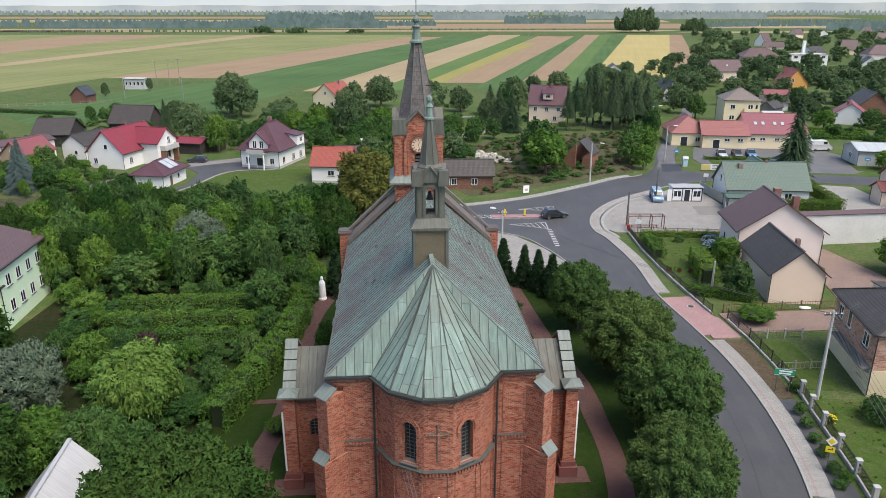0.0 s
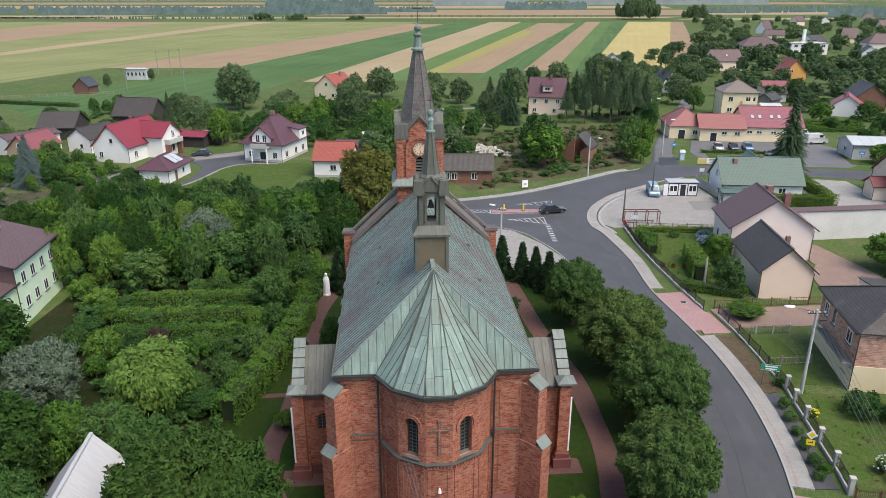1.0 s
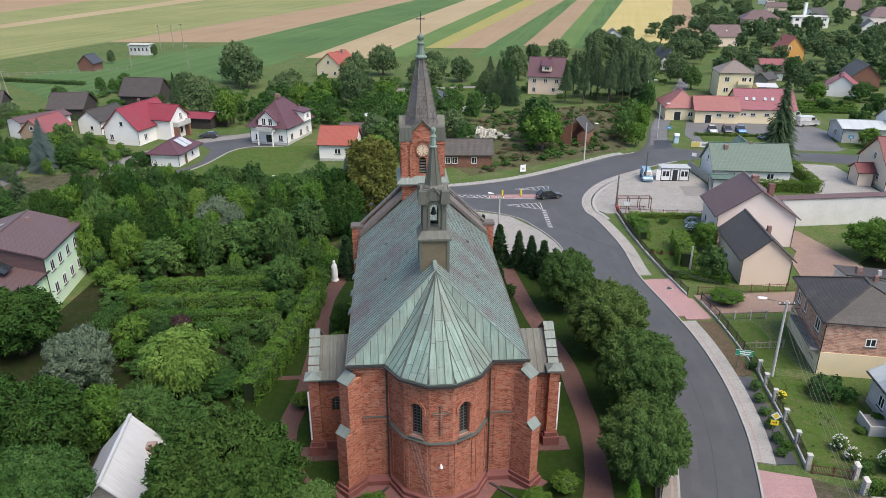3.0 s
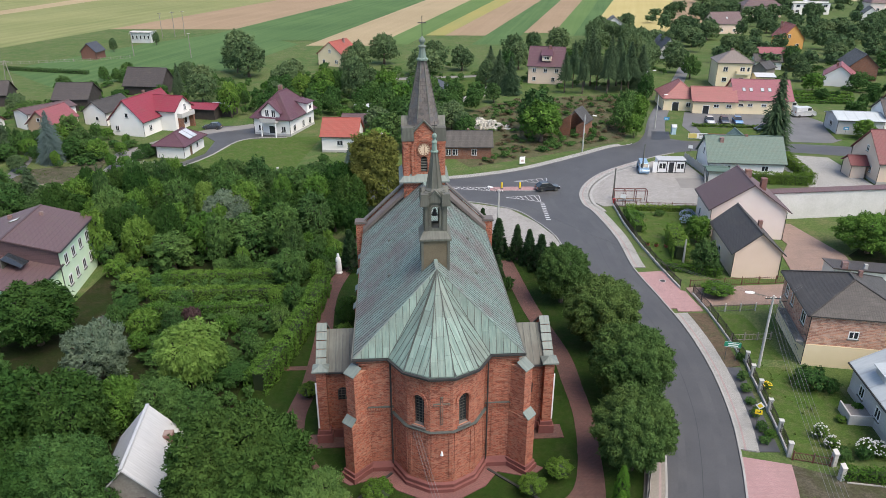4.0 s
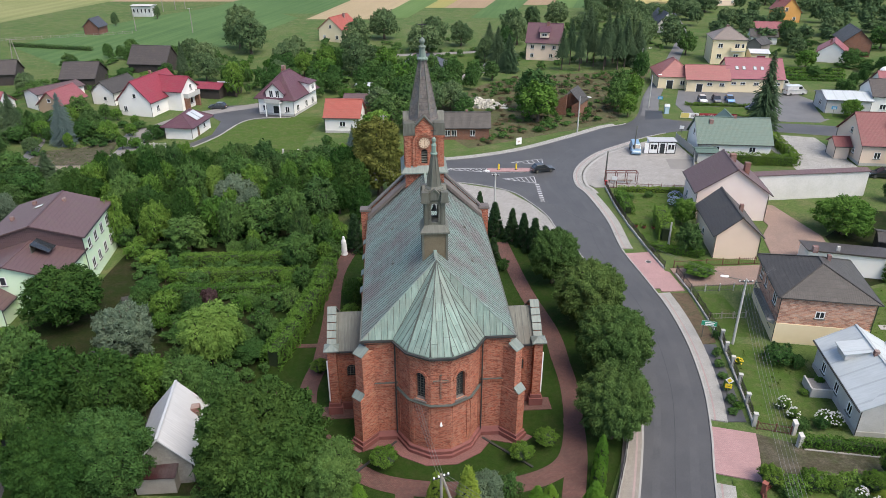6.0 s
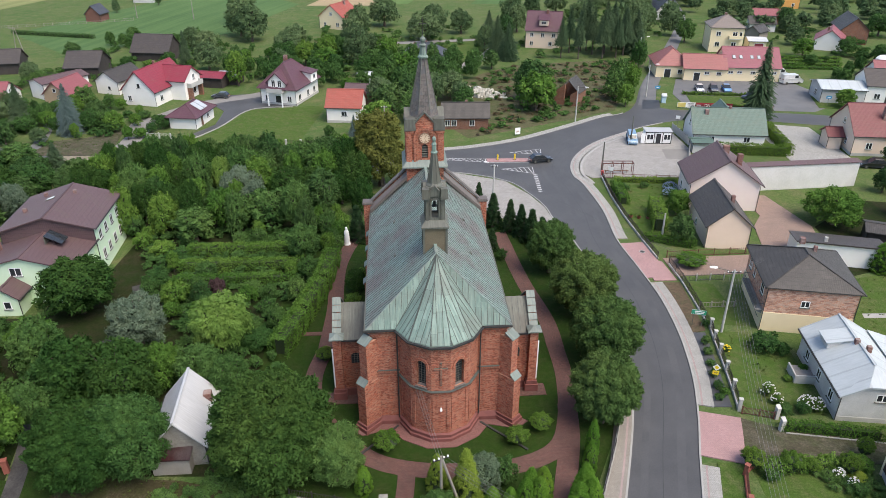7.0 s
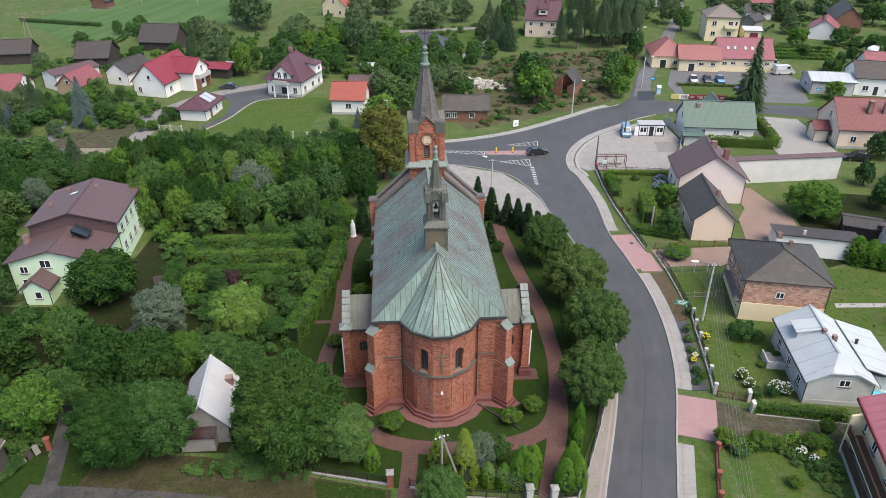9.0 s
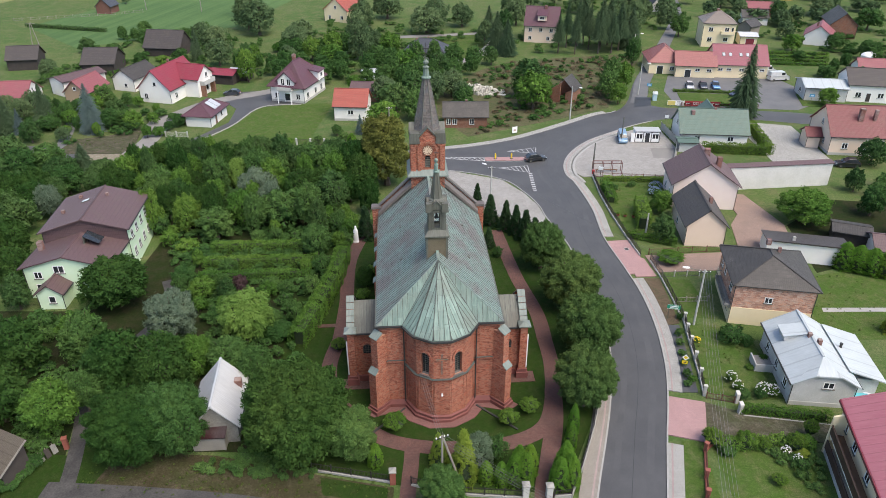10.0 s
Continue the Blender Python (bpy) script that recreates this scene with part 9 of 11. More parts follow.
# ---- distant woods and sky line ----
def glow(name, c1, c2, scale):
    """A plain far-off tone, mottled; it glows, with the haze painted into its colour."""
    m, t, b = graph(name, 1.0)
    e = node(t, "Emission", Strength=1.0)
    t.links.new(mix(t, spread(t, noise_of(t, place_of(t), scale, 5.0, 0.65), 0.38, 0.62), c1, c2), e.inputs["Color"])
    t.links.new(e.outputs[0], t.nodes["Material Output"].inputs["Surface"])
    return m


def tree_line(x0, y0, x1, y1, h, seed, material, label, rows=3, gap=0.30):
    """A wood on the skyline: rows of uneven crowns standing close, too far off to be told apart."""
    rs = np.random.RandomState(seed)
    long = math.hypot(x1 - x0, y1 - y0)
    base = [(math.cos(a) * s, math.sin(a) * s, z) for z, s in ((0.0, 0.9), (0.4, 1.0), (0.72, 0.8), (0.92, 0.42)) for a in (0, 1.05, 2.1, 3.14, 4.19, 5.24)] + [(0, 0, 1.0)]
    vs, fs = [], []
    for row in range(rows):
        for k in range(int(long / (h * gap))):
            u = (k + rs.uniform(-0.4, 0.4)) * h * gap / long
            swell = 0.78 + 0.22 * noise.noise(Vector((u * long / 60.0, seed * 3.7, row * 0.4)))
            x, y = x0 + (x1 - x0) * u + rs.normal() * 2, y0 + (y1 - y0) * u + row * h * 0.8
            hh, r = h * swell * rs.uniform(0.74, 1.05), h * rs.uniform(0.16, 0.30)
            n = len(vs)
            vs += [(x + bx * r * rs.uniform(0.8, 1.2), y + by * r * rs.uniform(0.8, 1.2), bz * hh * rs.uniform(0.95, 1.05)) for bx, by, bz in base]
            for q in range(3):
                for i in range(6):
                    j = (i + 1) % 6
                    fs.append((n + q * 6 + i, n + q * 6 + j, n + q * 6 + 6 + j, n + q * 6 + 6 + i))
            fs += [(n + 18 + i, n + 18 + (i + 1) % 6, n + 24) for i in range(6)]
    m = bpy.data.meshes.new("backdrop")
    m.from_pydata(vs, [], fs)
    m.materials.append(material)
    return tagged(new("backdrop", m), label, "backdrop", kind="structure")


# Woods glow in bluish tones, paler with distance: painted haze.
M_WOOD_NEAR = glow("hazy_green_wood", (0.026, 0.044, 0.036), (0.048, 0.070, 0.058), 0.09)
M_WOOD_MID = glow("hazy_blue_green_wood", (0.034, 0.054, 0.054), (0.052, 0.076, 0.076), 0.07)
M_WOOD_FAR = glow("haze_paled_wood", (0.075, 0.095, 0.102), (0.095, 0.116, 0.122), 0.03)
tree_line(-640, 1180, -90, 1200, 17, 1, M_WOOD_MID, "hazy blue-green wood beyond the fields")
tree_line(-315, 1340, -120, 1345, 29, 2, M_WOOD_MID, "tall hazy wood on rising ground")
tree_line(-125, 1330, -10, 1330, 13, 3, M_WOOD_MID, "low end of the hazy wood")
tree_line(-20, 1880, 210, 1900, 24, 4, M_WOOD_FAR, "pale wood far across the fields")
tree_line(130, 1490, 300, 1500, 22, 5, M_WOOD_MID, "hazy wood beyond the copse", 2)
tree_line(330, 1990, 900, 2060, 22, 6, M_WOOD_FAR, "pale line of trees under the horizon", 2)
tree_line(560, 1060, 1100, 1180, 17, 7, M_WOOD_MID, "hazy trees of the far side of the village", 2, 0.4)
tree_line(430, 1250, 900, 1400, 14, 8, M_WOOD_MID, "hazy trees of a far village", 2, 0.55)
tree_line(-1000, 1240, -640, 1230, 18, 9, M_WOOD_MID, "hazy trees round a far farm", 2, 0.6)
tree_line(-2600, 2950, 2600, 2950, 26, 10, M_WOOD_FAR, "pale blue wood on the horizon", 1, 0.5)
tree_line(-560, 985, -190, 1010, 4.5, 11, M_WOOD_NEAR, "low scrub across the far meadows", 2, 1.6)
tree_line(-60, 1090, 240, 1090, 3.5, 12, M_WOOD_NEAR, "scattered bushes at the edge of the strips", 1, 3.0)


def copse(cx, cy, a, b, count, h, r, label, seed):
    """An oval stand, tall in the middle and low at its rim."""
    def ring(f):
        return [(cx + a * f * math.cos(k * 0.524), cy + b * f * math.sin(k * 0.524)) for k in range(12)]
    mass("far_copse", ring(0.62), count * 2 // 3, "far", (h * 0.8, h * 1.1), (r * 0.7, r), 0.3, label, "wood", seed)
    mass("far_copse", ring(1.0), count, "far", (h * 0.3, h * 0.7), (r * 0.4, r * 0.8), 0.25, label, "wood", seed + 20)


copse(259, 985, 29, 16, 26, 34, 9, "dense round copse in the fields", 31)
copse(336, 985, 19, 10, 14, 20, 6.5, "small copse beside the wheat", 32)
copse(-232, 938, 20, 8, 10, 11, 5, "small copse on the field edge", 33)
copse(-187, 938, 19, 8, 9, 10, 5, "small copse on the field edge", 34)
copse(-110, 950, 16, 5, 8, 7, 4, "row of field bushes", 35)

# pale hills closing the view, far beyond everything; they glow in a painted haze
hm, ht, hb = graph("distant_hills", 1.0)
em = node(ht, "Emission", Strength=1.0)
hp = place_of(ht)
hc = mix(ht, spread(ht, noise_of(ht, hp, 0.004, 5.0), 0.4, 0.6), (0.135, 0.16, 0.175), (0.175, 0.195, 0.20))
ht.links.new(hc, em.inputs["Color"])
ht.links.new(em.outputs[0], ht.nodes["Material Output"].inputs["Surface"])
hs = Shape()
for i in range(160):
    a0, a1 = radians(-20 + 220 * i / 160), radians(-20 + 220 * (i + 1) / 160)
    top = lambda a: 42 + 16 * noise.noise(Vector((a * 5.0, 0.3, 0))) + 7 * noise.noise(Vector((a * 23.0, 1.7, 0)))
    hs.poly([(4600 * math.cos(a0), 4600 * math.sin(a0), -30), (4600 * math.cos(a1), 4600 * math.sin(a1), -30), (4600 * math.cos(a1), 4600 * math.sin(a1), top(a1)), (4600 * math.cos(a0), 4600 * math.sin(a0), top(a0))])
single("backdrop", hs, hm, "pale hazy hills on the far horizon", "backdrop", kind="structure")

# Glowing ring behind the hills, painted as the low overcast sky.
sm, st_, sb_ = graph("overcast_horizon", 1.0)
se = node(st_, "Emission", Strength=1.0)
st_.links.new(mix(st_, spread(st_, noise_of(st_, place_of(st_), 0.002, 4.0), 0.35, 0.65), (0.215, 0.25, 0.275), (0.245, 0.275, 0.295)), se.inputs["Color"])
st_.links.new(se.outputs[0], st_.nodes["Material Output"].inputs["Surface"])
ss = Shape()
for i in range(120):
    a0, a1 = 2 * math.pi * i / 120, 2 * math.pi * (i + 1) / 120
    ss.poly([(4750 * math.cos(a0), 4750 * math.sin(a0), -30), (4750 * math.cos(a1), 4750 * math.sin(a1), -30), (4750 * math.cos(a1), 4750 * math.sin(a1), 320), (4750 * math.cos(a0), 4750 * math.sin(a0), 320)])
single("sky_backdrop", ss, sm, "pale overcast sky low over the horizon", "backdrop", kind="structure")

# ---- street furniture, fences and small things ----
def pole(x, y, h, label, arm=None, material=M_CONCRETE, category="street lamp", cross=0.0, turn=0.0, lean=0.0):
    t = thing("street_lamp" if arm else "utility_pole", x, y, 0, turn, label, category)
    part("pole", Shape().rod((0, 0, 0), (lean, 0, h), 0.17, 8, 0.11), material, t)
    if cross:
        part("crossarm", Shape().beam((lean - cross / 2, 0, h - 0.35), (lean + cross / 2, 0, h - 0.35), 0.1, 0.1), M_DARK, t)
        for k in (-0.9, -0.3, 0.3, 0.9):
            part("insulator", Shape().turn([(0.05, 0), (0.07, 0.06), (0.04, 0.14)], 8, lean + cross / 2 * k, 0).data("insulator", M_WHITE), None, t, at=Matrix.Translation((0, 0, h - 0.3)))
    if arm:
        ax, ay = arm
        part("arm", Shape().rod((lean, 0, h - 0.25), (ax, ay, h + 0.1), 0.04, 6), M_GREY_TIN, t)
        d = Vector((ax - lean, ay)).normalized()
        part("lamp_head", Shape().loft([[(ax + d.x * q - d.y * s * w, ay + d.y * q + d.x * s * w, h + 0.1 + z) for s, z in ((-1, 0), (1, 0), (0.7, 0.14), (-0.7, 0.14))] for q, w in ((-0.1, 0.08), (0.15, 0.17), (0.65, 0.16), (0.8, 0.06))]), M_WHITE, t, "white lamp head")
    return t


pole(33.4, 55.2, 8.6, "concrete street lamp pole with wires beside the garden", (-2.0, 0.3), cross=1.6)
pole(8.3, 94.2, 6.4, "concrete pole with lamps on the forecourt", (-1.0, 0.6), cross=1.2)
pole(29.3, 137.5, 7.9, "street lamp beside the overgrown slope", (1.4, -1.2))
pole(50.0, 157.0, 8.0, "street lamp by the side lane", (1.4, 0.0))
pole(56.0, 190.0, 8.0, "street lamp far along the lane", (1.6, 0.0))
pole(38.0, 122.0, 6.0, "thin steel post at the lot", None, M_GREY_TIN, "post")
pole(33.4, 81.3, 3.6, "plain concrete post in the garden", None, M_CONCRETE, "post")
pole(29.4, 108.0, 5.5, "slim steel lamp post at the lot", None, M_GREY_TIN, "post")
pole(-12.0, 122.5, 8.0, "wooden utility pole by the road", None, M_WOOD_GREY, "utility pole", 1.2)
pole(-118.5, 266.8, 8.5, "wooden utility pole in the field", None, M_WOOD_GREY, "utility pole", 1.6)
for x, y in ((-126.4, 318.3), (-122.5, 323.0), (-119.0, 326.0)):
    pole(x, y, 11.0, "tall wooden pole beside the field ruin", None, M_WOOD_GREY, "utility pole", 1.8)
pole(-95.6, 263.5, 9.0, "wooden utility pole in the green field", None, M_WOOD_GREY, "utility pole", 1.4)
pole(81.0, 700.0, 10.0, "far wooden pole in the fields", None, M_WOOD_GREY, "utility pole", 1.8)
hp = thing("utility_pole", -129.0, 202.0, 0, 10, "wooden A-frame utility pole in the meadow", "utility pole")
for sx in (-1, 1):
    part("leg", Shape().rod((sx * 1.2, 0, 0), (sx * 0.15, 0, 8.6), 0.14, 6, 0.1), M_WOOD_GREY, hp)
part("crossarm", Shape().beam((-1.4, 0, 8.3), (1.4, 0, 8.3), 0.12, 0.12), M_WOOD_GREY, hp)
ap = thing("utility_pole", -0.2, 27.2, 0, 25, "wooden A-frame utility pole before the church", "utility pole")
part("leg", Shape().rod((0, 0, 0), (0, 0, 7.2), 0.14, 8, 0.11), M_WOOD_GREY, ap)
part("leg", Shape().rod((1.9, -0.6, 0), (0.12, 0, 6.8), 0.13, 8, 0.1), M_WOOD_GREY, ap)
part("crossarm", Shape().beam((-0.7, 0, 6.9), (0.7, 0, 6.9), 0.09, 0.09), M_DARK, ap)
for k in (-0.6, -0.2, 0.25, 0.6):
    part("insulator", Shape().turn([(0.05, 6.95), (0.08, 7.0), (0.05, 7.12)], 8, k, 0), M_WHITE, ap)


def wire(a, b, sag, label, n=1, gap=0.3):
    """Cables that hang between two points; n side by side, each a thing of its own."""
    a, b = Vector(a), Vector(b)
    across = (b - a).cross(Vector((0, 0, 1))).normalized()
    for k in range(n):
        o = across * gap * (k - (n - 1) / 2)
        pts = [a.lerp(b, i / 14) + o - Vector((0, 0, sag * 4 * (i / 14) * (1 - i / 14))) for i in range(15)]
        s = Shape()
        rings = []
        for i, p in enumerate(pts):
            w = (pts[min(i + 1, 14)] - pts[max(i - 1, 0)]).normalized()
            u = w.cross(Vector((0, 0, 1))).normalized() * 0.014
            v = u.cross(w).normalized() * 0.014
            rings.append([p + u, p + v, p - u, p - v])
        single("cable", s.loft(rings), M_WIRE, label, "cable", "overhead cables")


M_WIRE = plain("cable_sheath", (0.10, 0.10, 0.10), (0.16, 0.16, 0.16), 2.0, 30.0, 0.6)
wire((33.4, 55.2, 8.2), (23.0, 14.0, 8.0), 0.9, "thin overhead cable along the gardens", 5, 0.32)
wire((33.4, 55.2, 8.2), (8.3, 94.2, 6.1), 1.0, "thin overhead cable across the road", 2, 0.4)
wire((33.4, 55.2, 8.1), (44.0, 66.0, 6.0), 0.4, "thin overhead cable to the house", 2, 0.3)
wire((-0.2, 27.2, 6.9), (-2.6, 38.2, 6.0), 0.3, "thin cable to the church", 3, 0.22)
wire((-0.2, 27.2, 6.9), (20.0, 12.0, 7.5), 0.7, "thin overhead cable before the churchyard", 4, 0.3)

# road signs
sg = thing("road_sign", 30.75, 56.35, 0, -14, "green place sign with white border on two posts", "road sign")
part("board", Shape().box(-0.85, 0.85, -0.03, 0.0, 1.75, 2.4), plain("sign_green", (0.015, 0.23, 0.13), (0.02, 0.26, 0.15), 2.0, 30.0, 0.4, 0, 0), sg)
for z, w in ((2.12, 0.62), (1.88, 0.55)):
    part("text_bar", Shape().box(-w * 0.8, w, -0.04, -0.031, z, z + 0.13), M_WHITE, sg)
part("border", Shape().box(-0.84, 0.84, -0.036, -0.031, 2.36, 2.39).box(-0.84, 0.84, -0.036, -0.031, 1.76, 1.79), M_WHITE, sg)
for sx in (-0.55, 0.55):
    part("post", Shape().rod((sx, 0.03, 0), (sx, 0.03, 2.4), 0.035, 6), M_GREY_TIN, sg)
M_SIGN_YELLOW = plain("sign_yellow", (0.72, 0.52, 0.02), (0.78, 0.58, 0.04), 2.0, 30.0, 0.4, 0, 0)
ps = thing("road_sign", 28.8, 44.7, 0, -18, "yellow priority diamond above a yellow plate on a post", "road sign")
part("post", Shape().rod((0, 0.04, 0), (0, 0.04, 3.0), 0.035, 6), M_GREY_TIN, ps)
part("diamond", Shape().loft([[(-0.42, y, 2.75), (0, y, 2.33), (0.42, y, 2.75), (0, y, 3.17)] for y in (-0.02, 0.0)]), M_WHITE, ps)
part("diamond_face", Shape().loft([[(-0.26, y, 2.75), (0, y, 2.49), (0.26, y, 2.75), (0, y, 3.01)] for y in (-0.03, -0.021)]), M_SIGN_YELLOW, ps)
part("plate", Shape().box(-0.32, 0.32, -0.02, 0.0, 1.8, 2.3), M_SIGN_YELLOW, ps)
part("mark", Shape().box(-0.18, 0.16, -0.03, -0.021, 2.0, 2.08).box(0.08, 0.16, -0.03, -0.021, 2.08, 2.2), M_DARK, ps)
ws = thing("sign_board", 15.5, 127.8, 0, 20, "small white notice board on the verge", "sign")
part("board", Shape().box(-0.6, 0.6, -0.04, 0.04, 0.3, 1.7), M_WHITE, ws)
part("mark", Shape().box(-0.3, 0.3, -0.05, -0.041, 0.7, 1.1), plain("faded_print", (0.4, 0.3, 0.28), (0.5, 0.4, 0.36)), ws)
for sx in (-0.5, 0.5):
    part("post", Shape().rod((sx, 0, 0), (sx, 0, 0.4), 0.04, 6), M_GREY_TIN, ws)
for x, y, z in ((30.1, 104.0, 2.2), (50.3, 132.0, 3.0)):
    n_ = thing("sign_board", x, y, 0, -20, "white sign plate on a thin post", "sign")
    part("post", Shape().rod((0, 0.03, 0), (0, 0.03, z), 0.04, 6), M_GREY_TIN, n_)
    part("plate", Shape().box(-0.45, 0.45, -0.03, 0, z - 0.7, z), M_WHITE, n_)
for x, y in ((52.9, 158.0), (91.0, 149.0)):
    n_ = thing("road_sign", x, y, 0, -10, "blue road sign on a post", "road sign")
    part("post", Shape().rod((0, 0.03, 0), (0, 0.03, 2.6), 0.04, 6), M_GREY_TIN, n_)
    part("plate", Shape().box(-0.6, 0.6, -0.03, 0, 1.9, 2.6), plain("sign_blue", (0.05, 0.25, 0.45), (0.07, 0.3, 0.5), 2.0, 30.0, 0.4, 0, 0), n_)
    part("mark", Shape().box(-0.3, 0.3, -0.04, -0.031, 2.1, 2.3), M_WHITE, n_)
for x, y in ((10.3, 113.0), (13.6, 113.1)):
    b_ = thing("bollard", x, y, 0.15, 0, "yellow traffic bollard on the island", "bollard", "island bollards")
    part("post", Shape().turn([(0.16, 0), (0.16, 1.0), (0.1, 1.15)], 8), M_SIGN_YELLOW, b_)
    part("foot", Shape().turn([(0.28, 0), (0.28, 0.08)], 8), M_DARK, b_)
ch = thing("chapel_niche", 53.0, 152.2, 0, 0, "small pale blue roadside shrine box", "shrine")
part("body", Shape().box(-0.5, 0.5, -0.4, 0.4, 0, 1.7), plain("pale_blue_paint", (0.35, 0.5, 0.58), (0.42, 0.56, 0.63)), ch)
part("roof", Shape().loft([[(x, -0.6, 1.7), (x, 0.6, 1.7), (x, 0, 2.3)] for x in (-0.6, 0.6)]), M_TIN_PALE, ch)
st = single("statue", Shape().turn([(0.5, 0), (0.5, 0.25), (0.42, 0.3), (0.44, 0.9), (0.40, 1.6), (0.36, 2.15), (0.24, 2.4), (0.17, 2.5), (0.19, 2.7), (0.15, 2.88), (0.04, 2.95)], 12, -14.4, 77.9), M_WHITE, "white robed garden statue on a plinth", "statue")


# fences
def picket_fence(pts, h, label, post_mat, rail_mat, every=2.2, post=0.07, pickets=0.16, cap=None, base=0.0, name="fence"):
    f = thing(name, pts[0][0], pts[0][1], 0, 0, label, "fence")
    o = Vector((pts[0][0], pts[0][1]))
    for a, b in zip(pts, pts[1:]):
        a, b = Vector(a) - o, Vector(b) - o
        L_ = (b - a).length
        w = (b - a) / L_
        m_ = Matrix.Translation((a.x, a.y, 0)) @ Matrix.Rotation(math.atan2(w.y, w.x), 4, "Z")
        n = max(1, round(L_ / every))
        if base:
            part("fence_base", Shape().box(0, L_, -0.12, 0.12, 0, base), cap or M_CONCRETE, f, "low concrete base", m_)
        for k in range(0 if a.length < 1e-6 else 1, n + 1):
            pt_ = part("post", Shape().box(k * L_ / n - post, k * L_ / n + post, -post, post, 0, h + 0.12), post_mat, f, "", m_)
            if cap and post > 0.1:
                part("post_cap", Shape().box(k * L_ / n - post - 0.05, k * L_ / n + post + 0.05, -post - 0.05, post + 0.05, h + 0.12, h + 0.2), cap, pt_)
        for z in (base + 0.12, h - 0.14):
            part("rail", Shape().box(0, L_, -0.02, 0.02, z, z + 0.05), rail_mat, f, "", m_)
        bars_ = Shape()
        x = 0.1
        while x < L_:
            bars_.box(x - 0.012, x + 0.012, -0.012, 0.012, base + 0.05, h)
            x += pickets
        tagged(part("picket", bars_, rail_mat, f, "", m_), kind="stuff")
    return f


M_WORN = plain("stained_concrete", (0.20, 0.195, 0.18), (0.32, 0.315, 0.295), 1.2, 9.0, 0.9, 0, 0.25)
M_IRON = plain("dark_iron", (0.02, 0.018, 0.018), (0.035, 0.03, 0.03), 2.0, 30.0, 0.5)
M_RUST = plain("red_brown_iron", (0.10, 0.035, 0.03), (0.14, 0.055, 0.045), 2.0, 30.0, 0.6)
M_POST_RED = plain("red_clinker", (0.20, 0.06, 0.045), (0.26, 0.09, 0.065), 2.0, 20.0, 0.7)
picket_fence([(-13.6, 29.5), (-5.3, 27.9)], 1.15, "dark iron churchyard fence on a pale base", M_IRON, M_IRON, 2.1, 0.05, 0.15, M_WORN, 0.25)
picket_fence([(-3.3, 27.6), (2.0, 26.4), (7.9, 26.0)], 1.2, "dark iron churchyard fence on a pale base", M_IRON, M_IRON, 2.0, 0.05, 0.15, M_WORN, 0.25)
for x, y, m_, lab in ((-5.15, 27.9, M_POST_RED, "red brick gate pier with a flat cap"), (8.0, 26.2, M_CONCRETE, "pale concrete gate pier with a cap"), (10.3, 26.1, M_CONCRETE, "pale concrete gate pier with a cap")):
    g_ = thing("gate_pier", x, y, 0, 5, lab, "gate pier")
    part("pier", Shape().box(-0.3, 0.3, -0.3, 0.3, 0, 1.7), m_, g_)
    part("cap", Shape().loft([[(-0.38, -0.38, 1.7), (0.38, -0.38, 1.7), (0.38, 0.38, 1.7), (-0.38, 0.38, 1.7)], [(-0.38, -0.38, 1.8), (0.38, -0.38, 1.8), (0.38, 0.38, 1.8), (-0.38, 0.38, 1.8)], [(-0.05, -0.05, 1.95), (0.05, -0.05, 1.95), (0.05, 0.05, 1.95), (-0.05, 0.05, 1.95)]]), M_WORN, g_)
picket_fence([(10.8, 25.9), (12.5, 26.1), (14.2, 29.8), (16.4, 35.5), (18.2, 41.0), (19.2, 48.0), (19.6, 56.0), (19.2, 66.0), (17.5, 74.5), (14.6, 80.0)], 1.3, "low churchyard fence on a white wall along the footway", M_IRON, M_IRON, 2.3, 0.05, 0.16, M_WORN, 0.55)
picket_fence([(14.2, 80.5), (9.0, 86.0), (5.0, 91.5)], 1.1, "low pale fence by the forecourt", M_CONCRETE, M_GREY_TIN, 2.0, 0.06, 0.2)
picket_fence([(30.3, 41.1), (30.8, 44.2), (31.2, 47.4), (31.6, 50.6), (31.9, 53.3), (32.3, 55.8)], 1.35, "garden fence of white-capped posts and dark rails", M_CONCRETE, M_IRON, 3.2, 0.17, 0.13, M_CONCRETE, 0.3)
picket_fence([(32.3, 55.8), (32.3, 62.0), (32.2, 67.0), (31.8, 72.0)], 1.3, "dark steel garden fence", M_IRON, M_IRON, 2.4, 0.04, 0.15, None, 0.2)
picket_fence([(30.6, 73.5), (29.8, 79.7), (29.0, 88.0), (28.6, 96.0), (28.7, 104.0)], 1.2, "dark mesh garden fence by the footway", M_IRON, M_IRON, 2.2, 0.04, 0.14, M_CONCRETE, 0.3)
picket_fence([(28.7, 104.0), (36.0, 103.2), (42.6, 102.6)], 1.1, "low garden fence along the lot", M_RUST, M_RUST, 2.0, 0.04, 0.2)
picket_fence([(43.5, 102.6), (44.4, 105.0), (47.0, 113.0), (49.8, 121.0), (49.0, 131.0)], 1.7, "pale concrete panel fence of the lot", M_CONCRETE, M_CONCRETE, 2.0, 0.08, 0.05)
picket_fence([(28.6, 33.2), (27.6, 32.2), (26.5, 28.5), (25.8, 26.0), (23.6, 17.0)], 1.2, "brown garden fence with red clinker posts", M_POST_RED, M_RUST, 3.4, 0.18, 0.12, M_POST_RED, 0.3)
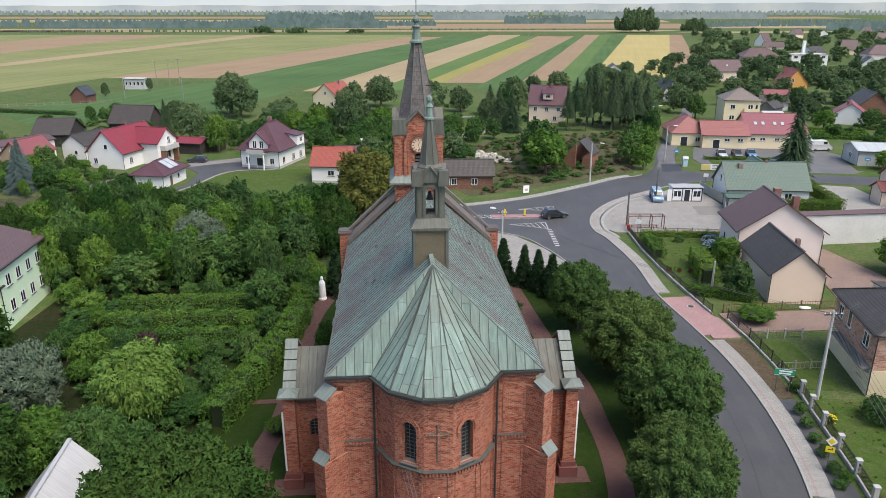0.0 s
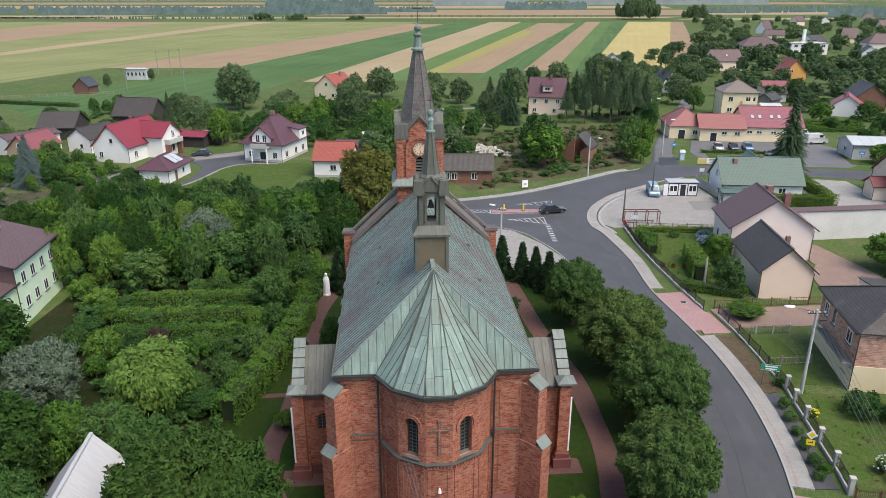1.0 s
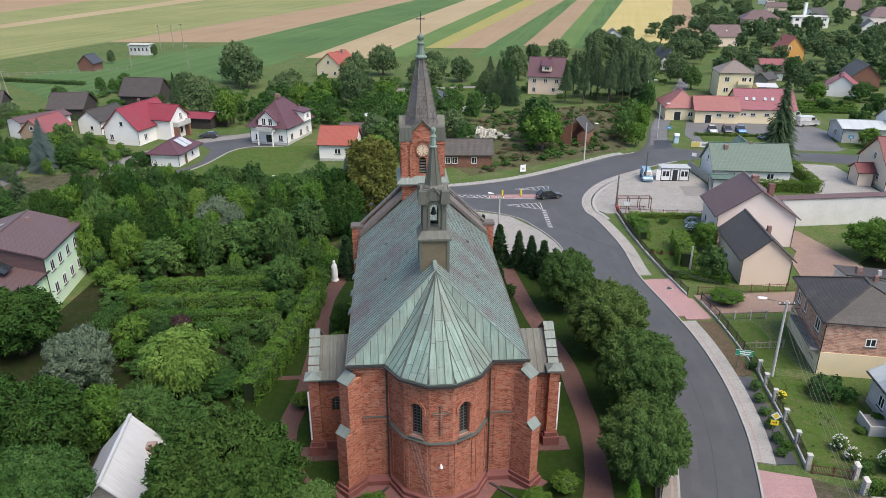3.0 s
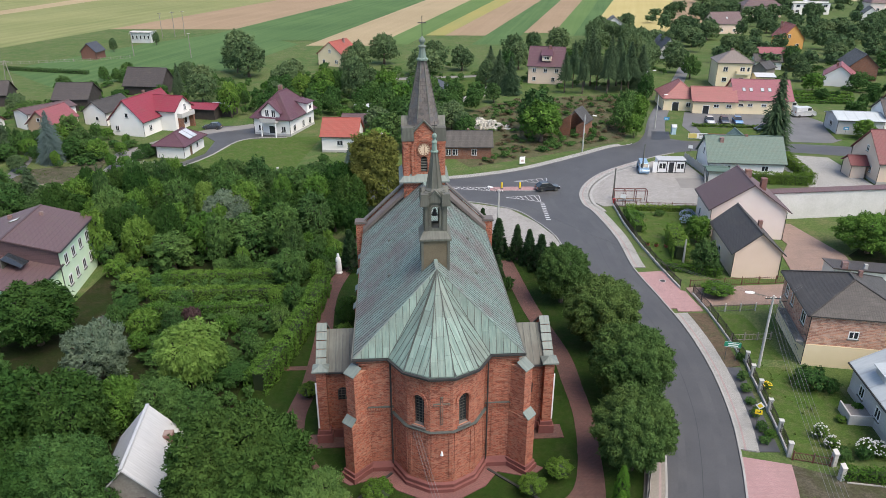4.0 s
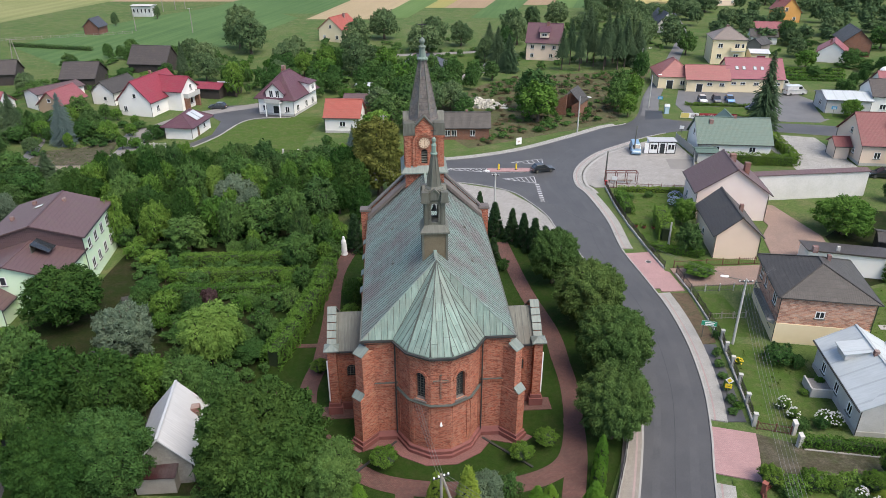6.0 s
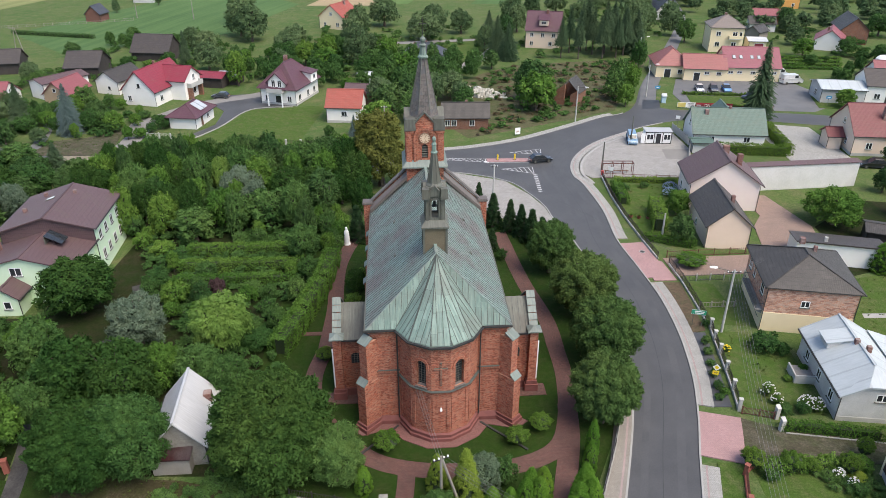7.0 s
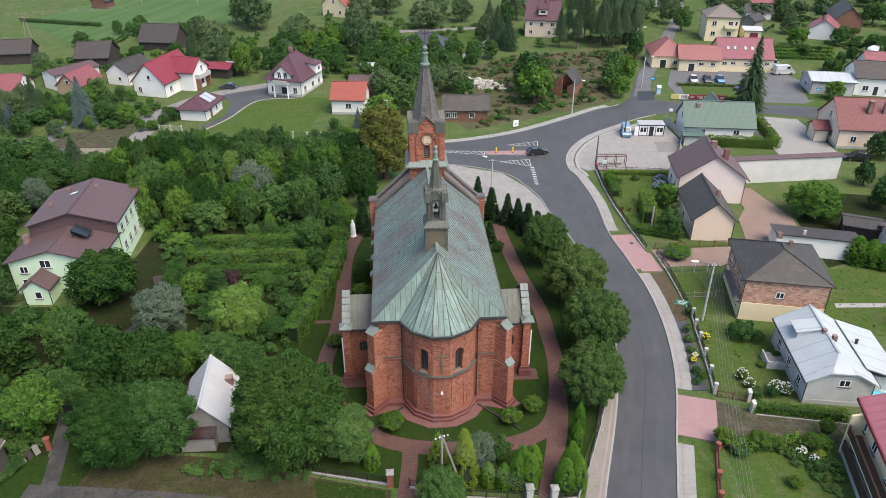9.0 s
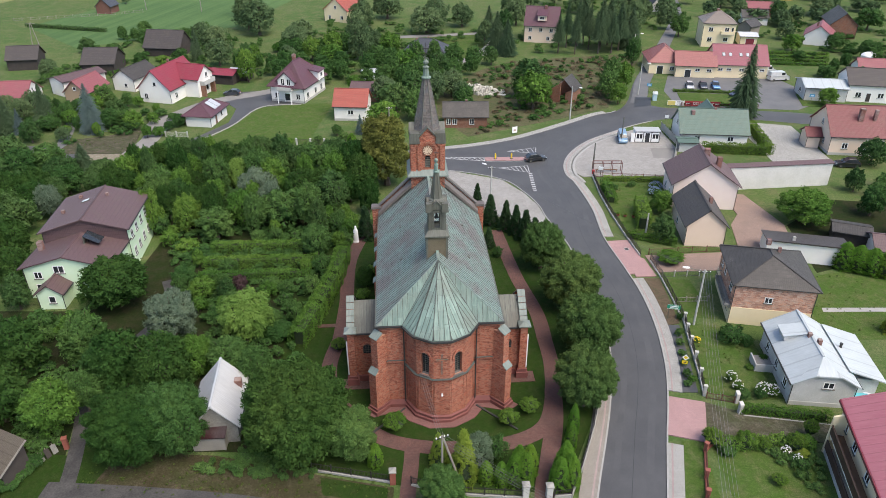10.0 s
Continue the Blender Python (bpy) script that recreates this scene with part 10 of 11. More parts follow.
picket_fence([(32.0, 73.9), (39.0, 74.6), (46.0, 75.2)], 1.1, "low wire fence before the garage drive", M_RUST, M_RUST, 2.4, 0.04, 0.3)
picket_fence([(32.3, 67.2), (38.0, 67.6)], 1.0, "low wire fence between the gardens", M_CONCRETE, M_GREY_TIN, 2.2, 0.06, 0.4)
picket_fence([(32.4, 60.5), (37.0, 60.8)], 0.9, "low wooden fence in the front garden", M_WOOD_GREY, M_WOOD_GREY, 1.8, 0.06, 0.4)
picket_fence([(-32.0, 121.0), (-26.0, 120.8), (-20.0, 120.6), (-14.0, 120.2)], 1.3, "garden fence with pale posts", M_CONCRETE, M_WOOD_DARK, 3.0, 0.16, 0.15, M_CONCRETE)
picket_fence([(-62.0, 126.0), (-57.0, 125.5)], 1.2, "low garden fence by the garage", M_CONCRETE, M_CONCRETE, 2.4, 0.12, 0.14)
picket_fence([(-160, 246), (-130, 256), (-118, 262)], 1.0, "wooden field fence by the hut", M_WOOD_GREY, M_WOOD_GREY, 3.0, 0.06, 0.5)
picket_fence([(58.2, 147.0), (76.5, 145.2)], 1.1, "low brown fence of the shop lawn", M_RUST, M_RUST, 2.4, 0.05, 0.2)
gp = thing("gate_pier", -40.2, 32.5, 0, 20, "orange-red brick gate pier by the lane", "gate pier")
part("pier", Shape().box(-0.24, 0.24, -0.24, 0.24, 0, 1.45), M_POST_RED, gp)
part("cap", Shape().box(-0.28, 0.28, -0.28, 0.28, 1.45, 1.52), M_POST_RED, gp)
M_PANEL_GREY = plain("grey_white_boards", (0.10, 0.10, 0.09), (0.26, 0.26, 0.24), 1.2, 8.0, 0.9)
for k in range(5):
    t_ = thing("leaning_panel", -41.0 - 0.36 * k, 31.8 - 0.62 * k, 0, 60 + 7 * (k % 3), "grey-white board leaning beside the lane", "panel")
    part("board", Shape().loft([[(-0.28, 0, 0), (0.28, 0, 0), (0.28, 0.05, 0), (-0.28, 0.05, 0)], [(-0.28, 0.3, 1.1), (0.28, 0.3, 1.0), (0.28, 0.35, 1.0), (-0.28, 0.35, 1.1)]]), M_WOOD_DARK if k in (1, 3) else M_PANEL_GREY, t_)
    part("stake", Shape().rod((0, 0.4, 0), (0, 0.4, 1.2), 0.04, 6), M_WOOD_GREY, t_)

# shop banners
bn = thing("banner", 63.3, 146.6, 0, -5.6, "dark red shop banner with white lettering on the fence", "banner")
part("cloth", Shape().box(-4.2, 4.2, -0.03, 0.03, 0.3, 1.5), plain("banner_red", (0.28, 0.02, 0.03), (0.33, 0.035, 0.045), 1.0, 30.0, 0.6, 0, 0), bn)
txt = bpy.data.curves.new("lettering", "FONT")
txt.body, txt.size, txt.align_x, txt.extrude = "DELIKATESY", 0.92, "CENTER", 0.01
txt.materials.append(M_WHITE)
lt = new("lettering", txt)
lt.parent, lt.matrix_local = bn, pose(0.2, -0.05, 0.58, 90, 0, 0)
for sx in (-3.5, 3.5):
    part("text_bar", Shape().box(sx - 0.5, sx + 0.5, -0.05, -0.031, 0.75, 1.05), M_WHITE, bn)
b2 = thing("banner", 57.0, 147.3, 0, -5.6, "yellow and white advertising banner on the fence", "banner")
part("cloth", Shape().box(-2.1, 2.0, -0.03, 0.03, 0.3, 1.5), M_WHITE, b2)
part("print", Shape().box(-2.05, -0.2, -0.045, -0.031, 0.35, 1.45), plain("banner_yellow", (0.55, 0.45, 0.12), (0.6, 0.5, 0.2), 1.0, 10.0, 0.6), b2)
for z in (0.6, 0.9, 1.2):
    part("text_bar", Shape().box(0.2, 1.7, -0.045, -0.031, z, z + 0.1), M_DARK, b2)

# kiosk, shelter
kk = thing("kiosk", 43.7, 123.6, 0, -2, "white container kiosk with dark frame and open glazed door", "kiosk")
part("body", Shape().box(-2.6, 2.6, -1.2, 1.2, 0.15, 2.6), M_WHITE, kk)
part("roof", Shape().box(-2.75, 2.75, -1.4, 1.35, 2.6, 2.74), M_TIN_WHITE, kk)
for x in (-2.6, -0.85, 0.85, 2.6):
    part("frame_bar", Shape().box(x - 0.07, x + 0.07, -1.28, -1.2, 0.15, 2.6), M_DARK, kk)
part("frame_bar", Shape().box(-2.67, 2.67, -1.28, -1.2, 2.4, 2.6), M_DARK, kk)
part("frame_bar", Shape().box(-2.67, 2.67, -1.28, -1.2, 0.05, 0.25), M_DARK, kk)
for x in (-1.7, 1.75):
    add_window(kk, Matrix.Translation((x, -1.22, 0.9)), 1.4, 1.2, False)
add_door(kk, Matrix.Translation((0, -1.22, 0.15)), 0.95, 2.1, M_GLASS)
part("door_leaf", Shape().box(-3.5, -2.68, -1.3, -1.24, 0.2, 2.3), M_WHITE, kk, "open white door leaf")
bs = thing("bus_shelter", 31.8, 106.2, 0, 0, "open steel shelter frame with glass sides", "bus shelter")
for x in (-2.8, -0.9, 0.9, 2.8):
    for y in (-0.6, 0.6):
        part("post", Shape().box(x - 0.05, x + 0.05, y - 0.05, y + 0.05, 0.1, 2.2), M_RUST, bs)
for y in (-0.6, 0.6):
    part("beam", Shape().box(-2.85, 2.85, y - 0.06, y + 0.06, 2.2, 2.32), M_RUST, bs)
for x in (-2.8, -0.9, 0.9, 2.8):
    part("beam", Shape().box(x - 0.05, x + 0.05, -0.6, 0.6, 2.21, 2.31), M_RUST, bs)
part("bench", Shape().box(-2.2, 2.2, 0.2, 0.5, 0.5, 0.56).box(-2.0, -1.9, 0.25, 0.45, 0.1, 0.5).box(1.9, 2.0, 0.25, 0.45, 0.1, 0.5), M_WOOD_BROWN, bs)
rb_ = thing("litter_bin", 28.9, 105.0, 0.1, 0, "red litter bin at the lot's corner", "bin")
part("bin", Shape().turn([(0.2, 0.2), (0.24, 0.3), (0.26, 0.95), (0.2, 1.0)], 10), plain("bin_red", (0.35, 0.03, 0.03), (0.4, 0.05, 0.05)), rb_)
part("post", Shape().rod((0, 0.3, 0), (0, 0.3, 1.1), 0.04, 6), M_GREY_TIN, rb_)


# vehicles
CAR_PAINT = {}


def car(x, y, turn, colour, label, long=4.3, wide=1.75, high=1.48, van=False):
    if colour not in CAR_PAINT:
        m_, t_, b_ = graph("car_paint", 0.3, 0.2, 0.5)
        t_.links.new(mix(t_, spread(t_, noise_of(t_, place_of(t_), 2.0), 0.3, 0.7), colour, tuple(c * 0.85 for c in colour)), b_.inputs["Base Color"])
        b_.inputs["Coat Weight"].default_value = 0.6
        CAR_PAINT[colour] = m_
    paint = CAR_PAINT[colour]
    c = thing("van" if van else "car", x, y, 0.05, turn, label, "van" if van else "car")
    h, w = long / 2, wide / 2
    belt = high * (0.62 if van else 0.6)
    lower = [(-h, 0.35, 0.86), (-h + 0.08, belt, 0.92), (h * 0.45 if not van else h * 0.66, belt, 0.94), (h - 0.25, belt * 0.84, 0.9), (h, belt * 0.6, 0.82), (h - 0.05, 0.3, 0.8)]
    side_ = [(a, z) for a, z, k in lower]
    s = Shape()
    s.loft([[(a, -w * 0.86, z) for a, z in side_], [(a, -w, z * 0.97 + 0.01) for a, z in side_], [(a, w, z * 0.97 + 0.01) for a, z in side_], [(a, w * 0.86, z) for a, z in side_]])
    part("body", s, paint, c)
    if van:
        top = [(-h + 0.05, belt), (-h + 0.15, high), (h * 0.38, high), (h * 0.66, belt)]
    else:
        top = [(-h + 0.15, belt), (-h * 0.66, high - 0.02), (h * 0.05, high), (h * 0.48, belt)]
    cab = Shape().loft([[(a, -w * 0.80 if z > belt + 0.1 else -w * 0.93, z) for a, z in top], [(a, w * 0.80 if z > belt + 0.1 else w * 0.93, z) for a, z in top]])
    part("cabin", cab, paint if van else M_GLASS, c)
    if van:
        part("windscreen", Shape().poly([(h * 0.40, -w * 0.74, high - 0.06), (h * 0.40, w * 0.74, high - 0.06), (h * 0.655, w * 0.84, belt + 0.04), (h * 0.655, -w * 0.84, belt + 0.04)]), M_GLASS, c)
        for sy in (-1, 1):
            part("side_window", Shape().box(h * 0.1, h * 0.45, sy * w * 0.9 - 0.02, sy * w * 0.9 + 0.02, belt + 0.05, high - 0.25), M_GLASS, c)
    else:
        part("roof", Shape().loft([[(top[1][0] + 0.1, -w * 0.78, high - 0.01), (top[2][0] - 0.05, -w * 0.78, high + 0.01), (top[2][0] - 0.05, w * 0.78, high + 0.01), (top[1][0] + 0.1, w * 0.78, high - 0.01)],
                                   [(top[1][0] + 0.15, -w * 0.72, high + 0.04), (top[2][0] - 0.1, -w * 0.72, high + 0.05), (top[2][0] - 0.1, w * 0.72, high + 0.05), (top[1][0] + 0.15, w * 0.72, high + 0.04)]]), paint, c)
        for sy in (-1, 1):
            part("pillar", Shape().beam((0.0 - h * 0.2, sy * w * 0.86, belt), (-h * 0.22, sy * w * 0.81, high), 0.08, 0.1), paint, c)
    for ax in (-h * 0.62, h * 0.62):
        for sy in (-1, 1):
            wh = part("wheel", Shape().turn([(0.0, 0), (0.31, 0), (0.31, 0.2), (0.0, 0.2)], 14), M_DARK, c, "", Matrix.Translation((ax, sy * (w - 0.06) + (0.1 if sy > 0 else -0.1) - 0.1 * sy, 0.31)) @ Matrix.Rotation(radians(90), 4, "X") @ Matrix.Translation((0, 0, -0.1)))
            part("rim", Shape().turn([(0.0, -0.02), (0.19, -0.02), (0.19, 0.22), (0.0, 0.22)], 10), M_GREY_TIN, wh)
    for sy in (-0.62, 0.62):
        part("headlight", Shape().box(h - 0.14, h - 0.02, sy * w - 0.14, sy * w + 0.14, belt * 0.6, belt * 0.76), M_SKYGLASS, c)
        part("tail_light", Shape().box(-h - 0.015, -h + 0.05, sy * w - 0.12, sy * w + 0.12, belt * 0.75, belt * 0.95), M_POST_RED, c)
    part("number_plate", Shape().box(-h - 0.02, -h + 0.02, -0.26, 0.26, 0.5, 0.62), M_WHITE, c)
    return c


car(18.5, 112.4, 14, (0.02, 0.025, 0.03), "dark hatchback driving through the junction")
car(38.6, 123.6, 262, (0.18, 0.30, 0.42), "pale blue panel van on the lot", 4.8, 1.85, 2.0, True)
car(65.1, 163.0, 262, (0.55, 0.55, 0.55), "white hatchback parked at the shop")
car(68.7, 163.0, 262, (0.05, 0.055, 0.07), "dark grey car parked at the shop")
car(72.0, 163.0, 262, (0.10, 0.27, 0.50), "bright blue car parked at the shop")
car(75.2, 155.6, 200, (0.04, 0.045, 0.07), "dark blue car parked by the lawn")
car(76.5, 152.6, 200, (0.4, 0.42, 0.45), "silver car parked by the lawn")
car(91.5, 170.0, 10, (0.62, 0.62, 0.62), "white delivery van beside the shop", 5.8, 2.0, 2.5, True)
car(90.0, 175.5, 15, (0.5, 0.5, 0.5), "white box van behind the shop", 6.2, 2.1, 2.7, True)
car(-55.2, 156.3, 175, (0.06, 0.07, 0.085), "dark grey estate car in the villa's yard")
car(80.6, 109.4, 170, (0.015, 0.018, 0.02), "black off-road car by the peach house", 4.6, 1.9, 1.75)
tk = thing("water_tank", 122.5, 183.0, 0, 0, "white upright water tank", "tank")
part("tank", Shape().turn([(2.2, 0), (2.2, 3.6), (1.6, 4.2), (0.3, 4.6)], 14), M_WHITE, tk)
part("lid", Shape().turn([(0.5, 4.45), (0.5, 4.7), (0.1, 4.8)], 10), M_GREY_TIN, tk)


# clipped hedges
def hedge(pts, wide, high, label, material=M_HEDGE_LEAF, leaf=0.16, seed=1):
    rs = np.random.RandomState(seed)
    out = []
    for a, b in zip(pts, pts[1:]):
        a, b = np.array(a, float), np.array(b, float)
        L_ = np.linalg.norm(b - a)
        w = (b - a) / L_
        n_ = np.array([w[1], -w[0]])
        n = int(L_ * (wide + 2 * high) * 80 * (0.16 / leaf) ** 2)
        u = rs.uniform(-0.2, L_ + 0.2, n)
        e = rs.uniform(0, wide + 2 * high, n)
        off = np.where(e < high, -wide / 2, np.where(e > wide + high, wide / 2, e - high - wide / 2))
        z = np.where(e < high, e, np.where(e > wide + high, 2 * high + wide - e, high))
        nx = np.where(e < high, -1.0, np.where(e > wide + high, 1.0, 0.0))
        nz = np.where((e >= high) & (e <= wide + high), 1.0, 0.25)
        lump = 0.10 * np.sin(u * 2.1 + seed) + 0.07 * np.sin(u * 5.3 + 2 * e)
        p = np.stack([a[0] + w[0] * u + n_[0] * (off + nx * lump), a[1] + w[1] * u + n_[1] * (off + nx * lump), z + nz * lump * 1.2], axis=1) + rs.normal(size=(n, 3)) * 0.06
        p[:, 2] = np.maximum(p[:, 2], 0.03)
        d = np.stack([n_[0] * nx, n_[1] * nx, nz], axis=1) + rs.normal(size=(n, 3)) * 0.55
        d /= np.linalg.norm(d, axis=1)[:, None]
        s = np.cross(d, rs.normal(size=(n, 3)))
        s /= np.linalg.norm(s, axis=1)[:, None]
        k = leaf * rs.uniform(0.7, 1.3, n)[:, None]
        t_ = np.cross(d, s)
        out.append(np.stack([p - s * k * 0.5, p + s * k * 0.5, p + t_ * k + d * k * 0.3], axis=1).reshape(-1, 3))
    h_ = thing("hedge", 0, 0, 0, 0, label, "hedge")
    part("leaves", leaf_mesh("leaves", np.concatenate(out), material), None, h_)
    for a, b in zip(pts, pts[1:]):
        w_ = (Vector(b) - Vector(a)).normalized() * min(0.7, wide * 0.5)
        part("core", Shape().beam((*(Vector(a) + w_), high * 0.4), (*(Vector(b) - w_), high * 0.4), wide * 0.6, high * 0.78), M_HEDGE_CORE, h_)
    return h_


# Dark fill behind the hedge leaves; their inner shade is painted into it.
M_HEDGE_CORE = plain("hedge_shade_fill", (0.02, 0.035, 0.012), (0.03, 0.05, 0.018), 2.0, 12.0, 0.9)
hedge([(54.0, 117.3), (67.5, 115.6), (68.2, 121.0), (69.2, 131.0)], 1.5, 2.0, "tall clipped green hedge round the bungalow", seed=1)
hedge([(33.6, 38.4), (42.9, 36.9)], 0.9, 1.1, "low clipped hedge beside the drive", seed=2)
hedge([(-15.7, 73.0), (-16.0, 65.0), (-17.2, 57.4), (-18.8, 50.0)], 2.0, 2.6, "bright green hedge along the church path", M_FRESH_LEAF, seed=3)
hedge([(-36.5, 69.5), (-19.5, 70.5)], 1.2, 1.8, "row of leafy vines in the old garden", M_FRESH_LEAF, seed=4)
hedge([(-36.0, 65.6), (-20.0, 66.6)], 1.0, 1.6, "row of leafy vines in the old garden", M_FRESH_LEAF, seed=5)
hedge([(-36.5, 74.0), (-19.0, 75.0)], 1.2, 1.9, "row of leafy vines in the old garden", M_FRESH_LEAF, seed=6)
hedge([(33.2, 81.8), (33.9, 86.0), (34.5, 90.5)], 2.0, 2.4, "rounded light green hedge in the garden", M_FRESH_LEAF, seed=8)
hedge([(30.0, 92.0), (30.2, 100.0)], 1.5, 1.5, "clipped bright green hedge by the garden fence", M_FRESH_LEAF, seed=28)
hedge([(-46.0, 84.0), (-36.0, 88.0)], 2.0, 3.0, "tall dark hedge behind the mint house", M_OAK_LEAF, 0.22, 9)
hedge([(-150.0, 236.0), (-118.0, 228.0)], 1.0, 1.2, "row of small field shrubs", M_OAK_LEAF, 0.3, 10)
hedge([(30.0, 79.6), (37.0, 76.8)], 0.9, 1.2, "low hedge at the garden's end", seed=11)
hedge([(29.2, 32.6), (36.0, 33.2)], 1.1, 1.2, "mixed shrub border along the lawn", M_FRESH_LEAF, seed=12)
hedge([(30.6, 102.4), (41.5, 101.6)], 0.8, 0.9, "yellow-green flower border along the lot", M_YELLOW_LEAF, 0.12, 13)


for k in range(4):
    hedge([(93.0 + 1.5 * k, 187.0 + 4.2 * k), (112.0 + 2.0 * k, 184.5 + 4.2 * k)], 1.1, 0.8, "row of low garden vegetables", M_FRESH_LEAF, 0.3, 21 + k)
hedge([(59.0, 148.6), (76.6, 146.8)], 0.7, 0.8, "low clipped hedge along the shop lawn", seed=26)
hedge([(59.8, 159.4), (76.0, 157.6)], 0.7, 0.7, "low clipped hedge before the parked cars", seed=27)


# flowers
def flowers(x, y, h, r, petals, label, seed, count=34):
    f = thing("flower_bush", x, y, 0, 0, label, "flowers")
    crown, trunk, h0, r0 = stock("shrub")[seed % 3]
    g_ = part("foliage", crown, None, f, "", Matrix.Diagonal((r / r0, r / r0, h * 0.8 / h0, 1)))
    rs = np.random.RandomState(seed)
    s = Shape()
    for k in range(count):
        a, u = rs.uniform(0, 6.28), rs.uniform(0.1, 1.0)
        q = r * math.sqrt(1 - u * u) * 1.05
        s.turn([(0.01, 0), (0.08, 0.03), (0.06, 0.09), (0.01, 0.11)], 5, 0, 0)
        n = len(s.v)
        s.v[n - 20:] = [(vx + q * math.cos(a), vy + q * math.sin(a), vz + h * (0.25 + 0.75 * u)) for vx, vy, vz in s.v[n - 20:]]
    part("blossoms", s, petals, f)


flowers(34.2, 43.6, 1.5, 0.7, M_FLOWER_WHITE, "tall white flowering plant on the lawn", 1)
flowers(34.6, 42.2, 1.3, 0.6, M_FLOWER_WHITE, "tall white flowering plant on the lawn", 2)
flowers(37.2, 41.4, 1.6, 0.8, M_FLOWER_WHITE, "white flowering bush by the house", 3, 60)
flowers(38.2, 41.2, 1.5, 0.8, M_FLOWER_WHITE, "white flowering bush by the house", 4, 60)
flowers(36.0, 32.0, 1.0, 0.5, M_FLOWER_WHITE, "white flowering plant in the border", 5, 40)
flowers(38.6, 96.0, 1.5, 1.2, M_FLOWER_BLUE, "pale blue hydrangea in bloom", 6, 150)
flowers(39.4, 98.6, 1.5, 1.2, M_FLOWER_BLUE, "pale blue hydrangea in bloom", 7, 150)
flowers(32.6, 51.4, 0.7, 0.5, M_SIGN_YELLOW, "yellow-leaved plant by the pole", 8, 30)
for k, (x, y) in enumerate([(28.9, 42.8), (29.3, 44.6), (29.6, 46.6), (29.9, 48.6), (30.2, 50.6), (30.6, 52.6), (31.9, 56.6), (29.6, 43.5)]):
    plant("bush", x, y, 0.9 + 0.25 * (k % 3), 0.7, "low yellowish plant on the weed sheet", "plant", "bed plants")
for k, (x, y) in enumerate([(31.2, 87.0), (32.6, 86.8), (30.0, 87.3)]):
    t_ = thing("planter", x, y, 0.03, 20 * k, "small red garden planter", "planter", "red planters")
    part("tub", Shape().turn([(0.22, 0), (0.34, 0.4), (0.3, 0.4), (0.2, 0.1)], 10), M_POST_RED, t_)
    part("plant", stock("shrub")[k][0], None, t_, "", Matrix.Translation((0, 0, 0.3)) @ Matrix.Diagonal((0.3, 0.3, 0.25, 1)))

# gate of the grey house: two white posts and a low brown gate
for x, y in ((33.35, 38.1), (33.6, 39.9)):
    g_ = thing("gate_post", x, y, 0, 12, "white rendered gate post with a sloped top", "gate post", "white gate posts")
    part("post", Shape().prism([(-0.2, -0.2), (0.2, -0.2), (0.2, 0.2), (-0.2, 0.2)], 0, [1.35, 1.35, 1.6, 1.6]), M_GRIMY_POST, g_)
    part("cap", Shape().prism([(-0.23, -0.23), (0.23, -0.23), (0.23, 0.23), (-0.23, 0.23)], [1.355, 1.355, 1.605, 1.605], [1.40, 1.40, 1.65, 1.65]), M_GRIMY_POST, g_)
picket_fence([(30.4, 40.6), (32.0, 40.2), (33.3, 39.8)], 0.95, "low brown wooden gate with white-tipped pickets", M_RUST, M_RUST, 1.5, 0.05, 0.12, name="gate")
single("kerb", Shape().beam((33.7, 37.72, 0.06), (43.0, 36.25, 0.06), 0.16, 0.14), M_KERB, "pale edging strip below the clipped hedge", "kerb", kind="structure")
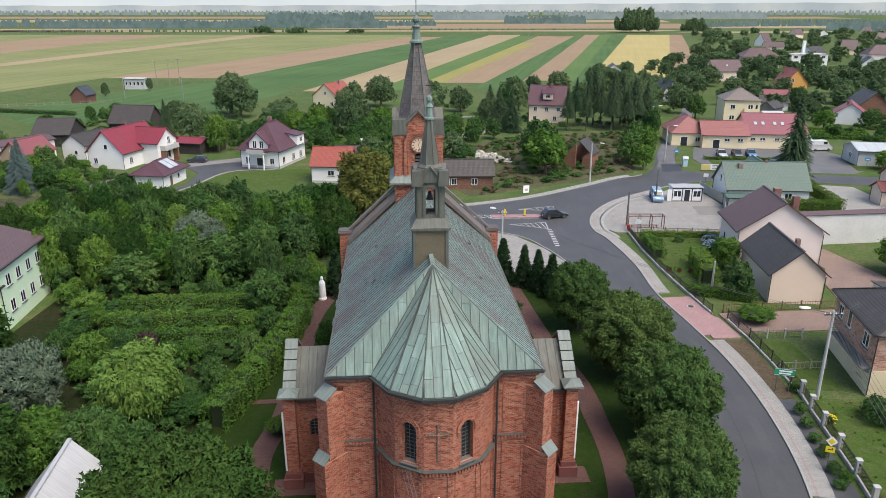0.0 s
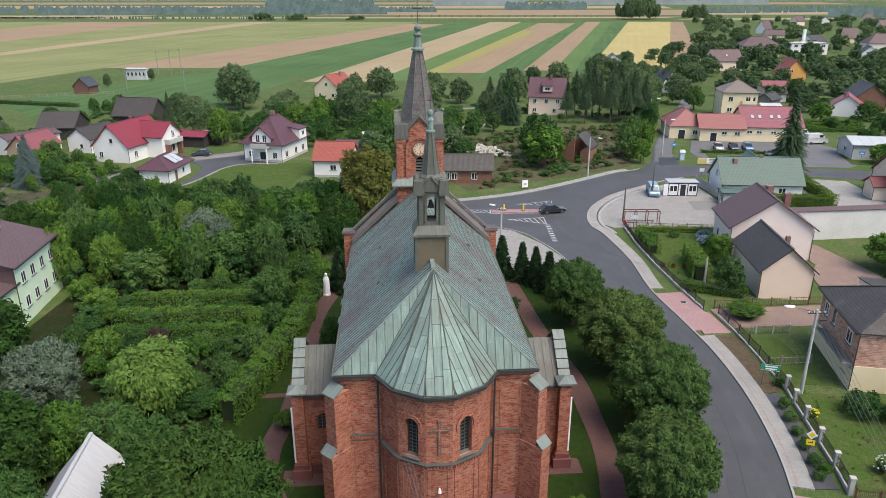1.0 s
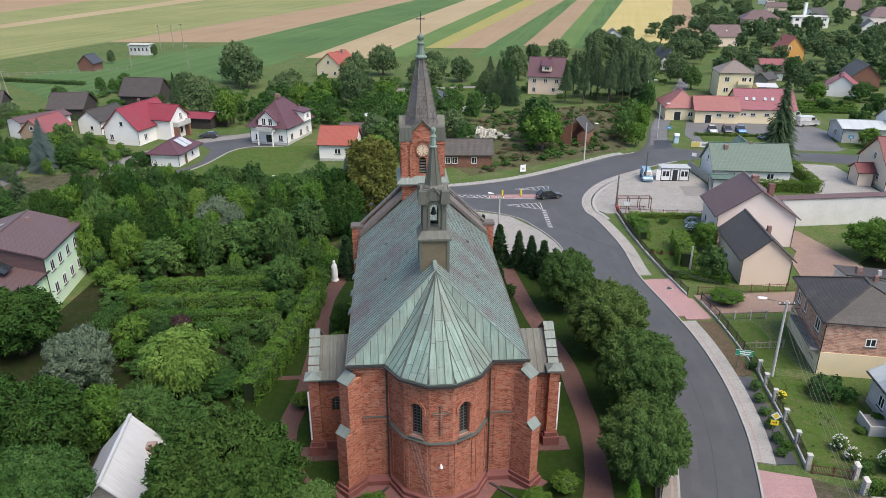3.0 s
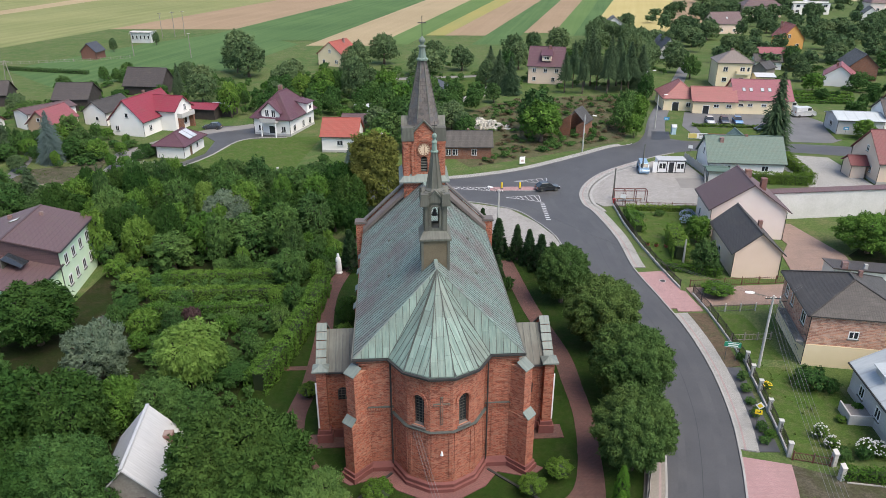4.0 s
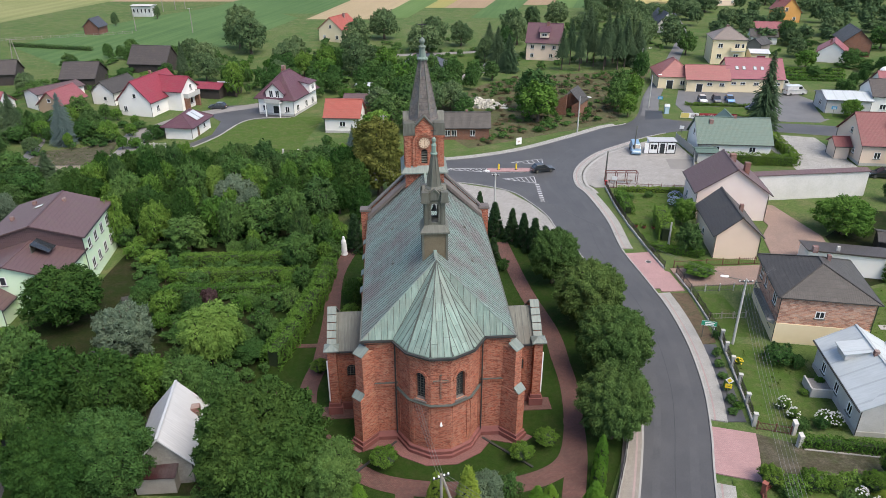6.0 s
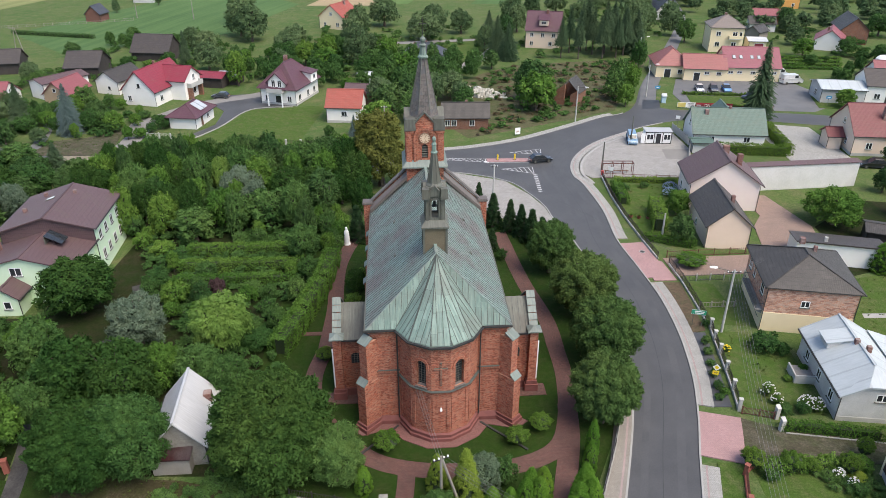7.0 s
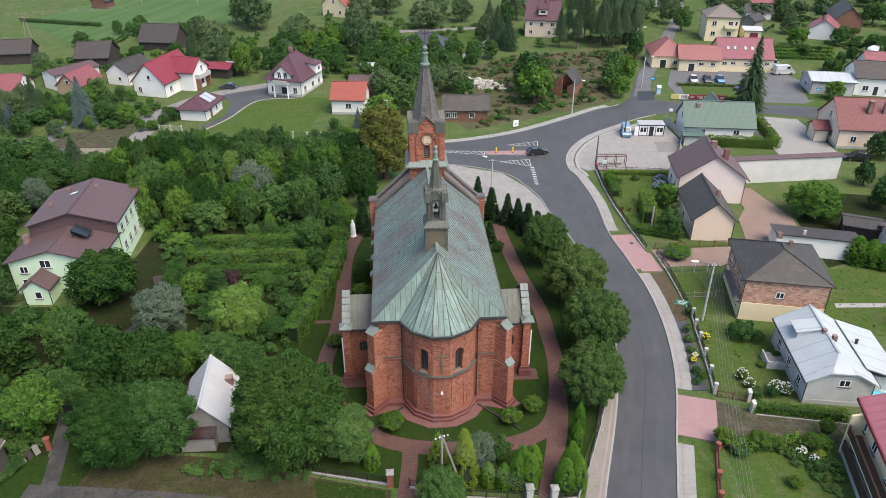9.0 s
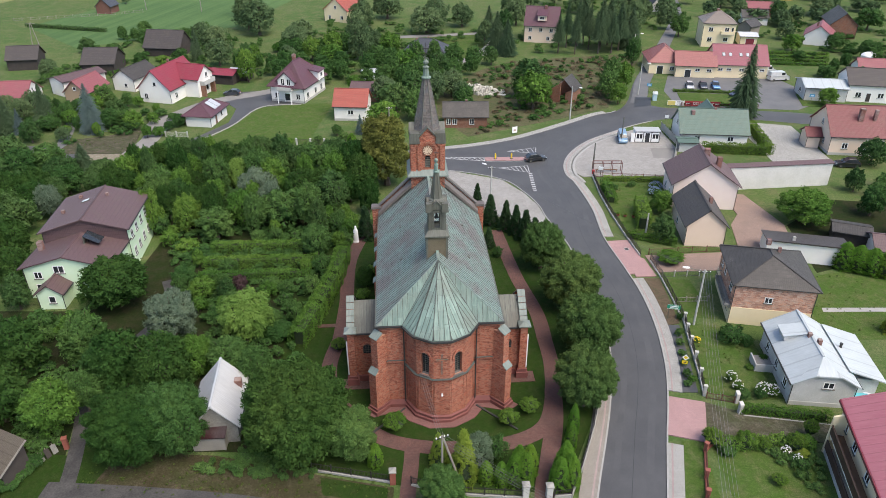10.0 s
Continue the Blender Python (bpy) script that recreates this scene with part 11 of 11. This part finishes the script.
# flower border round the neat lawn
mass("flower_border", [(33.4, 33.9), (39.4, 34.4), (38.8, 29.0), (37.4, 26.6), (36.4, 27.2), (35.6, 29.8), (33.6, 32.2)], 75, "low", (0.35, 0.95), (0.35, 0.75), 0.22, "mixed border of leafy perennials and small shrubs", "flower border", 61)
plant("gold", 37.6, 31.6, 1.0, 0.9, "low yellow-green spreading conifer in the border", "shrub")
plant("shrub", 39.6, 34.6, 2.4, 0.9, "dark clipped conical shrub by the drive", "shrub")
flowers(36.7, 30.8, 1.1, 0.45, M_FLOWER_WHITE, "white flowering plant in the border", 9, 30)
flowers(34.6, 33.2, 0.8, 0.4, M_FLOWER_RED, "red-orange flowering plant in the border", 10, 24)
# flue of the pale-roofed house
fl = thing("flue_pipe", 47.4, 45.6, 2.6, 0, "black metal flue pipe on the rear roof", "flue pipe")
part("pipe", Shape().turn([(0.16, 0), (0.16, 1.5), (0.2, 1.5), (0.2, 1.62)], 10), M_DARK, fl)

for x, y, h, r in ((38.7, 50.6, 1.8, 1.0), (39.6, 47.4, 1.1, 0.7), (38.2, 41.0, 1.0, 0.8), (36.6, 40.6, 1.5, 0.9), (34.6, 40.4, 1.7, 1.0), (37.4, 46.0, 0.6, 0.6)):
    plant("bush" if h > 1.4 else "shrub", x, y, h, r, "rounded green shrub beside the grey house", "shrub")
plant("mixed", 37.6, 88.6, 4.8, 2.4, "dark leafy tree between the garden and the garage")
# garden pool
pl = thing("paddling_pool", 48.4, 40.4, 0, -20, "small white and turquoise inflatable paddling pool", "pool")
oval = lambda r, z: [(1.5 * r * math.cos(2 * math.pi * i / 20), 0.95 * r * math.sin(2 * math.pi * i / 20), z) for i in range(20)]
part("rim", Shape().loft([oval(1.0, 0), oval(1.05, 0.3), oval(1.0, 0.55), oval(0.86, 0.55), oval(0.82, 0.2)], False), M_WHITE, pl)
part("water", Shape().poly(oval(0.86, 0.42)), plain("pool_water", (0.10, 0.45, 0.52), (0.14, 0.52, 0.58), 3.0, 9.0, 0.08, 0, 0.3), pl)
slab("terrace", [(46.8, 38.0), (48.6, 38.2), (50.5, 44.5), (48.8, 44.8)], 0.06, M_TERRA, "brown paved strip behind the house", "terrace")
mh_ = thing("manhole_cover", 27.6 + 1.3, 75.5, 0.13, 0, "round iron manhole cover in the pink paving", "manhole cover")
part("lid", Shape().turn([(0.0, 0.0), (0.36, 0.0), (0.36, 0.015), (0.0, 0.015)], 16), M_DARK, mh_)
part("rim", Shape().turn([(0.37, 0.0), (0.44, 0.0), (0.44, 0.012), (0.37, 0.012)], 16, cap=False), M_CONCRETE, mh_)
